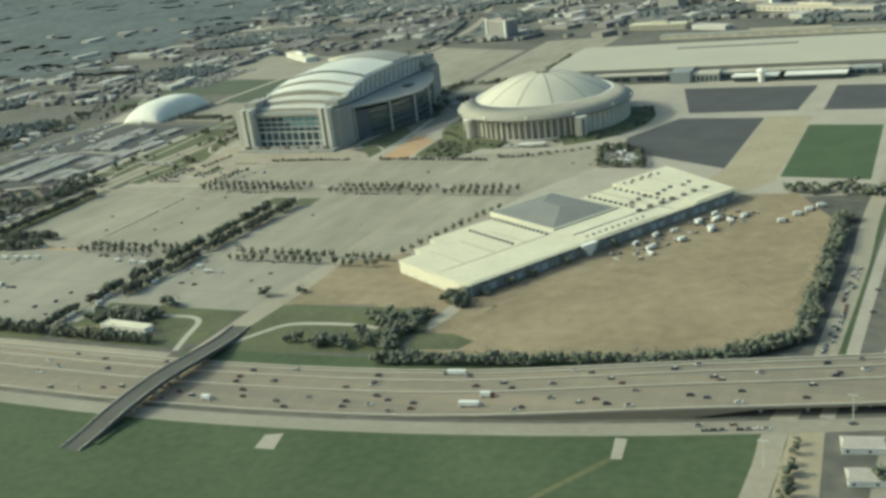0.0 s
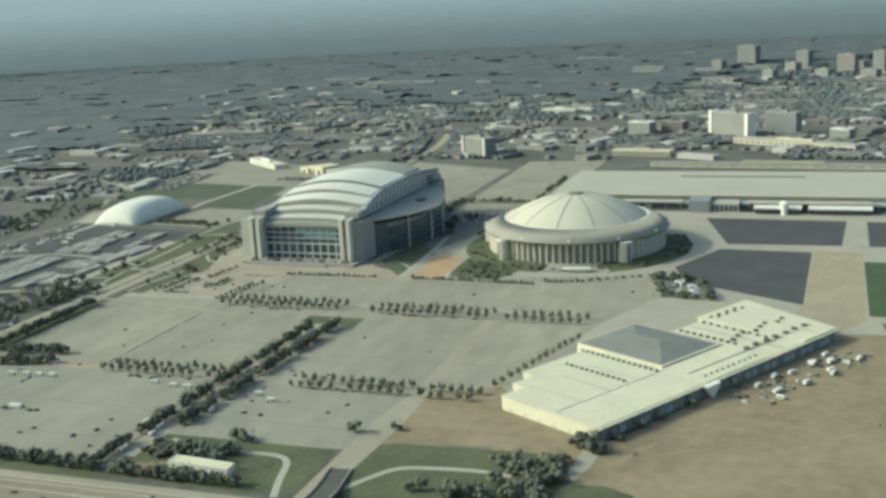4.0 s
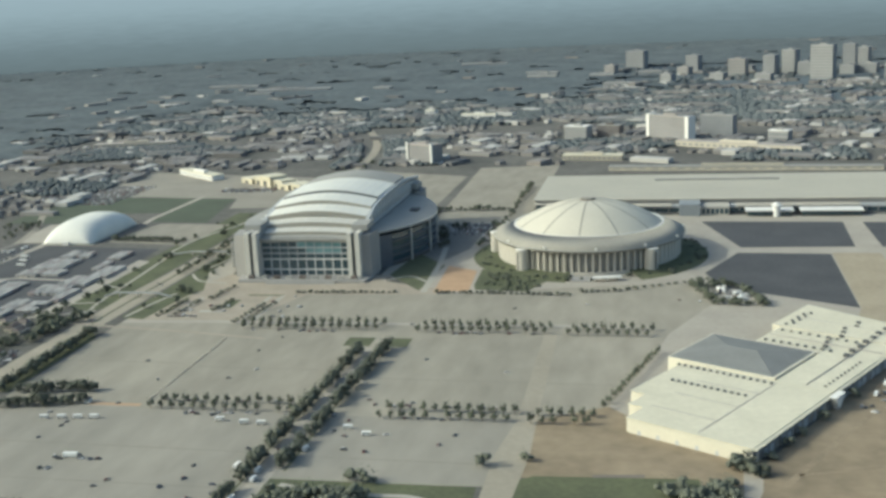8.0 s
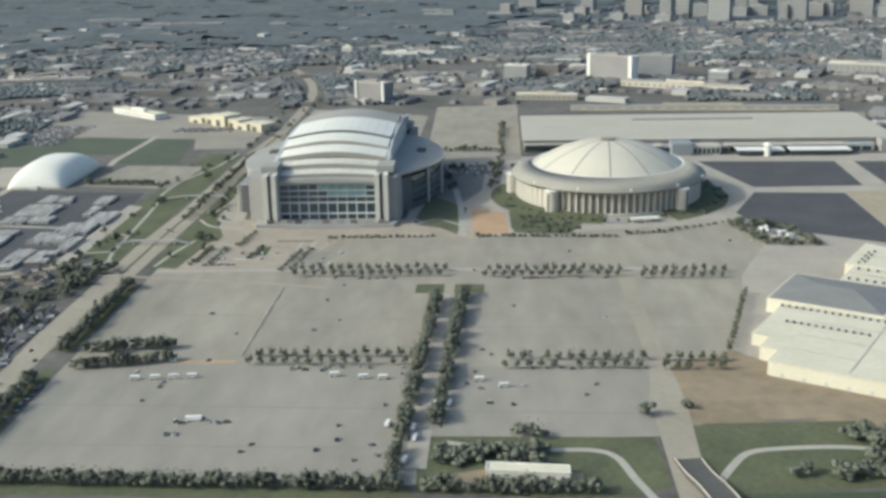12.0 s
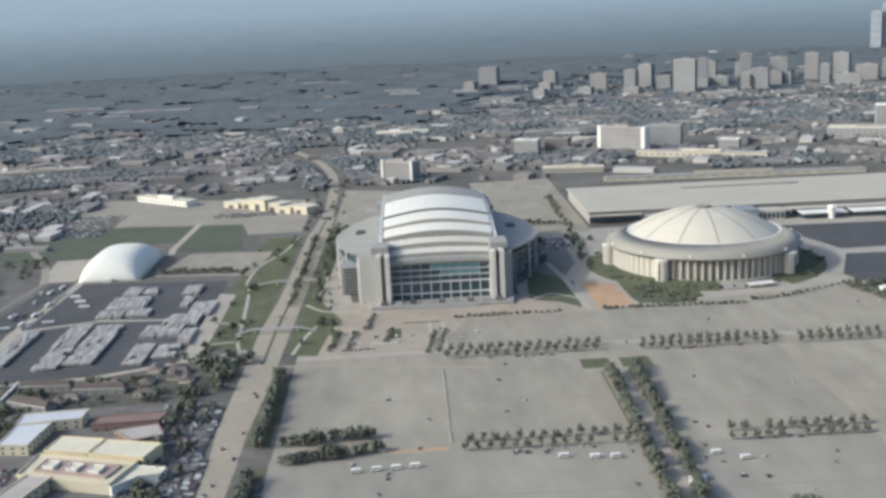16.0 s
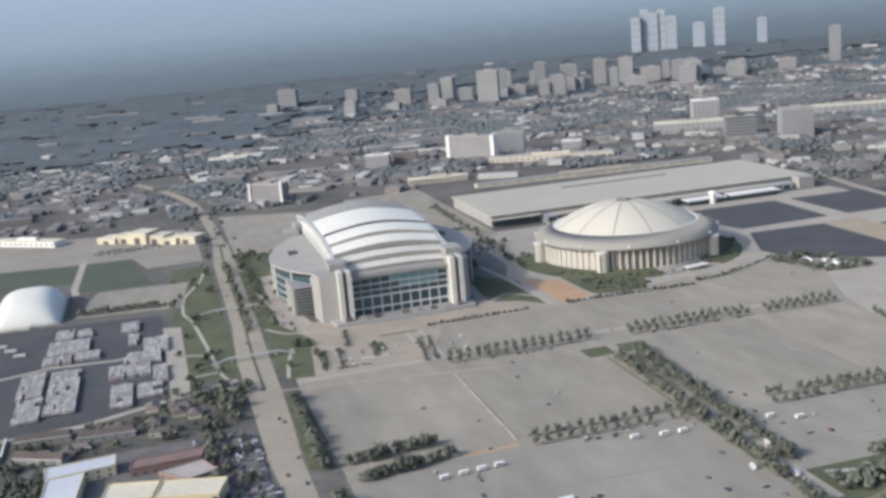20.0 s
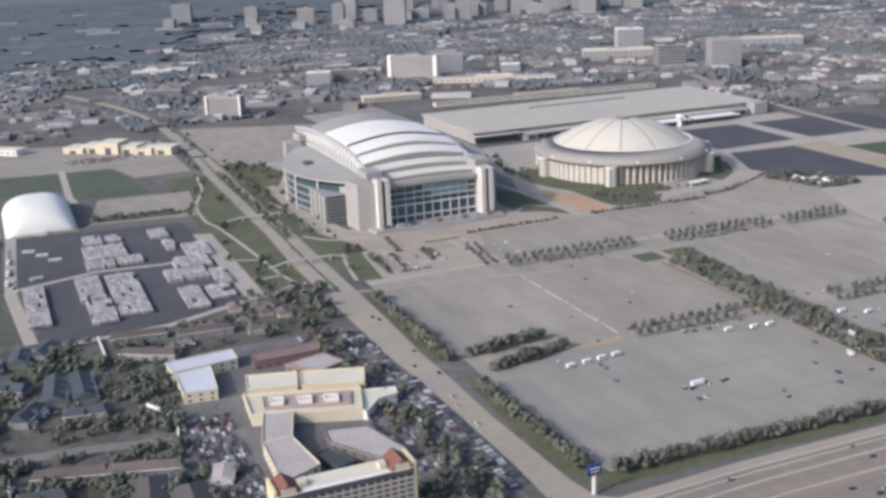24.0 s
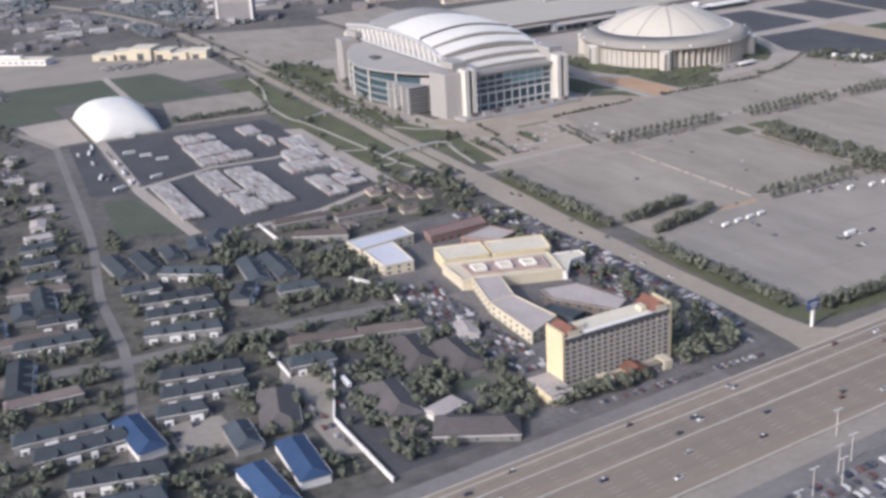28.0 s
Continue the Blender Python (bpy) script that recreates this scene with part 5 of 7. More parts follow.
for y, x0, x1 in ((1091, -709, -630), (1286, -722, -640)):
    fb = thing("footbridge", "pale concrete footbridge across the broad road", "footbridge", "footbridges", at=(0, y, 0))
    part("deck", Shape().strip([(x0, 0, 0.2), (-692, 0, 4.6), (-646, 0, 4.6), (x1, 0, 0.2)], 2.8, -0.3, 0.1), M_BARRIER, fb)
    for dy in (-1.3, 1.3):
        part("railing", Shape().strip([(x0, dy, 0.2), (-692, dy, 4.6), (-646, dy, 4.6), (x1, dy, 0.2)], 0.15, 0.1, 0.9), M_STEEL, fb)
    for x in (-690, -668, -648):
        part("pier", Shape().box(x - 0.6, -1.4, 0, x + 0.6, 1.4, 4.2), M_BARRIER, fb)
# Asphalt taken darker to paint in the shade of trees and cars.
sheet("hotel_court", [(-880, 560), (-688, 574), (-690, 900), (-860, 900)], mat("patched_asphalt", (0.145, 0.141, 0.138), 0.9, 0.35, 18, 2), 0.1, "patched asphalt round the hotel")
sheet("side_lot", [(-948, 566), (-880, 566), (-870, 722), (-922, 700), (-950, 634)], M_ASPH, 0.12, "dark asphalt lot behind a white wall")
sheet("wall_lane", [(-966, 600), (-953, 594), (-954, 636), (-928, 696), (-950, 728), (-966, 690)], M_ROAD, 0.13, "worn lane outside the white wall")
sheet("apartment_court", [(-1040, 690), (-1006, 676), (-1004, 640), (-1036, 636)], M_ROAD, 0.13, "worn brown-grey paved court")
sheet("restaurant_lawn", [(-884, 636), (-858, 634), (-858, 622), (-884, 624)], M_FIELD, 0.165, "small lawn with clipped edges")
sheet("corner_green", [(-921, 614), (-905, 608), (-903, 578), (-914, 574)], M_FIELD, 0.16, "small bright lawn before the restaurant")
setting("side_street", Shape().strip(smooth_line([(-812, 745), (-836, 753), (-861, 757), (-910, 767), (-965, 773), (-1034, 777), (-1100, 790), (-1400, 830)], 4), 11, 0, 0.14), M_ROAD2, "narrow residential street")
setting("side_street_west", Shape().strip(smooth_line([(-978, 1352), (-996, 1146), (-1008, 1019), (-1027, 900), (-1031, 839), (-1036, 776), (-1062, 640), (-1066, 560)], 4), 7, 0, 0.155), M_ROAD2, "narrow residential street")
setting("field_lane", Shape().strip([(-852, 1484), (-856, 1520), (-852, 1700)], 9, 0, 0.19), M_LOT2, "pale lane between two fields")
setting("diagonal_road", Shape().strip(smooth_line([(-1300, 1800), (-1120, 1660), (-1040, 1520), (-1000, 1430), (-978, 1352)], 4), 10, 0, 0.175), M_ROAD, "pale road beside the fields")

# white boundary walls
for pts in ([(-931, 688), (-954, 634), (-953, 560)], [(-850, 777), (-858, 724)], [(-956, 742), (-956, 697)], [(-880, 972), (-879, 911)], [(-864, 818), (-848, 788)]):
    w = thing("boundary_wall", "long white-capped boundary wall", "wall", "boundary walls")
    part("wall", Shape().strip(pts, 0.7, 0, 2.4), M_TRIMW, w)
    part("coping", Shape().strip(pts, 1.3, 2.4, 2.7), M_TRIMW, w)


# ---- vehicles ----
def car_shape(l, w, h):
    body = Shape()
    prof = [(-l / 2, 0.35), (-l / 2, 0.85), (-l * 0.42, h * 0.62), (l * 0.22, h * 0.66), (l * 0.47, h * 0.55), (l / 2, 0.75), (l / 2, 0.35)]
    body.ring([[(x, -w / 2, z) for x, z in prof], [(x, w / 2, z) for x, z in prof]])
    cab = Shape()
    prof = [(-l * 0.4, h * 0.6), (-l * 0.28, h * 0.97), (l * 0.08, h), (l * 0.24, h * 0.64)]
    cab.ring([[(x, -w * 0.42, z) for x, z in prof], [(x, w * 0.42, z) for x, z in prof]])
    return body, cab


def make_car(l, w, h, label, group, name="car"):
    c = thing(name, label, "car", group)
    body, cab = car_shape(l, w, h)
    part("body", body, M_CAR, c)
    cb = part("cabin", cab, M_CARGLASS, c, "dark glazed cabin")
    part("roof", Shape().box(-l * 0.27, -w * 0.4, h * 0.975, l * 0.07, w * 0.4, h * 1.015), M_CAR, cb)
    for x in (-l * 0.3, l * 0.31):
        for y in (-1, 1):
            s = Shape()
            n = 8
            s.ring([[(x + 0.34 * math.cos(6.283 * i / n), y * w * 0.36, 0.34 + 0.34 * math.sin(6.283 * i / n)) for i in range(n)], [(x + 0.34 * math.cos(6.283 * i / n), y * w * 0.5, 0.34 + 0.34 * math.sin(6.283 * i / n)) for i in range(n)]])
            part("wheel", s, M_TYRE, c)
    return c


def make_truck(l, label, material, category="truck", name="truck", cab=True):
    t = thing(name, label, category, "large vehicles")
    part("box", Shape().box(-l / 2, -1.25, 0.9, l / 2 - (2.6 if cab else 0), 1.25, 3.6 if cab else 3.2), material, t)
    if cab:
        part("cab", Shape().ring([[(x, y, z) for x, z in ((l / 2 - 2.4, 0.6), (l / 2 - 2.4, 2.9), (l / 2 - 0.7, 2.8), (l / 2, 1.7), (l / 2, 0.6))] for y in (-1.2, 1.2)]), M_CAR, t)
    else:
        part("window_strip", Shape().box(-l / 2 + 0.5, -1.28, 1.9, l / 2 + 0.02, 1.28, 2.7), M_CARGLASS, t)
    for x in (-l * 0.36, -l * 0.27, l * 0.36):
        for y in (-1.1, 1.1):
            n = 8
            part("wheel", Shape().ring([[(x + 0.5 * math.cos(6.283 * i / n), y - 0.15, 0.5 + 0.5 * math.sin(6.283 * i / n)) for i in range(n)], [(x + 0.5 * math.cos(6.283 * i / n), y + 0.15, 0.5 + 0.5 * math.sin(6.283 * i / n)) for i in range(n)]]), M_TYRE, t)
    return t


BUILT = []


def place(src, x, y, z, deg):
    if src.name.split(".")[0] in ("apartment_row", "blue_roof_house", "restaurant", "shed_building"):
        r = 24 if src.name.startswith(("apartment", "blue")) else 13
        for k in (-1, -0.66, -0.33, 0, 0.33, 0.66, 1):
            BUILT.append((x + math.cos(radians(deg)) * r * k, y + math.sin(radians(deg)) * r * k))
    return copy_thing(src, Matrix.Translation((x * K, y * K, z * K)) @ Matrix.Rotation(radians(deg), 4, "Z"))


FW_CARS = [make_car(4.6, 1.85, 1.45, "saloon car driving on the freeway", "cars on the freeway"), make_car(4.9, 1.95, 1.8, "tall utility car driving on the freeway", "cars on the freeway")]
TRUCKS = [make_truck(15, "white articulated truck on the freeway", M_VAN), make_truck(9, "white box truck on the freeway", M_VAN)]
for off, side in ((-21.5 + 1.8, 1), (-17.8 + 1.8, 1), (-14.1 + 1.8, 1), (-10.4 + 1.8, 1), (-4.8, 1), (0.5, 1), (11.9, -1), (15.6, -1), (19.3, -1), (30, -1), (34, -1)):
    x = -1180.0
    while x < 480:
        x += rng.uniform(70, 190) * (0.62 if x > -260 else 1.0)
        y = freeway_y(x) + off
        slope = math.degrees(math.atan2(freeway_y(x + 5) - freeway_y(x - 5), 10))
        src = TRUCKS[rng.randrange(2)] if rng.random() < 0.05 else FW_CARS[rng.randrange(2)]
        place(src, x, y, freeway_z(x) + 0.35, slope + (0 if side > 0 else 180))
STREET_CARS = [make_car(4.5, 1.8, 1.45, "car on the street or in a lot", "cars on streets and lots")]
for i in range(34):
    y = 596 + i * 6.2 + rng.uniform(-2, 2)
    place(STREET_CARS[0], 224 + (y - 600) * 0.03 + rng.choice((-1.8, 1.8)), y, 0.16, 87)
for i in range(9):
    place(STREET_CARS[0], 170 + i * 4.6, freeway_y(170 + i * 4.6) - 39 + rng.choice((-3, 3)), 0.2, 15)
for i in range(16):
    place(STREET_CARS[0], rng.choice((-675, -672, -667, -664)), 600 + rng.uniform(0, 900), 0.15, rng.choice((90, 270)))
# trailers and vehicles on the dirt beside the arena
TRAILER = make_truck(9, "white trailer parked on the dry lot", M_VAN, "trailer", "trailer")
VANS = [make_truck(6.5, "white van parked on the dry lot", M_VAN, "van", "van", False)]
for i in range(64):
    u, v = rng.uniform(130, 285), -rng.uniform(14, 48)
    x, y = -48 + 0.507 * u - 0.862 * v, 705 + 0.862 * u + 0.507 * v
    place((TRAILER, VANS[0], FW_CARS[1], FW_CARS[0], FW_CARS[1], FW_CARS[0], FW_CARS[1], FW_CARS[0])[rng.randrange(8)], x, y, 0.12, rng.choice((60, 150, 45, 70)))
for i in range(10):
    s_ = rng.random()
    place((TRAILER, VANS[0])[i % 2], -52 + 22 * s_ + rng.uniform(-14, 14), 1136 - 42 * s_ + rng.uniform(-4, 4), 0.14, rng.choice((-72, 18)))
for x, y in ((170, 925), (178, 938), (186, 950), (160, 905)):
    place(TRAILER, x, y, 0.12, 25)
for x in (-576, -562, -549, -536):
    place(VANS[0], x, 744 + (x + 556) * 0.1, 0.12, 4)
BUS = make_truck(12, "white coach parked on the dark lot", M_VAN, "bus", "bus", False)
for x, y, a in ((-917, 1273, -8), (-905, 1251, -8), (-894, 1227, -8), (-915, 1168, 10), (-953, 1300, 75), (-946, 1322, 80), (-938, 1240, 85), (-940, 1200, 85), (-942, 1165, 85), (-955, 1150, 20), (-962, 1200, 70), (-931, 670, 88)):
    place(BUS, x, y, 0.15, a)
for x, y, a in [(-434, 749, 4), (-413, 745, 4), (-399, 744, 4), (-331, 741, 4), (-314, 730, 4), (-350, 700, 80), (-359, 699, 80), (-388, 668, 80), (-371, 662, 80), (-369, 648, 80), (-373, 618, 80)]:
    place(VANS[0], x, y, 0.12, a)
for x, y in [(-527, 673), (-522, 670), (-506, 671), (-499, 671), (-493, 672), (-528, 654), (-522, 654), (-418, 647), (-429, 633), (-323, 703), (-308, 701), (-467, 761), (-457, 760), (-445, 760)]:
    place(FW_CARS[1], x, y, 0.12, rng.choice((4, 94)))
tr = make_truck(13, "white articulated truck parked on the lot", M_VAN)
place(tr, -514, 674, 0.12, 4)
for src in FW_CARS + TRUCKS + STREET_CARS + [TRAILER, BUS, tr] + VANS:
    for o in list(src.children_recursive) + [src]:
        bpy.data.objects.remove(o)


def cars_block(shape, x0, y0, x1, y1, fill=0.96, size=(4.9, 1.9, 1.6), gap=(2.45, 5.9)):
    """Rows of parked vehicles side by side between two corners."""
    y = y0
    while y < y1:
        x = x0
        while x < x1:
            if rng.random() < fill:
                l, w, h = size[0] * rng.uniform(0.9, 1.1), size[1] * rng.uniform(0.95, 1.05), size[2] * rng.uniform(0.9, 1.15)
                cx, cy = x + rng.uniform(-0.1, 0.1), y + rng.uniform(-0.4, 0.4)
                k = 0.6 if size[2] < 2.5 else 0.97
                shape.add([(cx - w / 2, cy - l / 2, 0.15), (cx + w / 2, cy - l / 2, 0.15), (cx + w / 2, cy + l / 2, 0.15), (cx - w / 2, cy + l / 2, 0.15),
                           (cx - w / 2, cy - l / 2, h * k), (cx + w / 2, cy - l / 2, h * k), (cx + w / 2, cy + l / 2, h * k), (cx - w / 2, cy + l / 2, h * k),
                           (cx - w * 0.42, cy - l * (0.3 if k < 0.9 else 0.48), h), (cx + w * 0.42, cy - l * (0.3 if k < 0.9 else 0.48), h), (cx + w * 0.42, cy + l * (0.25 if k < 0.9 else 0.48), h), (cx - w * 0.42, cy + l * (0.25 if k < 0.9 else 0.48), h)],
                          [(0, 1, 5, 4), (1, 2, 6, 5), (2, 3, 7, 6), (3, 0, 4, 7), (4, 5, 9, 8), (5, 6, 10, 9), (6, 7, 11, 10), (7, 4, 8, 11), (8, 9, 10, 11)])
            x += gap[0]
        y += gap[1]


parked, bays = Shape(), []
for x0, y0, x1, y1 in [(-862, 1262, -842, 1300), (-840, 1268, -824, 1292), (-866, 1204, -826, 1256), (-868, 1172, -842, 1198), (-838, 1176, -814, 1198), (-883, 1072, -860, 1150), (-856, 1016, -830, 1138), (-880, 1005, -859, 1064), (-930, 1098, -912, 1134), (-930, 1022, -911, 1095), (-794, 1258, -776, 1290), (-786, 1206, -774, 1244), (-771, 1168, -747, 1218), (-790, 1132, -754, 1164), (-803, 1092, -766, 1128), (-800, 1006, -780, 1068), (-777, 1024, -756, 1060), (-763, 1064, -750, 1120)]:
    n = max(1, round((y1 - y0) / 12.5))
    if y0 < 1060:
        bays += [(x0 + 1.3 + 2.72 * i, y0 + 6 + 12.6 * k) for k in range(n) for i in range(int((x1 - x0 - 1.3) / 2.72) + 1)]
    else:
        cars_block(parked, x0 + 1.3, y0 + 6, x1, y0 + 6 + 12.6 * (n - 1) + 1, 0.97, (12.0, 2.55, 3.3), (2.72, 12.6))
setting("parked_trailers", parked, M_CARS, "dense blocks of pale parked trailers", "stuff", "trailers")
TRAILER_MESHES = []
for l, h in ((12.0, 3.3), (11.2, 3.0), (12.6, 3.5)):
    sh = Shape().box(-1.25, -l / 2, 0.8, 1.25, l / 2, h - 0.12)
    sh.ring([[(-1.25, -l / 2, h - 0.12), (1.25, -l / 2, h - 0.12), (1.25, l / 2, h - 0.12), (-1.25, l / 2, h - 0.12)], [(-1.05, -l / 2 + 0.2, h), (1.05, -l / 2 + 0.2, h), (1.05, l / 2 - 0.2, h), (-1.05, l / 2 - 0.2, h)]])
    sh.box(-1.1, -l * 0.42, 0.12, 1.1, -l * 0.2, 0.8).box(-0.5, l * 0.3, 0.12, 0.5, l * 0.36, 0.8)
    TRAILER_MESHES.append(sh.mesh("trailer", M_TRAILER))
for x, y in bays:
    if rng.random() < 0.96:
        ob = tagged(new("trailer", TRAILER_MESHES[rng.randrange(3)]), "pale box trailer parked in a dense row on asphalt", "trailer", "trailers in rows")
        ob.matrix_basis = Matrix.Translation(Vector((x + rng.uniform(-0.1, 0.1), y + rng.uniform(-0.9, 0.9), 0.02)) * K)
street_parked = Shape()
CAR_BODY, CAR_CAB = car_shape(4.5, 1.8, 1.5)


def loose_car(x, y, deg):
    c, s = math.cos(radians(deg)), math.sin(radians(deg))
    for piece in (CAR_BODY, CAR_CAB):
        street_parked.add([(x + c * px - s * py, y + s * px + c * py, pz) for px, py, pz in piece.v], piece.f)


for x, y in ((-395, 640), (-370, 700), (-362, 760), (-340, 735), (-330, 727), (-300, 732), (-420, 668), (-470, 640), (-560, 706), (-330, 800), (-250, 1060), (-180, 1075), (-90, 1095), (-70, 1090), (-360, 690), (-372, 650)):
    loose_car(x, y, rng.uniform(0, 360))
for i in range(18):
    loose_car(-770 + i * 4.2, 582 + rng.uniform(-1, 1), 90)
for i in range(34):
    s_ = rng.random()
    loose_car(-48 + 20 * s_ + rng.uniform(-17, 17), 1138 - 48 * s_ + rng.uniform(-5, 5), rng.choice((-72, 18)))
for i in range(24):
    loose_car(-375 + rng.uniform(-28, 40), 1420 + rng.uniform(0, 60), rng.choice((0, 90)))
for i in range(8):
    loose_car(-600 + (i % 10) * 4.0 + rng.uniform(-0.5, 0.5), 1020 + (i // 10) * 20 + rng.uniform(-1, 1), 90)

for i in range(22):
    loose_car(rng.uniform(246, 300), rng.uniform(470, 760), rng.choice((10, 100)))
for i in range(70):
    loose_car(rng.choice((-450, -270, -300, -420)) + rng.uniform(-50, 50), rng.choice((764, 790, 976, 1000)) + rng.uniform(-2, 2), rng.choice((0, 90)))
for i in range(60):
    loose_car(rng.choice((-733, -722, -712, -700)) + rng.uniform(-1, 1), rng.uniform(590, 900), rng.choice((0, 90)))
for i in range(50):
    loose_car(rng.choice((-697, -692, -687)) + rng.uniform(-0.6, 0.6), rng.uniform(600, 900), rng.choice((0, 0, 90)))
for i in range(44):
    x = -838 + i * 3.05
    if i % 7 != 3 and rng.random() < 0.8:
        loose_car(x, 569 - (x + 838) * 0.045, 90)
for i in range(26):
    loose_car(-640 + rng.uniform(-1.5, 1.5), rng.uniform(625, 735), rng.choice((0, 90)))
for i in range(30):
    loose_car(rng.uniform(-640, -220), rng.uniform(610, 1100), rng.uniform(0, 180))
cars_block(street_parked, -684, 600, -680, 780, 0.85, gap=(5.9, 2.7), size=(1.9, 4.6, 1.5))
cars_block(street_parked, -690, 600, -686, 880, 0.8, gap=(5.9, 2.7), size=(1.9, 4.6, 1.5))
cars_block(street_parked, -848, 625, -818, 780, 0.6)
cars_block(street_parked, -946, 640, -926, 655, 0.5)
cars_block(street_parked, -962, 606, -957, 690, 0.3)
cars_block(street_parked, -1040, 645, -1010, 685, 0.12)
cars_block(street_parked, -964, 1160, -944, 1330, 0.14, (7, 2.3, 2.6), (6, 14))
cars_block(street_parked, -936, 1150, -934, 1300, 0.6)
cars_block(street_parked, -735, 640, -694, 900, 0.4)
cars_block(street_parked, -1050, 1230, -1030, 1330, 0.4)
cars_block(street_parked, -840, 1740, -740, 1770, 0.4)
for y in range(1640, 1800, 22):
    cars_block(street_parked, -1130 - (y - 1640) * 0.3, y, -985, y + 7, 0.85)
for y in (1022, 1040, 1058, 1076):
    cars_block(street_parked, -600, y, -535, y + 1, 0.14)
    cars_block(street_parked, -528, y, -470, y + 1, 0.06)
cars_block(street_parked, -560, 480, -470, 478, 0.5)
cars_block(street_parked, -850, 384, -600, 450, 0.6, gap=(2.6, 7.5))
cars_block(street_parked, 255, 380, 330, 460, 0.4)
cars_block(street_parked, -395, 1400, -330, 1470, 0.35)
setting("street_parked_cars", street_parked, M_CARS2, "scattered rows of parked cars", "stuff", "cars")
setting("frontage_verge", Shape().strip([(x, freeway_y(x) - 50, 0) for x in range(-2600, -419, 60)], 14, 0, 0.12), M_ROAD2, "worn shoulder beside the frontage road")
setting("frontage_lane", Shape().strip([(x, freeway_y(x) + 45.5, 0) for x in range(-650, -219, 30)], 9, 0, 0.145), M_STREET, "pale frontage lane beside the freeway")
setting("frontage_north", Shape().strip([(x, freeway_y(x) + 46.5, 0) for x in range(-1700, -719, 40)], 12, 0, 0.14), M_ROAD2, "worn frontage road before the hotel")
sheet("south_lot", [(-900, 360), (-560, 360), (-560, 456), (-900, 450)], mat("grey_asphalt", (0.17, 0.167, 0.165), 0.9, 0.2, 20, 3), 0.1, "asphalt lot south of the freeway")
sheet("southeast_lot", [(262, 330), (420, 330), (420, 575), (266, 540)], M_ROAD, 0.1, "pale lot south of the freeway")


for x, y in ((-772, 439), (-730, 445), (-690, 440), (-810, 430), (-650, 445), (-740, 473), (-752, 452), (-765, 448), (-790, 440), (-715, 452), (212, 500), (250, 560)):
    lp = thing("light_pole", "tall white parking light pole", "street lamp", "light poles", at=(x, y, 0))
    part("pole", Shape().cyl(0, 0, 0.28, 0, 16, 8, 0.16), M_STW, lp)
    part("arm", Shape().beam((-2.2, 0, 15.8), (2.2, 0, 15.8), 0.25), M_TRIMW, lp)
    for sx in (-1, 1):
        part("lamp_head", Shape().box(sx * 2.2 - 0.7, -0.4, 15.5, sx * 2.2 + 0.7, 0.4, 15.9), M_STEEL, lp)

sheet("neighbourhood", [(-1340, 560), (-955, 560), (-880, 700), (-860, 900), (-700, 905), (-690, 1028), (-1005, 1028), (-1060, 1340), (-1340, 1340)], mat("yards_and_drives", (0.07, 0.073, 0.062), 0.95, 0.3, 20, 4, (0.155, 0.147, 0.13), bump=0.3), 0.05, "mixed yards, drives and parking between houses")


# ---- houses and apartment blocks ----
def make_house(l, w, h, rise, wall, roof, label, name, category, group, hip=0.0, windows=4, bays=0):
    t = thing(name, label, category, group)
    body = part("wall", Shape().box(-l / 2, -w / 2, 0, l / 2, w / 2, h), wall, t)
    e = 0.7
    r = Shape().add([(-l / 2 - e, -w / 2 - e, h), (l / 2 + e, -w / 2 - e, h), (l / 2 + e, w / 2 + e, h), (-l / 2 - e, w / 2 + e, h), (-l / 2 - e + hip, 0, h + rise), (l / 2 + e - hip, 0, h + rise)], [(0, 1, 5, 4), (2, 3, 4, 5), (1, 2, 5), (3, 0, 4), (3, 2, 1, 0)])
    part("roof", r, roof, t)
    part("fascia", Shape().box(-l / 2 - e, -w / 2 - e - 0.1, h - 0.35, l / 2 + e, -w / 2 - e + 0.05, h + 0.1), M_TRIMW, t)
    for i in range(0, windows, 2):
        x = -l / 2 + l * (i + 0.5) / windows
        part("window", Shape().box(x - 0.8, -w / 2 - 0.08, 1, x + 0.8, -w / 2, 2.4), M_GLASS, body)
    for i in range(bays):
        x = -l / 2 + l * (i + 0.5) / bays + (0.9 if i % 2 else -0.7)
        d = (2.6, 3.6, 1.8)[i % 3]
        bay = part("bay", Shape().box(x - d, -w / 2 - 2.4, 0, x + d, -w / 2, h * (0.62 if i % 3 else 0.48)), M_VAN, t, "white balcony bay")
        part("opening", Shape().box(x - d * 0.5, -w / 2 - 2.48, 0.4, x + d * 0.3, -w / 2 - 2.3, 2.0), M_SHADE, bay)
    if bays:
        for i in range(bays - 1):
            x = -l / 2 + l * (i + 1) / bays
            part("dormer", Shape().ring([[(x - 1.5, y, h + rise * 0.05), (x, y, h + rise * 0.75), (x + 1.5, y, h + rise * 0.05)] for y in (-w / 2 - 0.5, -w * 0.12)]), roof, t)
    return t


H_SLATE = make_house(50, 15, 5.4, 3.6, M_APTWALL, M_TARP, "long apartment row under a slate-blue roof with white bays", "apartment_row", "apartment block", "slate apartment rows", 3, 8, 4)
H_SHORT = make_house(28, 14, 5.4, 3.4, M_APTWALL, M_TARP, "short apartment row under a slate-blue roof with white bays", "apartment_row", "apartment block", "short slate apartment rows", 3, 4, 2)
H_BLUE = make_house(44, 16, 5.2, 3.6, M_TRIMW, M_BLUE, "apartment house with a bright blue metal roof", "blue_roof_house", "apartment block", "blue-roofed houses", 5, 6)
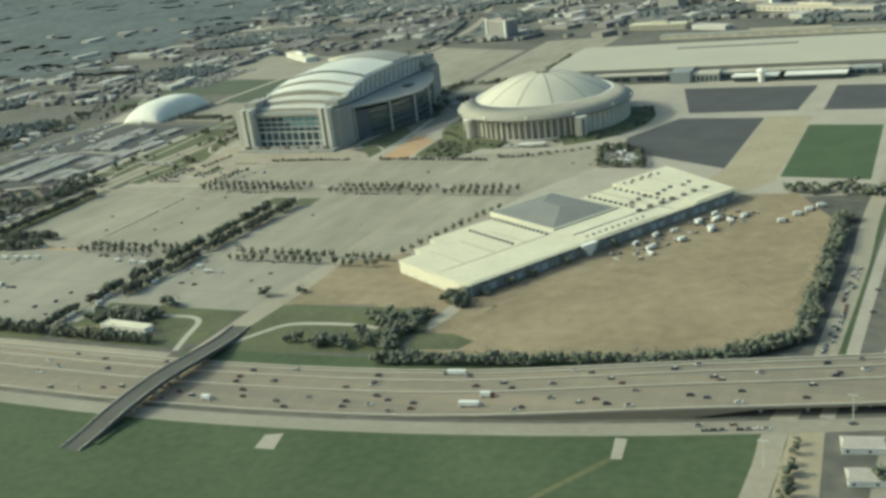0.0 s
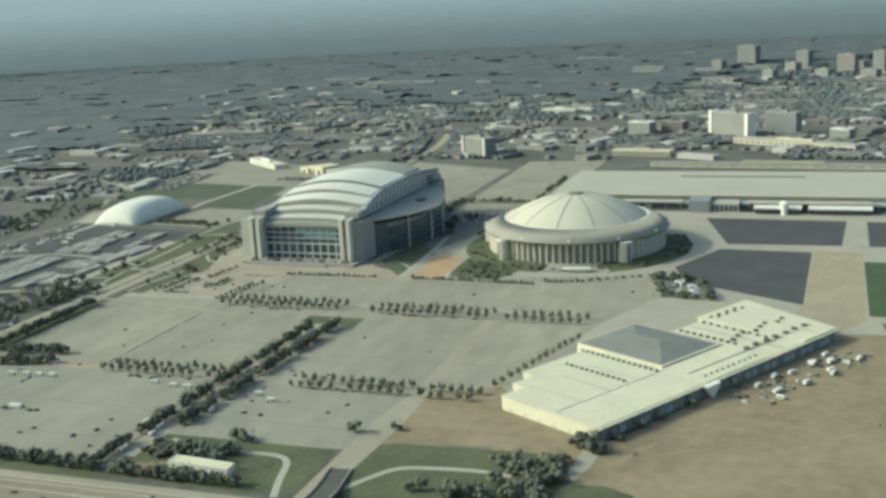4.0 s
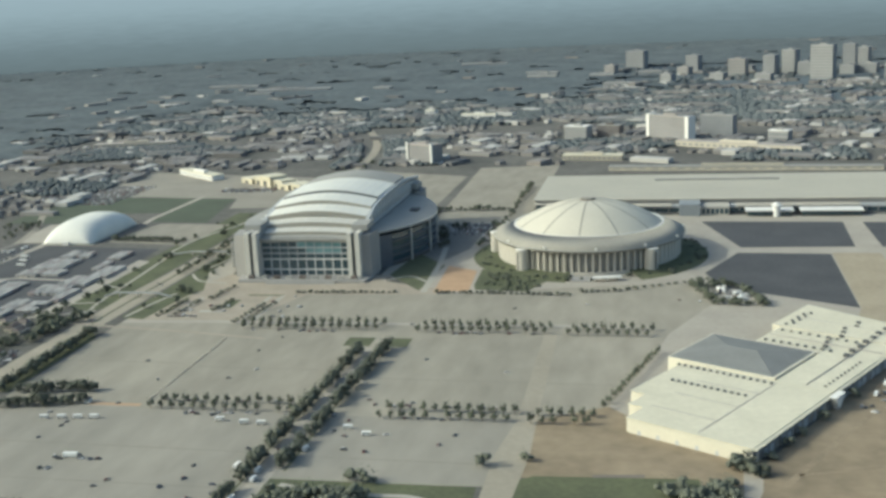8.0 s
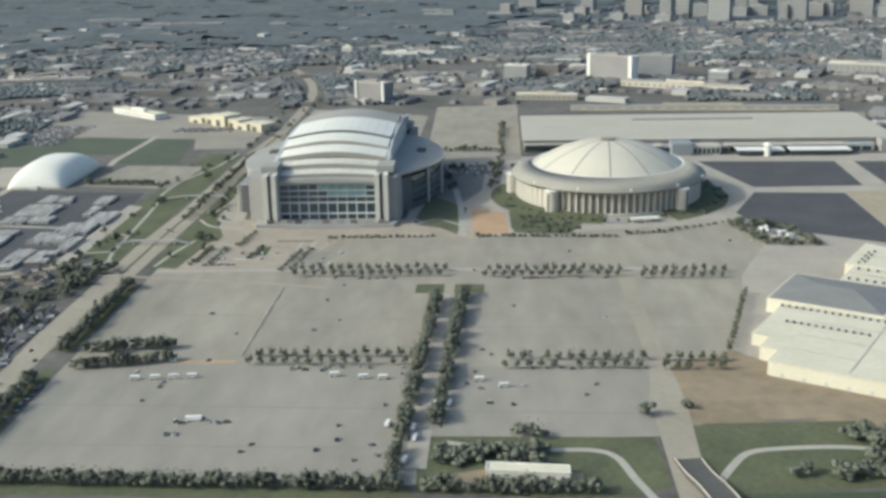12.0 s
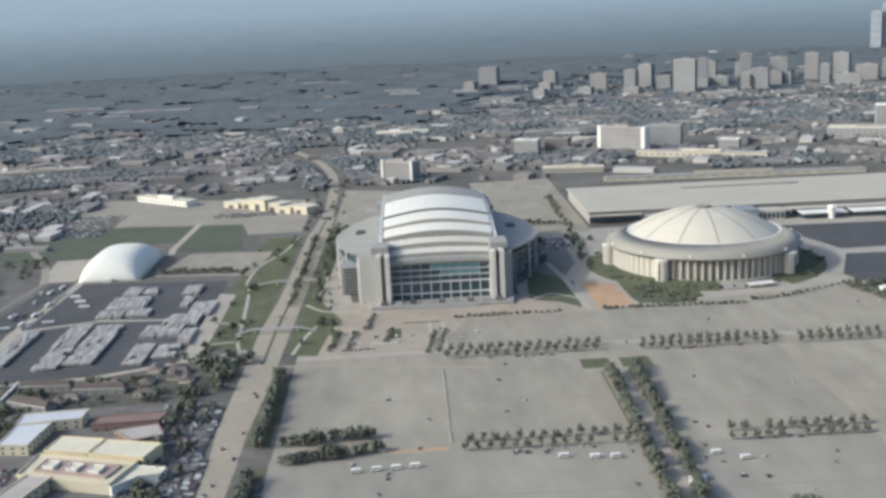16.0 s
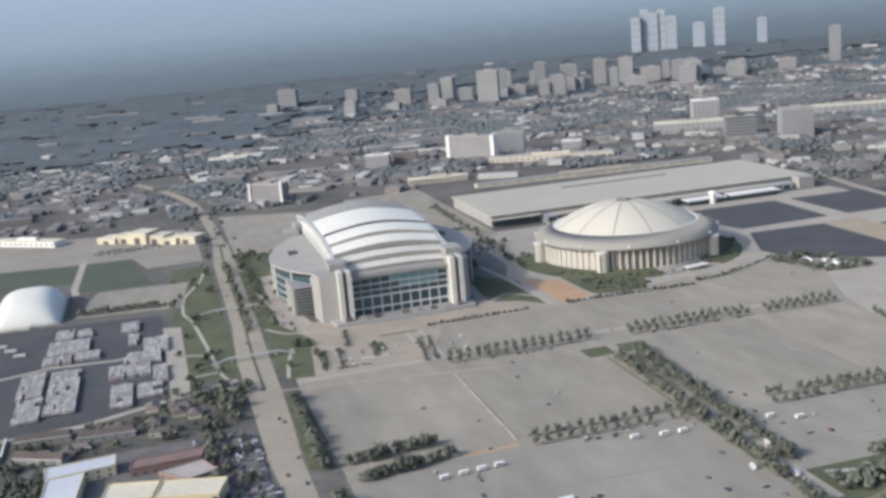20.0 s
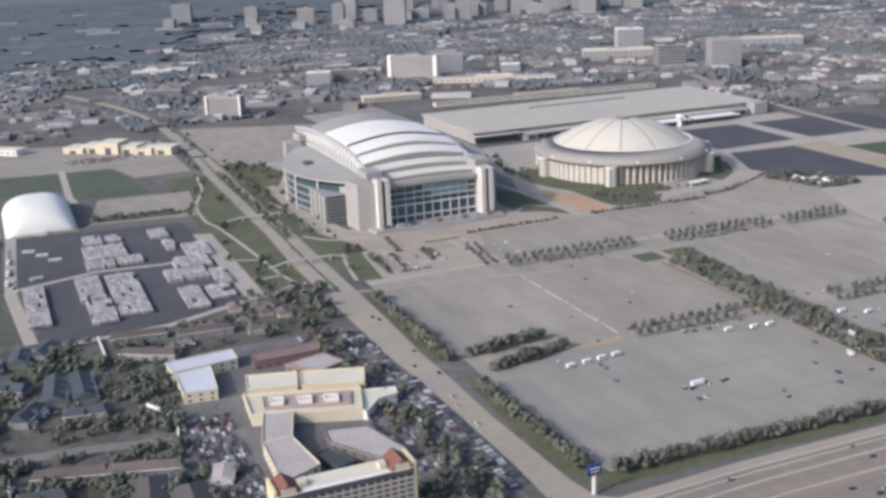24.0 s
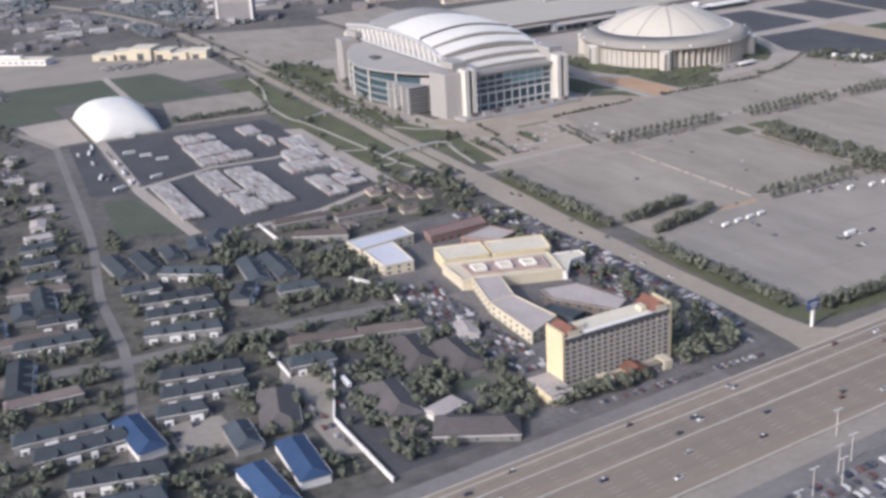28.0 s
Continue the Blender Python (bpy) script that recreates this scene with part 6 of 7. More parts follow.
H_BROWN = make_house(44, 12, 5.2, 3.2, M_APTWALL, M_BROWNROOF, "long apartment row under a brown roof", "apartment_row", "apartment block", "brown apartment rows", 3, 10)
H_SMALL = make_house(16, 11, 3.2, 2.8, M_WALLS, M_BROWNROOF, "single-storey house under a brown hipped roof", "house", "house", "houses in the trees", 4, 3)
H_DARK = make_house(46, 22, 4.2, 5.0, M_APTWALL, M_DARKROOF, "restaurant building under a dark hipped roof", "restaurant", "restaurant", "restaurants by the freeway", 9, 5)
H_LIGHT = make_house(22, 12, 4, 1.6, M_TRIMW, M_GRAVEL, "small building with a pale low roof", "shed_building", "building", "pale low buildings", 2, 4)
for src, x, y, a in ((H_SLATE, -1001, 729, -14), (H_SLATE, -1006, 707, -11), (H_SHORT, -1025, 688, -12), (H_SLATE, -993, 796, -19), (H_SLATE, -985, 826, -12), (H_SLATE, -982, 853, -12), (H_SHORT, -1000, 882, -8), (H_SLATE, -958, 893, -36),
                     (H_SLATE, -1004, 934, 94), (H_SLATE, -984, 930, 94), (H_SHORT, -962, 940, 90), (H_SHORT, -940, 946, 80), (H_SHORT, -940, 832, 60),
                     (H_BLUE, -1053, 673, 96), (H_BLUE, -986, 600, 87), (H_DARK, -977, 660, 74), (H_SHORT, -1005, 640, 88), (H_BLUE, -1010, 586, 94), (H_BROWN, -921, 729, -15), (H_BROWN, -879, 717, -17),
                     (H_SLATE, -902, 866, 90), (H_SLATE, -920, 868, 84), (H_SHORT, -921, 955, 60), (H_SHORT, -904, 818, -10), (H_SHORT, -939, 704, -8),
                     (H_SLATE, -1090, 702, -4), (H_SLATE, -1083, 679, -2), (H_SLATE, -1072, 638, -15), (H_SLATE, -1080, 612, -10), (H_BROWN, -1091, 747, -4), (H_BROWN, -1084, 838, -9), (H_BROWN, -1064, 924, -18), (H_SLATE, -1072, 826, -10), (H_SHORT, -1062, 860, -10), (H_SLATE, -1066, 900, 85), (H_SHORT, -1056, 950, -8), (H_SHORT, -1054, 985, -8), (H_SHORT, -1050, 1020, -8), (H_SLATE, -1100, 780, 80),
                     (H_DARK, -882, 680, 84), (H_DARK, -861, 660, 88), (H_DARK, -919, 632, 84), (H_DARK, -893, 580, -30), (H_SMALL, -925, 598, 10), (H_LIGHT, -838, 690, 75), (H_LIGHT, -898, 608, 15),
                     (H_LIGHT, -1040, 1085, 80), (H_LIGHT, -1030, 1130, -5), (H_LIGHT, -1065, 1180, -5), (H_LIGHT, -1045, 1050, 0), (H_LIGHT, -1022, 1200, 80), (H_LIGHT, -1040, 1240, -5), (H_BROWN, -850, 955, -5), (H_BROWN, -800, 940, -5), (H_BROWN, -848, 910, -30), (H_LIGHT, -1060, 1280, 10), (H_LIGHT, -1030, 1320, 80)):
    place(src, x, y, 0.02, a)
for i in range(26):
    x, y = rng.uniform(-1180, -1080), rng.uniform(840, 1250)
    place((H_SMALL, H_SMALL, H_SHORT)[rng.randrange(3)], x, y, 0.02, rng.choice((-5, 85)))
for i in range(12):
    place(H_SMALL, rng.uniform(-850, -720), rng.uniform(905, 995), 0.02, rng.choice((-5, 85)))
for x, y, a in ((264, 498, 12), (258, 530, 10), (282, 540, 10), (266, 640, 85), (275, 700, 85), (300, 470, 10), (330, 420, 10), (290, 600, 80), (310, 640, 80), (305, 700, 80), (300, 760, 80), (320, 840, 85), (310, 900, 85), (340, 380, 10)):
    place(H_LIGHT, x, y, 0.02, a)
for src in (H_SLATE, H_SHORT, H_BLUE, H_BROWN, H_SMALL, H_DARK, H_LIGHT):
    for o in list(src.children_recursive) + [src]:
        bpy.data.objects.remove(o)

# garden trees among them
spots = []
LANES = smooth_line([(-812, 745), (-836, 753), (-861, 757), (-910, 767), (-965, 773), (-1034, 777), (-1100, 790)], 6) + smooth_line([(-996, 1146), (-1008, 1019), (-1027, 900), (-1031, 839), (-1036, 776), (-1062, 640)], 8) + smooth_line([(-924, 694), (-938, 664), (-951, 634), (-950, 600), (-949, 566)], 4)
while len(spots) < 980:
    x, y = rng.uniform(-1150, -700), rng.uniform(575, 1030)
    if any((x - p) ** 2 + (y - r) ** 2 < 120 for p, r in BUILT) or any((x - p[0]) ** 2 + (y - p[1]) ** 2 < 120 for p in LANES):
        continue
    if (-845 < x < -700 and y < 900) or (-1040 < x < -1006 and 640 < y < 690) or (-990 < x < -755 and y > 965) or (-964 < x < -952 and 600 < y < 700):
        continue
    if x > -850 and y > 900 and rng.random() < 0.6:
        continue
    if noise.noise((x / 38, y / 38, 0)) < -0.3:
        continue
    spots.append((x, y))
for i in range(170):
    x, y = rng.uniform(-1110, -1008), rng.uniform(1030, 1480)
    if abs(x + 1000 - (y - 1146) * 0.08) > 14:
        spots.append((x, y))
for i in range(110):
    x, y = rng.uniform(-948, -836), rng.uniform(570, 722)
    if not any((x - p) ** 2 + (y - r) ** 2 < 130 for p, r in BUILT):
        spots.append((x, y))
for i in range(20):
    spots.append((rng.uniform(-850, -822), rng.uniform(640, 860)))
garden = spots
grove("garden_trees", "crowded grey-green trees among apartment rows", garden, 93, 4.6, 6.0, 2.2, M_GARDEN, 0.45, 1.2)
spots = []
for i in range(40):
    spots.append((-720 + rng.uniform(-6, 8), 580 + i * 9 + rng.uniform(-4, 4)))
for i in range(30):
    spots.append((-840 + rng.uniform(0, 60), 577 + rng.uniform(-2, 7)))
for i in range(12):
    spots.append((rng.uniform(-706, -694), rng.uniform(600, 905)))
for i in range(12):
    spots.append((-706 + rng.uniform(-8, 8), 585 + i * 27))
for i in range(24):
    spots.append((rng.uniform(-646, -592), rng.uniform(1440, 1600)))
for i in range(14):
    spots.append((rng.uniform(-712, -690), rng.uniform(925, 985)))
for i in range(44):
    spots.append((-745 + rng.uniform(-6, 44), 585 + rng.uniform(-8, 40)))
COMPOUND = [(-76, 1149), (-30, 1147), (-8, 1078), (-56, 1083)]
for (ax, ay), (bx, by) in zip(COMPOUND, COMPOUND[1:] + COMPOUND[:1]):
    for i in range(11):
        spots.append((ax + (bx - ax) * i / 11 + rng.uniform(-2, 2), ay + (by - ay) * i / 11 + rng.uniform(-2, 2)))
for i in range(14):
    spots.append((-690 + rng.uniform(-40, 10), 1000 + rng.uniform(-15, 20)))
for i in range(20):
    spots.append((-840 + 105 * i / 19, 1372 - i * 0.6))
for i in range(26):
    spots.append((-420 + rng.uniform(-6, 60), 1330 + rng.uniform(-20, 120)))
for i in range(18):
    spots.append((-320 + rng.uniform(-10, 20), 1330 + rng.uniform(-20, 130)))
for i in range(20):
    spots.append((-646 + rng.uniform(-2, 12), 1200 + i * 18))
for i in range(34):
    spots.append((-664 + rng.uniform(-1, 1), 1190 + i * 11))
for i in range(16):
    spots.append((-430 + i * 7, 1562 + rng.uniform(-2, 2)))
for i in range(26):
    spots.append((-318 + rng.uniform(-3, 3), 1440 + i * 13))
for i in range(14):
    spots.append((-428 + rng.uniform(-3, 3), 1460 + i * 8))
for i in range(90):
    spots.append((rng.uniform(252, 420), rng.uniform(360, 900)))
for i in range(7):
    spots.append((227 - i * 0.25 + rng.uniform(-0.6, 0.6), 462 + i * 11))
for i in range(40):
    x = rng.uniform(-738, -690) if i % 2 else rng.uniform(-650, -612)
    spots.append((x, rng.uniform(1040, 1480)))
for i in range(26):
    t_ = i / 25
    spots.append((-672 + rng.uniform(-14, 14) + (24 if i % 2 else -18), 1500 + 620 * t_))
grove("street_trees", "dark trees beside lots and streets", spots, 91, 4.6, 6.2, 2.2, M_GARDEN, 0.55, 1.35)
protos_off(AVENUE_TREES)


# ---- the town beyond ----
def office(name, label, x, y, l, w, h, wall, roof, ang=0.0, cols=8, rows=4, style="grid", category="office building", band=None):
    b = thing(name, label, category, at=(x, y, 0))
    b.matrix_basis = Matrix.Translation((x * K, y * K, 0)) @ Matrix.Rotation(radians(ang), 4, "Z")
    body = part("wall", Shape().box(-l / 2, -w / 2, 0, l / 2, w / 2, h), wall, b)
    part("roof", Shape().box(-l / 2 - 0.4, -w / 2 - 0.4, h, l / 2 + 0.4, w / 2 + 0.4, h + 1.4), roof, b)
    part("plant_room", Shape().box(-l * 0.15, -w * 0.2, h + 1.4, l * 0.15, w * 0.2, h + 5), wall, b)
    for r in range(rows):
        z0, z1 = 3 + (h - 4) * r / rows, 3 + (h - 4) * (r + 0.6) / rows
        if style == "bands":
            part("window_band", Shape().box(-l / 2 - 0.15, -w / 2 - 0.15, z0, l / 2 + 0.15, w / 2 + 0.15, z1), band or M_WINBAND, body)
        else:
            for c in range(cols):
                xa, xb = -l / 2 + l * (c + 0.2) / cols, -l / 2 + l * (c + 0.8) / cols
                part("window", Shape().box(xa, -w / 2 - 0.2, z0, xb, -w / 2, z1), M_WINBAND, body)
    return b


ho = office("far_hotel", "white-edged slab hotel beyond the park", -96, 2278, 102, 20, 50, M_TOWERC, M_TOWERA, -42, 7, 9, "bands")
for sx in (-1, 1):
    part("end_wall", Shape().box(sx * 51 - 4, -11.5, 0, sx * 51 + 4, 11, 52), M_TRIMW, ho, "bright white end wall")
office("far_slab", "dark slab block behind the hotel", 0, 2325, 70, 22, 44, M_TOWERB, M_STG, -28, 8, 6, "bands")
fo = office("far_office", "brown office block with white end columns", -548, 2030, 62, 30, 36, M_TOWERC, M_GRAVEL, -30, 6, 7, "bands")
for sx in (-1, 1):
    part("end_column", Shape().box(sx * 30 - 2, -17, 0, sx * 30 + 2, -13, 40), M_TRIMW, fo, "white full-height column")
office("far_low_block", "long low cream office block", -285, 2340, 50, 30, 26, M_TOWERA, M_TRIMW, -20, 8, 4)
office("far_low_block", "long low brown block", -220, 2360, 50, 26, 24, M_BROWNROOF, M_STG, -20, 8, 4)
office("far_warehouse", "long pale warehouse with white roof", 30, 2150, 250, 26, 10, M_WALLS, M_GRAVEL, -28, 20, 1)
office("far_warehouse", "long low store with a white roof", -235, 2040, 110, 26, 9, M_WALLS, M_ROOFW, -8, 12, 1)
office("far_warehouse", "long low shed behind the hall", 20, 1900, 440, 16, 6, M_WALLS, M_STG, -4, 20, 1)
office("far_round_office", "white office block among trees", 510, 2410, 60, 46, 56, M_TOWERA, M_TRIMW, -20, 6, 7)
office("far_round_office", "grey office tower among trees", 520, 2050, 62, 50, 58, M_STC, M_STG, -20, 6, 8, "bands")
office("far_dark_office", "dark glazed office block far off", 440, 2130, 60, 40, 44, M_SHADE, M_STG, -20, 6, 6, "bands")
office("far_campus", "long white campus building far off", 820, 2330, 220, 40, 18, M_TOWERA, M_ROOFW, -25, 14, 3)
office("far_campus", "long cream clinic far off", 430, 2330, 160, 50, 20, M_TOWERA, M_ROOFW, -25, 14, 3)
mall = thing("stucco_mall", "cream stuccoed mall with stepped parapets", "mall", at=(-775, 1800, 0))
mall.matrix_basis = Matrix.Translation((-770 * K, 1800 * K, 0)) @ Matrix.Rotation(radians(-38), 4, "Z")
for i, (x, h) in enumerate(((-60, 8), (-30, 12), (0, 17), (28, 12), (55, 9), (85, 11))):
    part("block", Shape().box(x - 17, -12 + (i % 2) * 5, 0, x + 17, 22, h), M_CREAM, mall)
    part("cornice", Shape().box(x - 17.6, -12.6 + (i % 2) * 5, h, x + 17.6, 22.6, h + 1), M_ROOFW, mall)
    part("arch", Shape().box(x - 5, -12.4 + (i % 2) * 5, 0, x + 5, -11.9 + (i % 2) * 5, h * 0.6), M_SHADE, mall)
office("far_store", "long white store beside the lot", -945, 1910, 130, 24, 8, M_TRIMW, M_ROOFW, -40, 12, 1, "grid", "store")
office("white_shed", "white-roofed shed far off", -565, 2770, 90, 24, 10, M_TRIMW, M_ROOFW, -10, 8, 1, "grid", "store")
office("far_warehouse", "long pale warehouse far off", -1290, 2350, 190, 30, 9, M_WALLS, M_GRAVEL, 10, 14, 1)
office("far_warehouse", "very long pale warehouse in far woods", -1380, 3735, 270, 40, 10, M_TOWERB, M_TOWERA, 2, 14, 1)
office("white_block", "white square block beside the warehouse", 113, 2245, 40, 24, 20, M_TOWERA, M_TRIMW, -28, 5, 2, "bands")
office("white_block", "small white block far off", -709, 2866, 26, 22, 14, M_TRIMW, M_ROOFW, -10, 4, 2)

# medical district: towers far to the north
q = random.Random(9)
TOWERS = [(370, 3640, 70, 40, 112, 0), (130, 3880, 90, 50, 70, 1), (230, 3820, 60, 50, 86, 2), (300, 3900, 70, 50, 100, 3), (480, 3850, 60, 50, 120, 2), (600, 3700, 80, 50, 62, 1), (640, 3880, 60, 46, 130, 2), (760, 3900, 90, 60, 104, 3), (860, 3850, 70, 60, 120, 1), (960, 3840, 80, 60, 116, 0), (1000, 3720, 110, 60, 70, 1), (1090, 3680, 80, 60, 92, 2), (1180, 3760, 70, 60, 86, 3), (-10, 4090, 70, 50, 74, 2), (1330, 3700, 80, 60, 60, 0), (1500, 3650, 90, 60, 50, 1), (1805, 3810, 60, 50, 140, 2), (540, 3960, 60, 50, 96, 0), (700, 3760, 90, 60, 54, 1), (900, 3650, 100, 60, 44, 3), (-300, 4100, 60, 50, 40, 1)]
TOWERS = [(x, y, l * (1 if i == 0 else 0.64), w * 0.8, h * (0.92 if i in (0, 16) else 0.76), k) for i, (x, y, l, w, h, k) in enumerate(TOWERS)]
TOWERS += [(q.uniform(420, 1350), q.uniform(3500, 4050), q.uniform(24, 60), 36, q.uniform(20, 70), q.randrange(4)) for i in range(16)] + [(q.uniform(-100, 420), q.uniform(3600, 4000), q.uniform(30, 60), 36, q.uniform(20, 50), q.randrange(4)) for i in range(8)]
for x, y, l, w, h, k in TOWERS:
    office("medical_tower", ("white concrete tower in the far district", "cream concrete tower in the far district", "grey-brown tower in the far district", "pale pink stone tower in the far district")[k], x, y, l, w, h, (M_TOWERA, M_TOWERC, M_TOWERB, M_TOWERA)[k], M_TOWERB, -25 + q.uniform(-6, 6), 6, max(4, int(h / 9)), "bands", band=M_FARBAND)
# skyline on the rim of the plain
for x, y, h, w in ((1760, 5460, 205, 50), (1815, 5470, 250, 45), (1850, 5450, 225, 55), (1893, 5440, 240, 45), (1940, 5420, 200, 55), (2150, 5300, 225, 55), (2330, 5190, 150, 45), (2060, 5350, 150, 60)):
    office("skyline_tower", "tower of the distant skyline, paled with haze colour", -400 + (x + 400) * 1.03, 50 + (y - 50) * 1.03, w, 40, h * 0.9, M_SKYLINE, M_SKYLINE, -25, 5, 5, "bands", band=M_SKYBAND)

for x, y, l in [(-537, 3987, 110), (-324, 3969, 90), (-143, 4046, 90), (-262, 3164, 80), (-1045, 3678, 60), (-200, 2610, 120), (-1482, 3337, 70), (-1448, 3580, 90), (-1678, 3934, 200), (-247, 3585, 110), (-162, 4039, 90), (-554, 4136, 120), (-875, 4795, 200)]:
    office("far_store", "pale flat-roofed store far off among trees", x, y, l, 26, 11, M_TOWERB, M_TOWERA, q.uniform(-22, -2), 6, 1, "bands", "store", M_FARBAND)
office("far_block", "square grey block far off", -215, 4330, 70, 50, 66, M_TOWERB, M_TOWERB, -20, 6, 6, "bands", band=M_FARBAND)

# forest canopy: one uneven sheet of crowns beyond the suburbs
def forest(x, y):
    if math.hypot(x + 1290, (y - 2350) * 1.6) < 230:
        return False
    west = min(-1330 - x, y - 1650)
    north = min(y - 2900 - max(0, x + 500) * 1.3, -40 - x)
    depth = min(1.05, max(west, north, y - 4150) / 420)
    if depth < -0.9:
        return False
    return depth + 1.1 * noise.noise((x / 210, y / 90, 11)) + 0.55 * noise.noise((x / 60, y / 45, 12)) > 0.38


STEP = 22
nx, ny = 380, 210
canopy, cells, index = [], [], {}
fq = random.Random(21)
for j in range(ny):
    for i in range(nx):
        x, y = -4700 + i * STEP, 1500 + j * STEP
        if math.hypot(x + 400, y - 50) < 6110 and forest(x, y):
            index[i, j] = len(canopy)
            canopy.append((x + fq.uniform(-7, 7), y + fq.uniform(-7, 7), 6 + fq.uniform(-3.6, 3.6) + 2.5 * noise.noise((x / 90, y / 60, 4))))
for (i, j), k in index.items():
    ring = [(i, j), (i + 1, j), (i + 1, j + 1), (i, j + 1)]
    if all(c in index for c in ring):
        cells.append(tuple(index[c] for c in ring))
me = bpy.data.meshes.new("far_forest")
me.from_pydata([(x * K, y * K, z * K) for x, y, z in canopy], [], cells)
# Bluish forest tone has the distance haze mixed in, as on the plain.
me.materials.append(mat("hazed_forest_canopy", (0.088, 0.107, 0.120), 0.95, 0.22, 120, 14, (0.132, 0.153, 0.166)))
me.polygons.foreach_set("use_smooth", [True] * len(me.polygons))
tagged(new("far_forest", me), "unbroken forest canopy beyond the suburbs, tinted with haze", "forest", "", "stuff")

# roofs and trees of the far suburbs
roofs = Shape()


def clear(x, y):
    if forest(x, y):
        return False
    if -700 < x < 240 and y < 1990:
        return False
    if -1060 < x < -640 and 1030 < y < 1960:
        return False
    if abs(x + 655 + max(0, y - 2000) ** 1.35 * 0.03) < 24 and y < 2500:
        return False
    if 240 <= x < 330 and y < 1500:
        return False
    if x < -640 and y < 1030 and x > -1330:
        return False
    return True


for i in range(22000):
    x, y = (q.uniform(-3600, 4400), q.uniform(1900, 6200)) if i % 3 == 0 else (q.uniform(-2000, 2200), q.uniform(1500, 3600))
    if math.hypot(x + 400, y - 50) > 6050:
        continue
    wooded = forest(x, y)
    if wooded and (q.random() > 0.10 or noise.noise((x / 260, y / 80, 9)) < 0.12) or not wooded and not clear(x, y):
        continue
    if noise.noise((x / 170, y / 110, 7)) < (-0.08 if y < 2500 else 0.0):
        continue
    big = q.random() < 0.14 or wooded
    l, w, h = (q.uniform(26, 75), q.uniform(14, 28), q.uniform(5, 9) + (4 if wooded else 0)) if big else (q.uniform(11, 20), q.uniform(8, 12), q.uniform(3.5, 6))
    a = math.radians(q.choice((-25, 65)) if x > -600 or y > 2400 else q.choice((-5, 85)))
    c, s = math.cos(a), math.sin(a)
    P = [(x + c * dx * l / 2 - s * dy * w / 2, y + s * dx * l / 2 + c * dy * w / 2) for dx, dy in ((-1, -1), (1, -1), (1, 1), (-1, 1))]
    rise = 0.4 if big else 2.2
    R = [(x - c * l * 0.3, y - s * l * 0.3, h + rise), (x + c * l * 0.3, y + s * l * 0.3, h + rise)]
    roofs.add([(*p, 0) for p in P] + [(*p, h) for p in P] + R, [(0, 1, 5, 4), (1, 2, 6, 5), (2, 3, 7, 6), (3, 0, 4, 7), (4, 5, 9, 8), (6, 7, 8, 9), (5, 6, 9), (7, 4, 8)])
setting("far_houses", roofs, M_FARROOF, "scattered roofs of the suburbs beyond", "stuff", "houses")

ico = bmesh.new()
bmesh.ops.create_icosphere(ico, subdivisions=1, radius=1)
IV = np.array([v.co for v in ico.verts])
IF = np.array([[v.index for v in f.verts] for f in ico.faces])
ico.free()
ng = np.random.RandomState(5)
pts = []
while len(pts) < 36000:
    i = len(pts)
    if i % 5 == 0:
        x, y = q.uniform(-2200, -640), q.uniform(500, 2500)
    elif i % 5 == 1:
        x, y = q.uniform(-2000, 2000), q.uniform(1100, 3000)
    else:
        x, y = q.uniform(-3000, 2600), q.uniform(1900, 3350)
    if not clear(x, y) or math.hypot(x + 400, y - 50) > 3300:
        continue
    if noise.noise((x / 260, y / 260, 3)) < -0.12 + (0.25 if y < 2600 else -0.15) and not (x < -200 + (y - 3000) * 0.2 and y > 2750):
        continue
    pts.append((x, y))
for i in range(9000):
    x, y = q.uniform(-300, 4300), q.uniform(2700, 4250)
    if math.hypot(x + 400, y - 50) < 6050 and clear(x, y) and noise.noise((x / 420, y / 240, 5)) > -0.1:
        pts.append((x, y))
pts = np.array(pts)
# Crowns flattened with distance to soften their shading, like haze.
far = np.clip((pts[:, 1] - 1300) / 1900, 0, 1)
size = ng.uniform(2.8, 5.4, len(pts)) * (1 + 1.6 * far ** 2)
V = IV[None] * (size[:, None, None] * ng.uniform(0.7, 1.3, (len(pts), len(IV), 1))) * np.stack([np.ones(len(pts)), np.ones(len(pts)), 0.85 - 0.68 * far], 1)[:, None, :]
V += np.concatenate([pts, (size * 0.75 * (1 - 0.72 * far))[:, None]], 1)[:, None]
F = (IF[None] + (np.arange(len(pts)) * len(IV))[:, None, None]).reshape(-1, 3)
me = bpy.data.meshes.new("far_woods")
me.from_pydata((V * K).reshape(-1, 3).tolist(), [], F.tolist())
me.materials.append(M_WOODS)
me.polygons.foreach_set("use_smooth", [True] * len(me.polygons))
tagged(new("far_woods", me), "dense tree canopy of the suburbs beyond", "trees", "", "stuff")

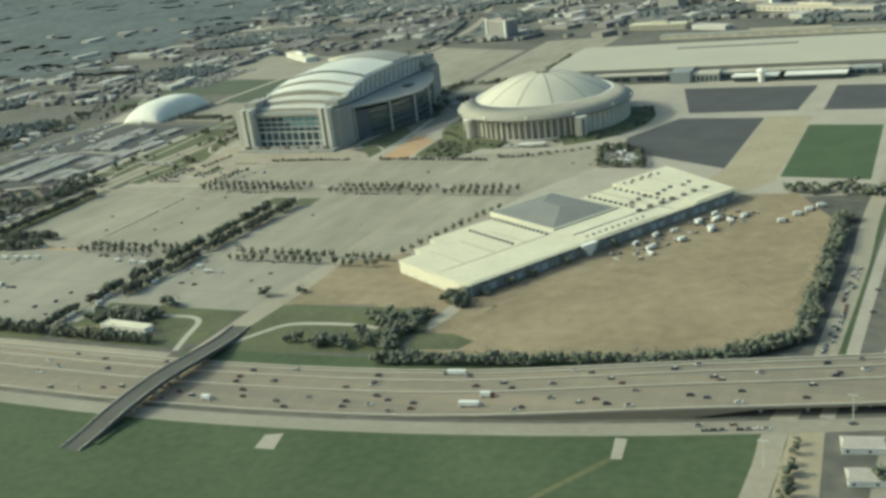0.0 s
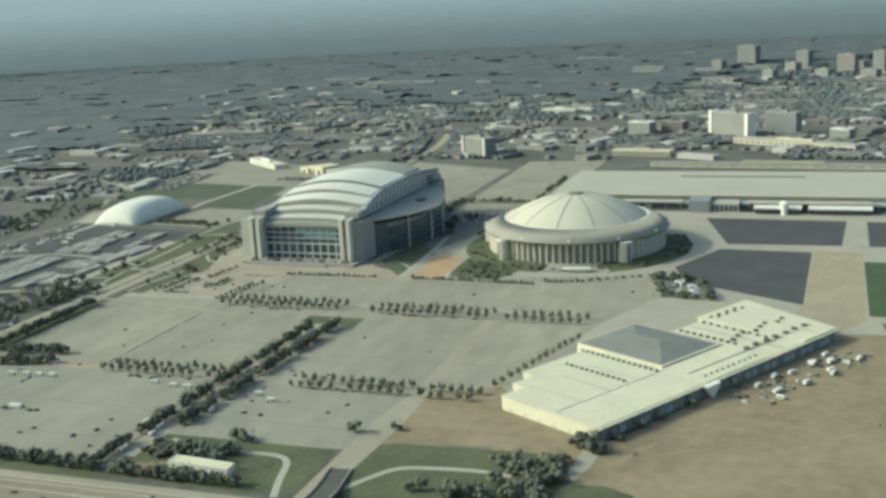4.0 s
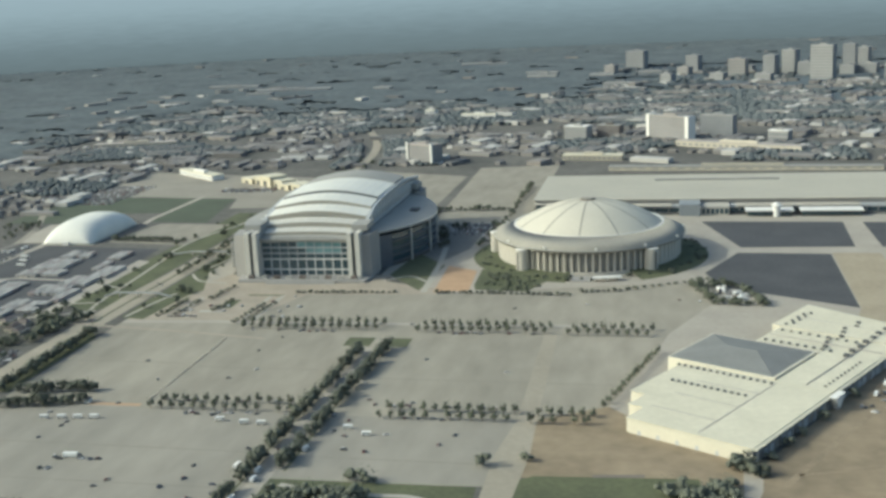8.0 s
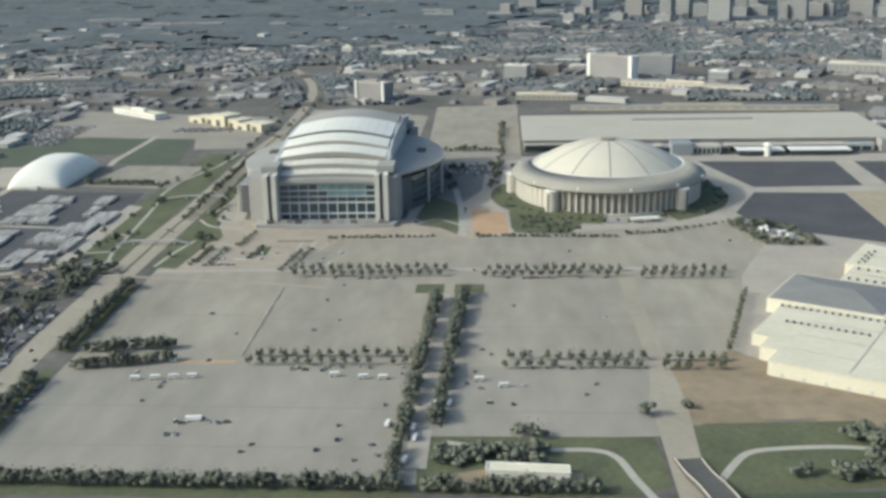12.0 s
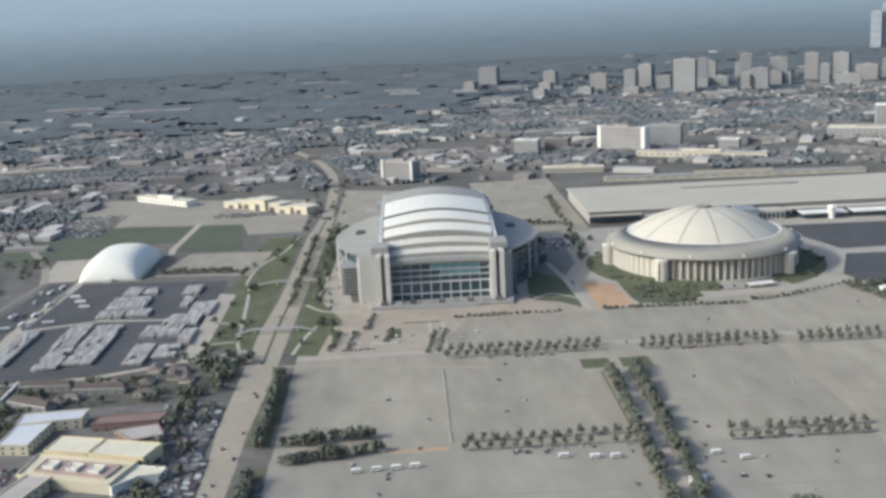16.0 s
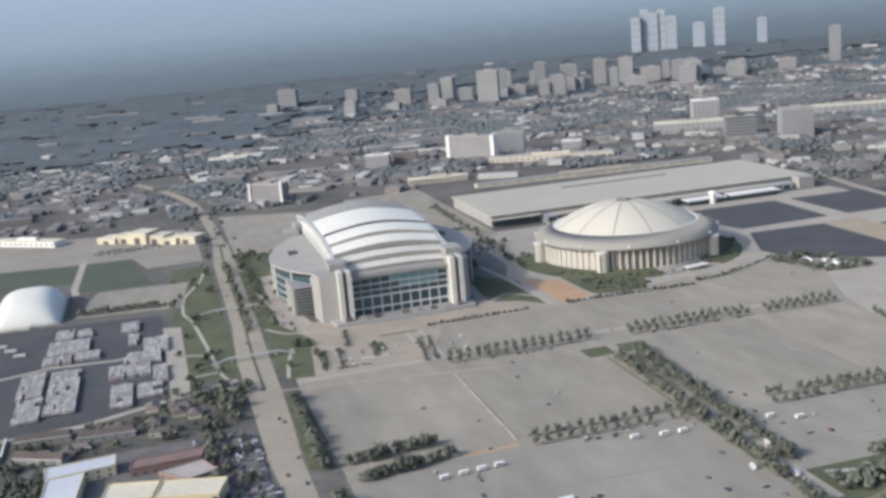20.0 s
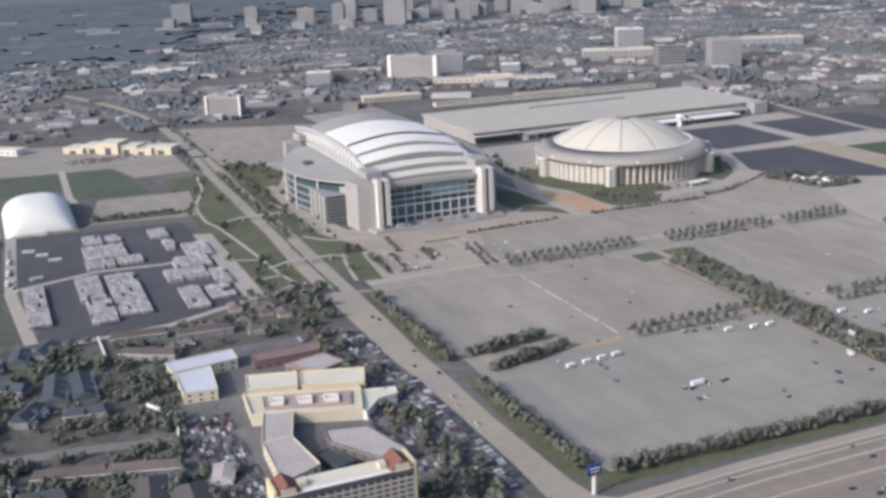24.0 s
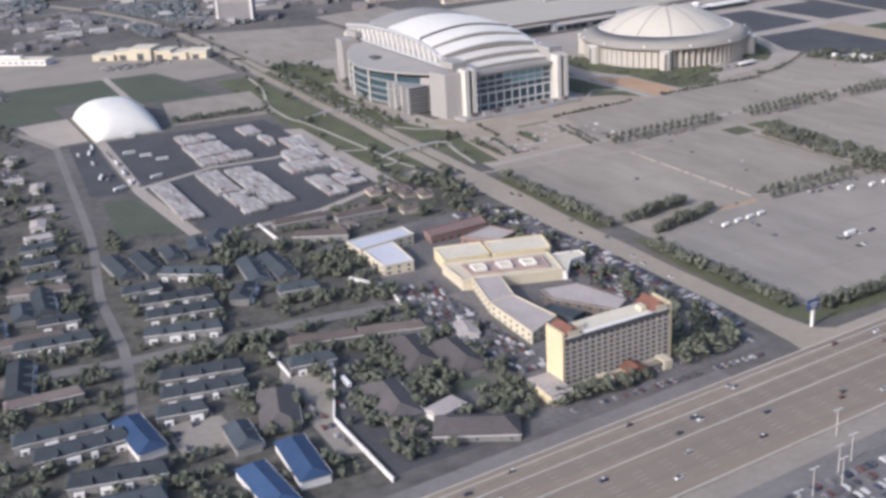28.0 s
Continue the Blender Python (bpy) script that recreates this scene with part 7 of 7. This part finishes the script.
# hazy distance and sky rim far beyond the town
hz = bpy.data.materials.new("hazy_distance")
hz.use_nodes = True
nt = hz.node_tree
nt.nodes.remove(nt.nodes["Principled BSDF"])
em = nt.nodes.new("ShaderNodeEmission")
geo = nt.nodes.new("ShaderNodeNewGeometry")
sep = nt.nodes.new("ShaderNodeSeparateXYZ")
nt.links.new(geo.outputs["Position"], sep.inputs[0])
mr = nt.nodes.new("ShaderNodeMapRange")
mr.inputs["From Min"].default_value, mr.inputs["From Max"].default_value = 0, 635 * K
nt.links.new(sep.outputs["Z"], mr.inputs["Value"])
# Ramp paints the haze, paler with height; the sheet itself glows.
ramp = nt.nodes.new("ShaderNodeValToRGB")
for pos, col in ((0.0, (0.125, 0.15, 0.172)), (0.15, (0.15, 0.182, 0.212)), (0.3, (0.20, 0.242, 0.284)), (0.48, (0.265, 0.318, 0.375)), (1.0, (0.34, 0.40, 0.48))):
    e = ramp.color_ramp.elements.new(pos) if 0 < pos < 1 else ramp.color_ramp.elements[0 if pos == 0 else -1]
    e.position, e.color = pos, (*col, 1)
nz = nt.nodes.new("ShaderNodeTexNoise")
nz.inputs["Scale"].default_value, nz.inputs["Detail"].default_value = 0.012, 5
sc = nt.nodes.new("ShaderNodeVectorMath")
sc.operation = "MULTIPLY"
sc.inputs[1].default_value = (1, 1, 9)
nt.links.new(geo.outputs["Position"], sc.inputs[0])
nt.links.new(sc.outputs[0], nz.inputs["Vector"])
add = nt.nodes.new("ShaderNodeMath")
add.operation = "MULTIPLY_ADD"
add.inputs[1].default_value, add.inputs[2].default_value = 0.13, -0.065
nt.links.new(nz.outputs["Fac"], add.inputs[0])
tot = nt.nodes.new("ShaderNodeMath")
nt.links.new(mr.outputs[0], tot.inputs[0])
nt.links.new(add.outputs[0], tot.inputs[1])
nt.links.new(tot.outputs[0], ramp.inputs[0])
nt.links.new(ramp.outputs[0], em.inputs["Color"])
nt.links.new(em.outputs[0], nt.nodes["Material Output"].inputs["Surface"])
bd = Shape()
arc = [radians(d) for d in range(0, 151, 5)]
bd.ring([[(-400 + r * math.cos(a), 50 + r * math.sin(a), z) for a in arc] for r, z in ((6200, -5), (6580, 760))], closed=False)
setting("backdrop", bd, hz, "hazy blue distance under a pale sky")
